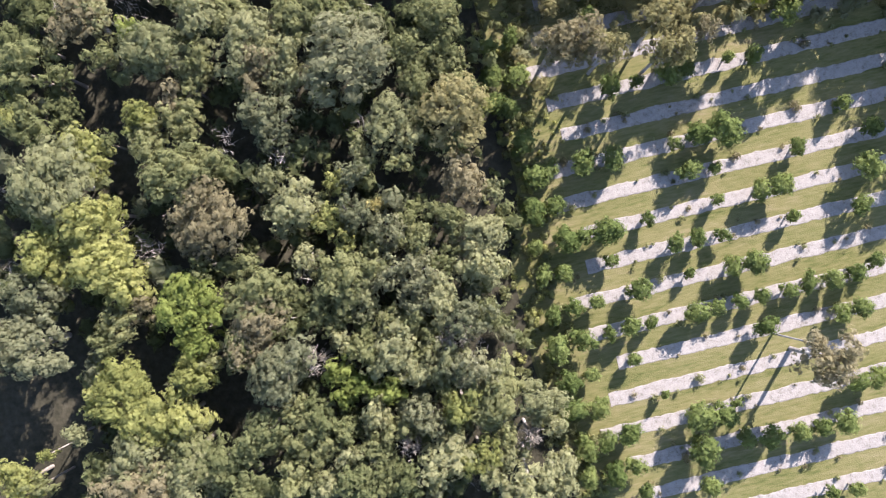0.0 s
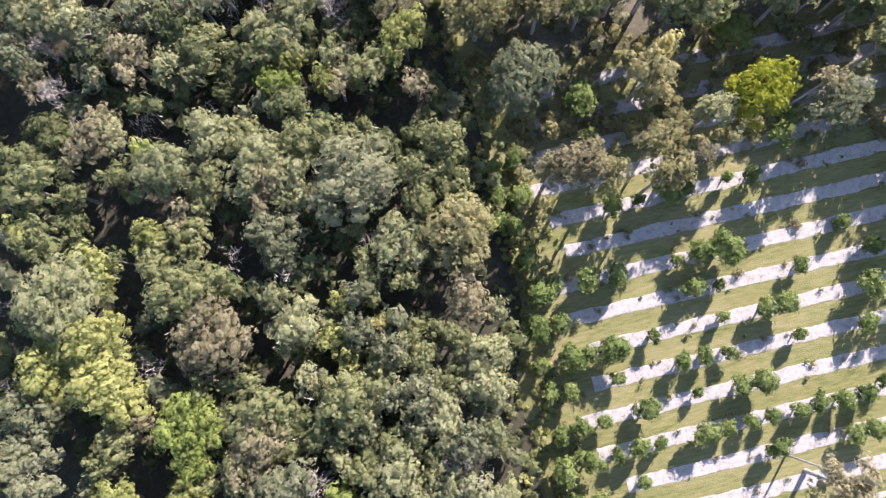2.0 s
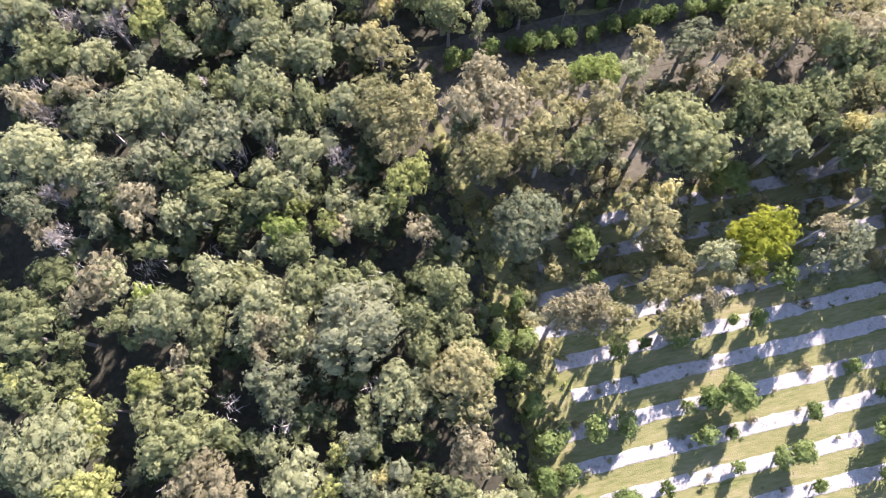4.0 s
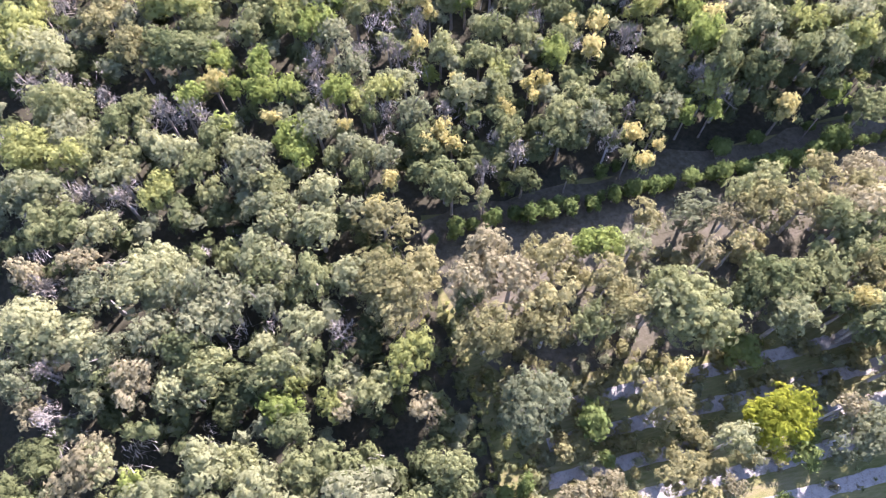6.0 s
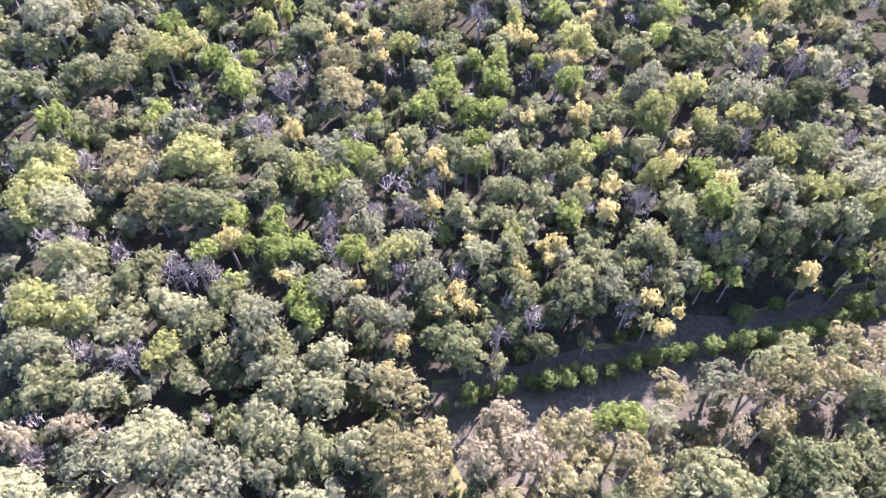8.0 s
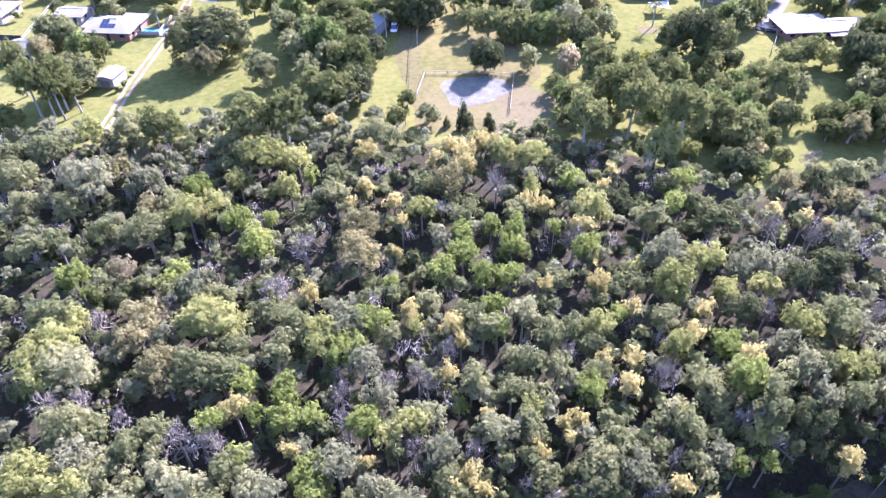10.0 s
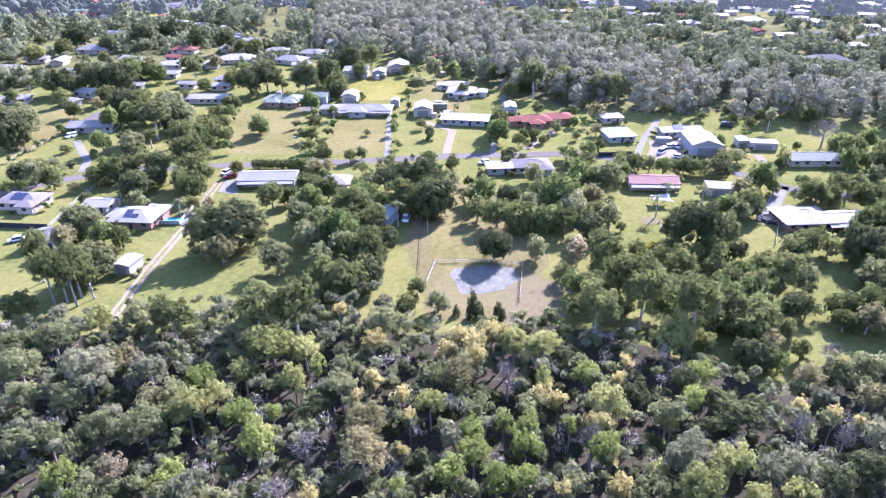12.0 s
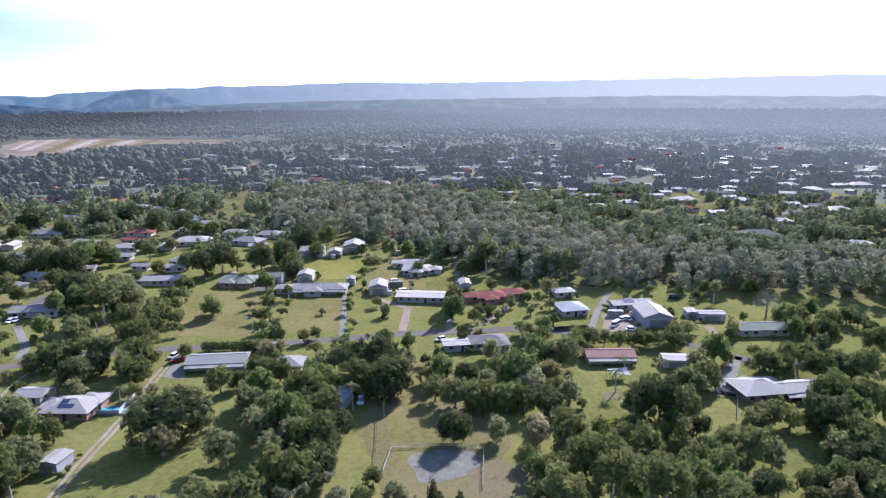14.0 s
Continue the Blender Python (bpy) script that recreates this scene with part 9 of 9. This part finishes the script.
understorey("shelter_undergrowth", 4.0, 0.8, 2.6, LEAF["g"], "grey-green shrubs under the shelter belt trees", 16, SHELTER, (0.7, 1.3), 0.6)
EDGE = [(-7, 60), (-6, 3), (-10, -14), (-7, -47), (-13, -47), (-17, -14), (-12.5, 3), (-12.5, 60)]
understorey("edge_shrubs", 2.3, 0.5, 1.8, LEAF["m"], "low scrub and tall grass along the bushland edge", 12, EDGE, (0.4, 0.9), 0.45)
understorey("edge_tussocks", 2.0, 0.3, 0.8, LEAF["y"], "yellow-green grass tussocks along the bushland edge", 13, EDGE, (0.3, 0.6), 0.35)



def bed_weeds(name, mat, label, seed, n, reach):
    """Weeds and seedlings along the edges of the gravel beds."""
    rng = np.random.default_rng(seed)
    C, R = [], []
    for k in range(-16, 9):
        yb = 22.45 + 4.09 * k
        for _ in range(n):
            x = rng.uniform(-85, -14)
            if noise.noise(Vector((x * 0.15, yb * 0.3, seed))) < -0.05:
                continue
            r = rng.uniform(0.14, 0.42) * (1.0 if rng.uniform() < 0.85 else 1.6)
            C.append((x, yb + rng.choice((-1, 1)) * rng.uniform(0.55, 0.95) if rng.uniform() < reach else yb + rng.uniform(-1.4, 1.4), 0.12 + 0.6 * r))
            R.append(r)
    V, F = clumps(np.array(C), R, 0.26, 0.7, rng, core=0.7)
    return tagged(new(name, fast_mesh(name, V, F, mat)), label, "weeds", kind="stuff")


bed_weeds("bed_weeds", LEAF["m"], "green weeds along the gravel beds of the orchard", 41, 26, 0.7)
bed_weeds("dry_weeds", LEAF["t"], "dry brown weeds between the orchard rows", 42, 20, 0.3)

# far woods to the horizon
OPEN = [[(140, -160), (24, -160), (-52, -150), (-112, -120), (-190, -115), (-262, -250), (-182, -300), (-110, -323), (-90, -350), (-75, -402), (-40, -450), (60, -440), (190, -400), (215, -260)],
        [(482, -1410), (523, -1619), (440, -1669), (255, -1583), (-17, -1431), (-16, -1362), (91, -1352), (225, -1397), (310, -1274), (338, -1193), (349, -1128), (393, -1151)],
        [(-300, -420), (-600, -560), (-700, -800), (-380, -700)]]


BELT = [(3, -483), (-60, -436), (-81, -402), (-92, -352), (-112, -327), (-152, -306), (-196, -285), (-300, -250), (-315, -290), (-222, -322), (-194, -362), (-168, -412), (-145, -480), (-132, -540), (-115, -635), (2, -628)]


OCTA_V = np.array([(1, 0, 0), (0, 1, 0), (-1, 0, 0), (0, -1, 0), (0, 0, 1), (0, 0, -1)], float)
OCTA_F = np.array([(0, 1, 4), (1, 2, 4), (2, 3, 4), (3, 0, 4), (1, 0, 5), (2, 1, 5), (3, 2, 5), (0, 3, 5)])


def far_woods(name, step, least, near, far, seed, dens, mat, lobes=2, leaves=True):
    """Woods in rings of ever larger trees; gaps follow a noise, and trees before houses are cut or lowered to fit the
    camera's view.
    """
    rng = np.random.default_rng(seed)
    VV, FF, n = [], [], 0
    hs = np.array(FAR_HOUSES)
    to = unit(hs[:, :2] - (0, -20))
    d = near
    while d < far:
        s = max(least, step * d)
        k = int(radians(82) * d / s)
        C, R = [], []
        for j in range(k):
            a = radians(127 + 82 * (j + rng.uniform(-0.5, 0.5)) / k)
            dd = d + rng.uniform(-0.5, 0.5) * s
            x, y = -math.sin(a) * dd, math.cos(a) * dd - 20
            if any(inside(x, y, p) for p in OPEN[:2]) or inside(x, y, BUSH) or inside(x, y, BELT):
                continue
            gap = noise.noise(Vector((x * 0.016, y * 0.016, 5))) + 0.5 * noise.noise(Vector((x * 0.05, y * 0.05, 1)))
            town, suburb = inside(x, y, TOWN), inside(x, y, SUBURB)
            if gap > dens - (0.18 if town else 0.34 if suburb else 0.0):
                continue
            along = (hs[:, 0] - x) * to[:, 0] + (hs[:, 1] - y) * to[:, 1]
            across = np.abs((hs[:, 0] - x) * to[:, 1] - (hs[:, 1] - y) * to[:, 0])
            beside = across < hs[:, 2] * 0.52 + 0.005 * d
            if (beside & (along > -hs[:, 2] * 0.5) & (along < 7 + 0.006 * d)).any():
                continue
            r = s * (rng.uniform(0.45, 0.85) if leaves else rng.uniform(0.36, 1.08)) * (0.85 + (0.45 if leaves else 0.9) * noise.noise(Vector((x * 0.02, y * 0.02, 8))))
            h = max(3.0, min(7 + 0.6 * r + 7 * noise.noise(Vector((x * 0.013, y * 0.013, 2))) + rng.uniform(0, 7), 18))
            if suburb or (town and rng.uniform() < 0.45):
                h, r = min(h, rng.uniform(3.5, 9.0)), r * rng.uniform(0.5, 0.9)
            col = beside & (along > 0) & (along < 150)
            if col.any():
                h = min(h, 2.8 + along[col].min() * 83 / d)
                r = min(r, h * 0.7)
            for q in range(lobes):
                rr = r * (rng.uniform(0.55, 0.75), rng.uniform(0.75, 1.0), 0.8)[q]
                C.append((x + rng.normal() * r * 0.25, y + rng.normal() * r * 0.25, max(h - rr * 0.8 - q * min(r * 0.9, 5.0), 0.5)))
                R.append(min(rr, 8.0))
        if C and leaves:
            V, F = clumps(np.array(C), R, 0.0050 * d, 0.5, rng, core=0.92, flat=1.0, loose=0.15)
            VV.append(V)
            FF.append(F + n)
            n += len(V)
        elif C:
            for c, rr in zip(C, R):
                turn = rng.uniform(0, 1.57)
                ball, sides = (ICO_V, ICO_F) if d < 1100 else (OCTA_V, OCTA_F)
                jit = ball * (rr * rng.uniform(0.55, 1.25, (len(ball), 1)))
                jit = np.stack([jit[:, 0] * math.cos(turn) - jit[:, 1] * math.sin(turn), jit[:, 0] * math.sin(turn) + jit[:, 1] * math.cos(turn), jit[:, 2] * (1.0 if d < 1100 else 0.8 if d < 1900 else 0.6)], 1)
                VV.append(jit + c)
                FF.append(sides + n)
                n += len(ball)
        d += s * 0.9
    me = fast_mesh(name, np.concatenate(VV), np.concatenate(FF), mat)
    me.polygons.foreach_set("use_smooth", [not leaves] * len(me.polygons))
    return tagged(new(name, me), "grey-green woodland stretching to the mountains", "woods", kind="stuff")


SUBURB = [(119, -333), (208, -573), (76, -548), (-26, -497), (-8, -364), (38, -328)]
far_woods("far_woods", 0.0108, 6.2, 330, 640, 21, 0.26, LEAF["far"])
# these backdrops glow with the haze painted into AIR_WOODS
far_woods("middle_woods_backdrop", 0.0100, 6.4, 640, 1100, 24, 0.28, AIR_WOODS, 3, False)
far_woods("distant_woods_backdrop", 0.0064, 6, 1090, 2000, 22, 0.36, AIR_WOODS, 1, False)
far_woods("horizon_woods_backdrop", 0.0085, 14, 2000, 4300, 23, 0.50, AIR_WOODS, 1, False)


def woodland(name, outline, spacing, low, high, mat, label, seed):
    """A belt of tall trees seen from afar, each a stack of leaf clumps."""
    rng = np.random.default_rng(seed)
    C, R = [], []
    xs, ys = [p[0] for p in outline], [p[1] for p in outline]
    for gx in np.arange(min(xs), max(xs), spacing):
        for gy in np.arange(min(ys), max(ys), spacing):
            x, y = gx + rng.uniform(-0.5, 0.5) * spacing, gy + rng.uniform(-0.5, 0.5) * spacing
            if not inside(x, y, outline) or rng.uniform() < 0.12:
                continue
            h, r = rng.uniform(low, high) * (1 + 0.35 * noise.noise(Vector((x * 0.03, y * 0.03, 4)))), rng.uniform(2.2, 5.0)
            for q in range(3):
                C.append((x + rng.normal() * 0.8, y + rng.normal() * 0.8, h - r * (0.6 + 1.1 * q)))
                R.append(r * (0.75, 0.9, 0.7)[q] * rng.uniform(0.8, 1.1))
    V, F = clumps(np.array(C), R, 1.45, 0.62, rng, core=0.95, loose=0.15)
    return tagged(new(name, fast_mesh(name, V, F, mat)), label, "woods", kind="stuff")


woodland("woodland_belt", BELT, 7.2, 9, 17, LEAF["belt"], "belt of tall dark gum trees behind the houses", 31)
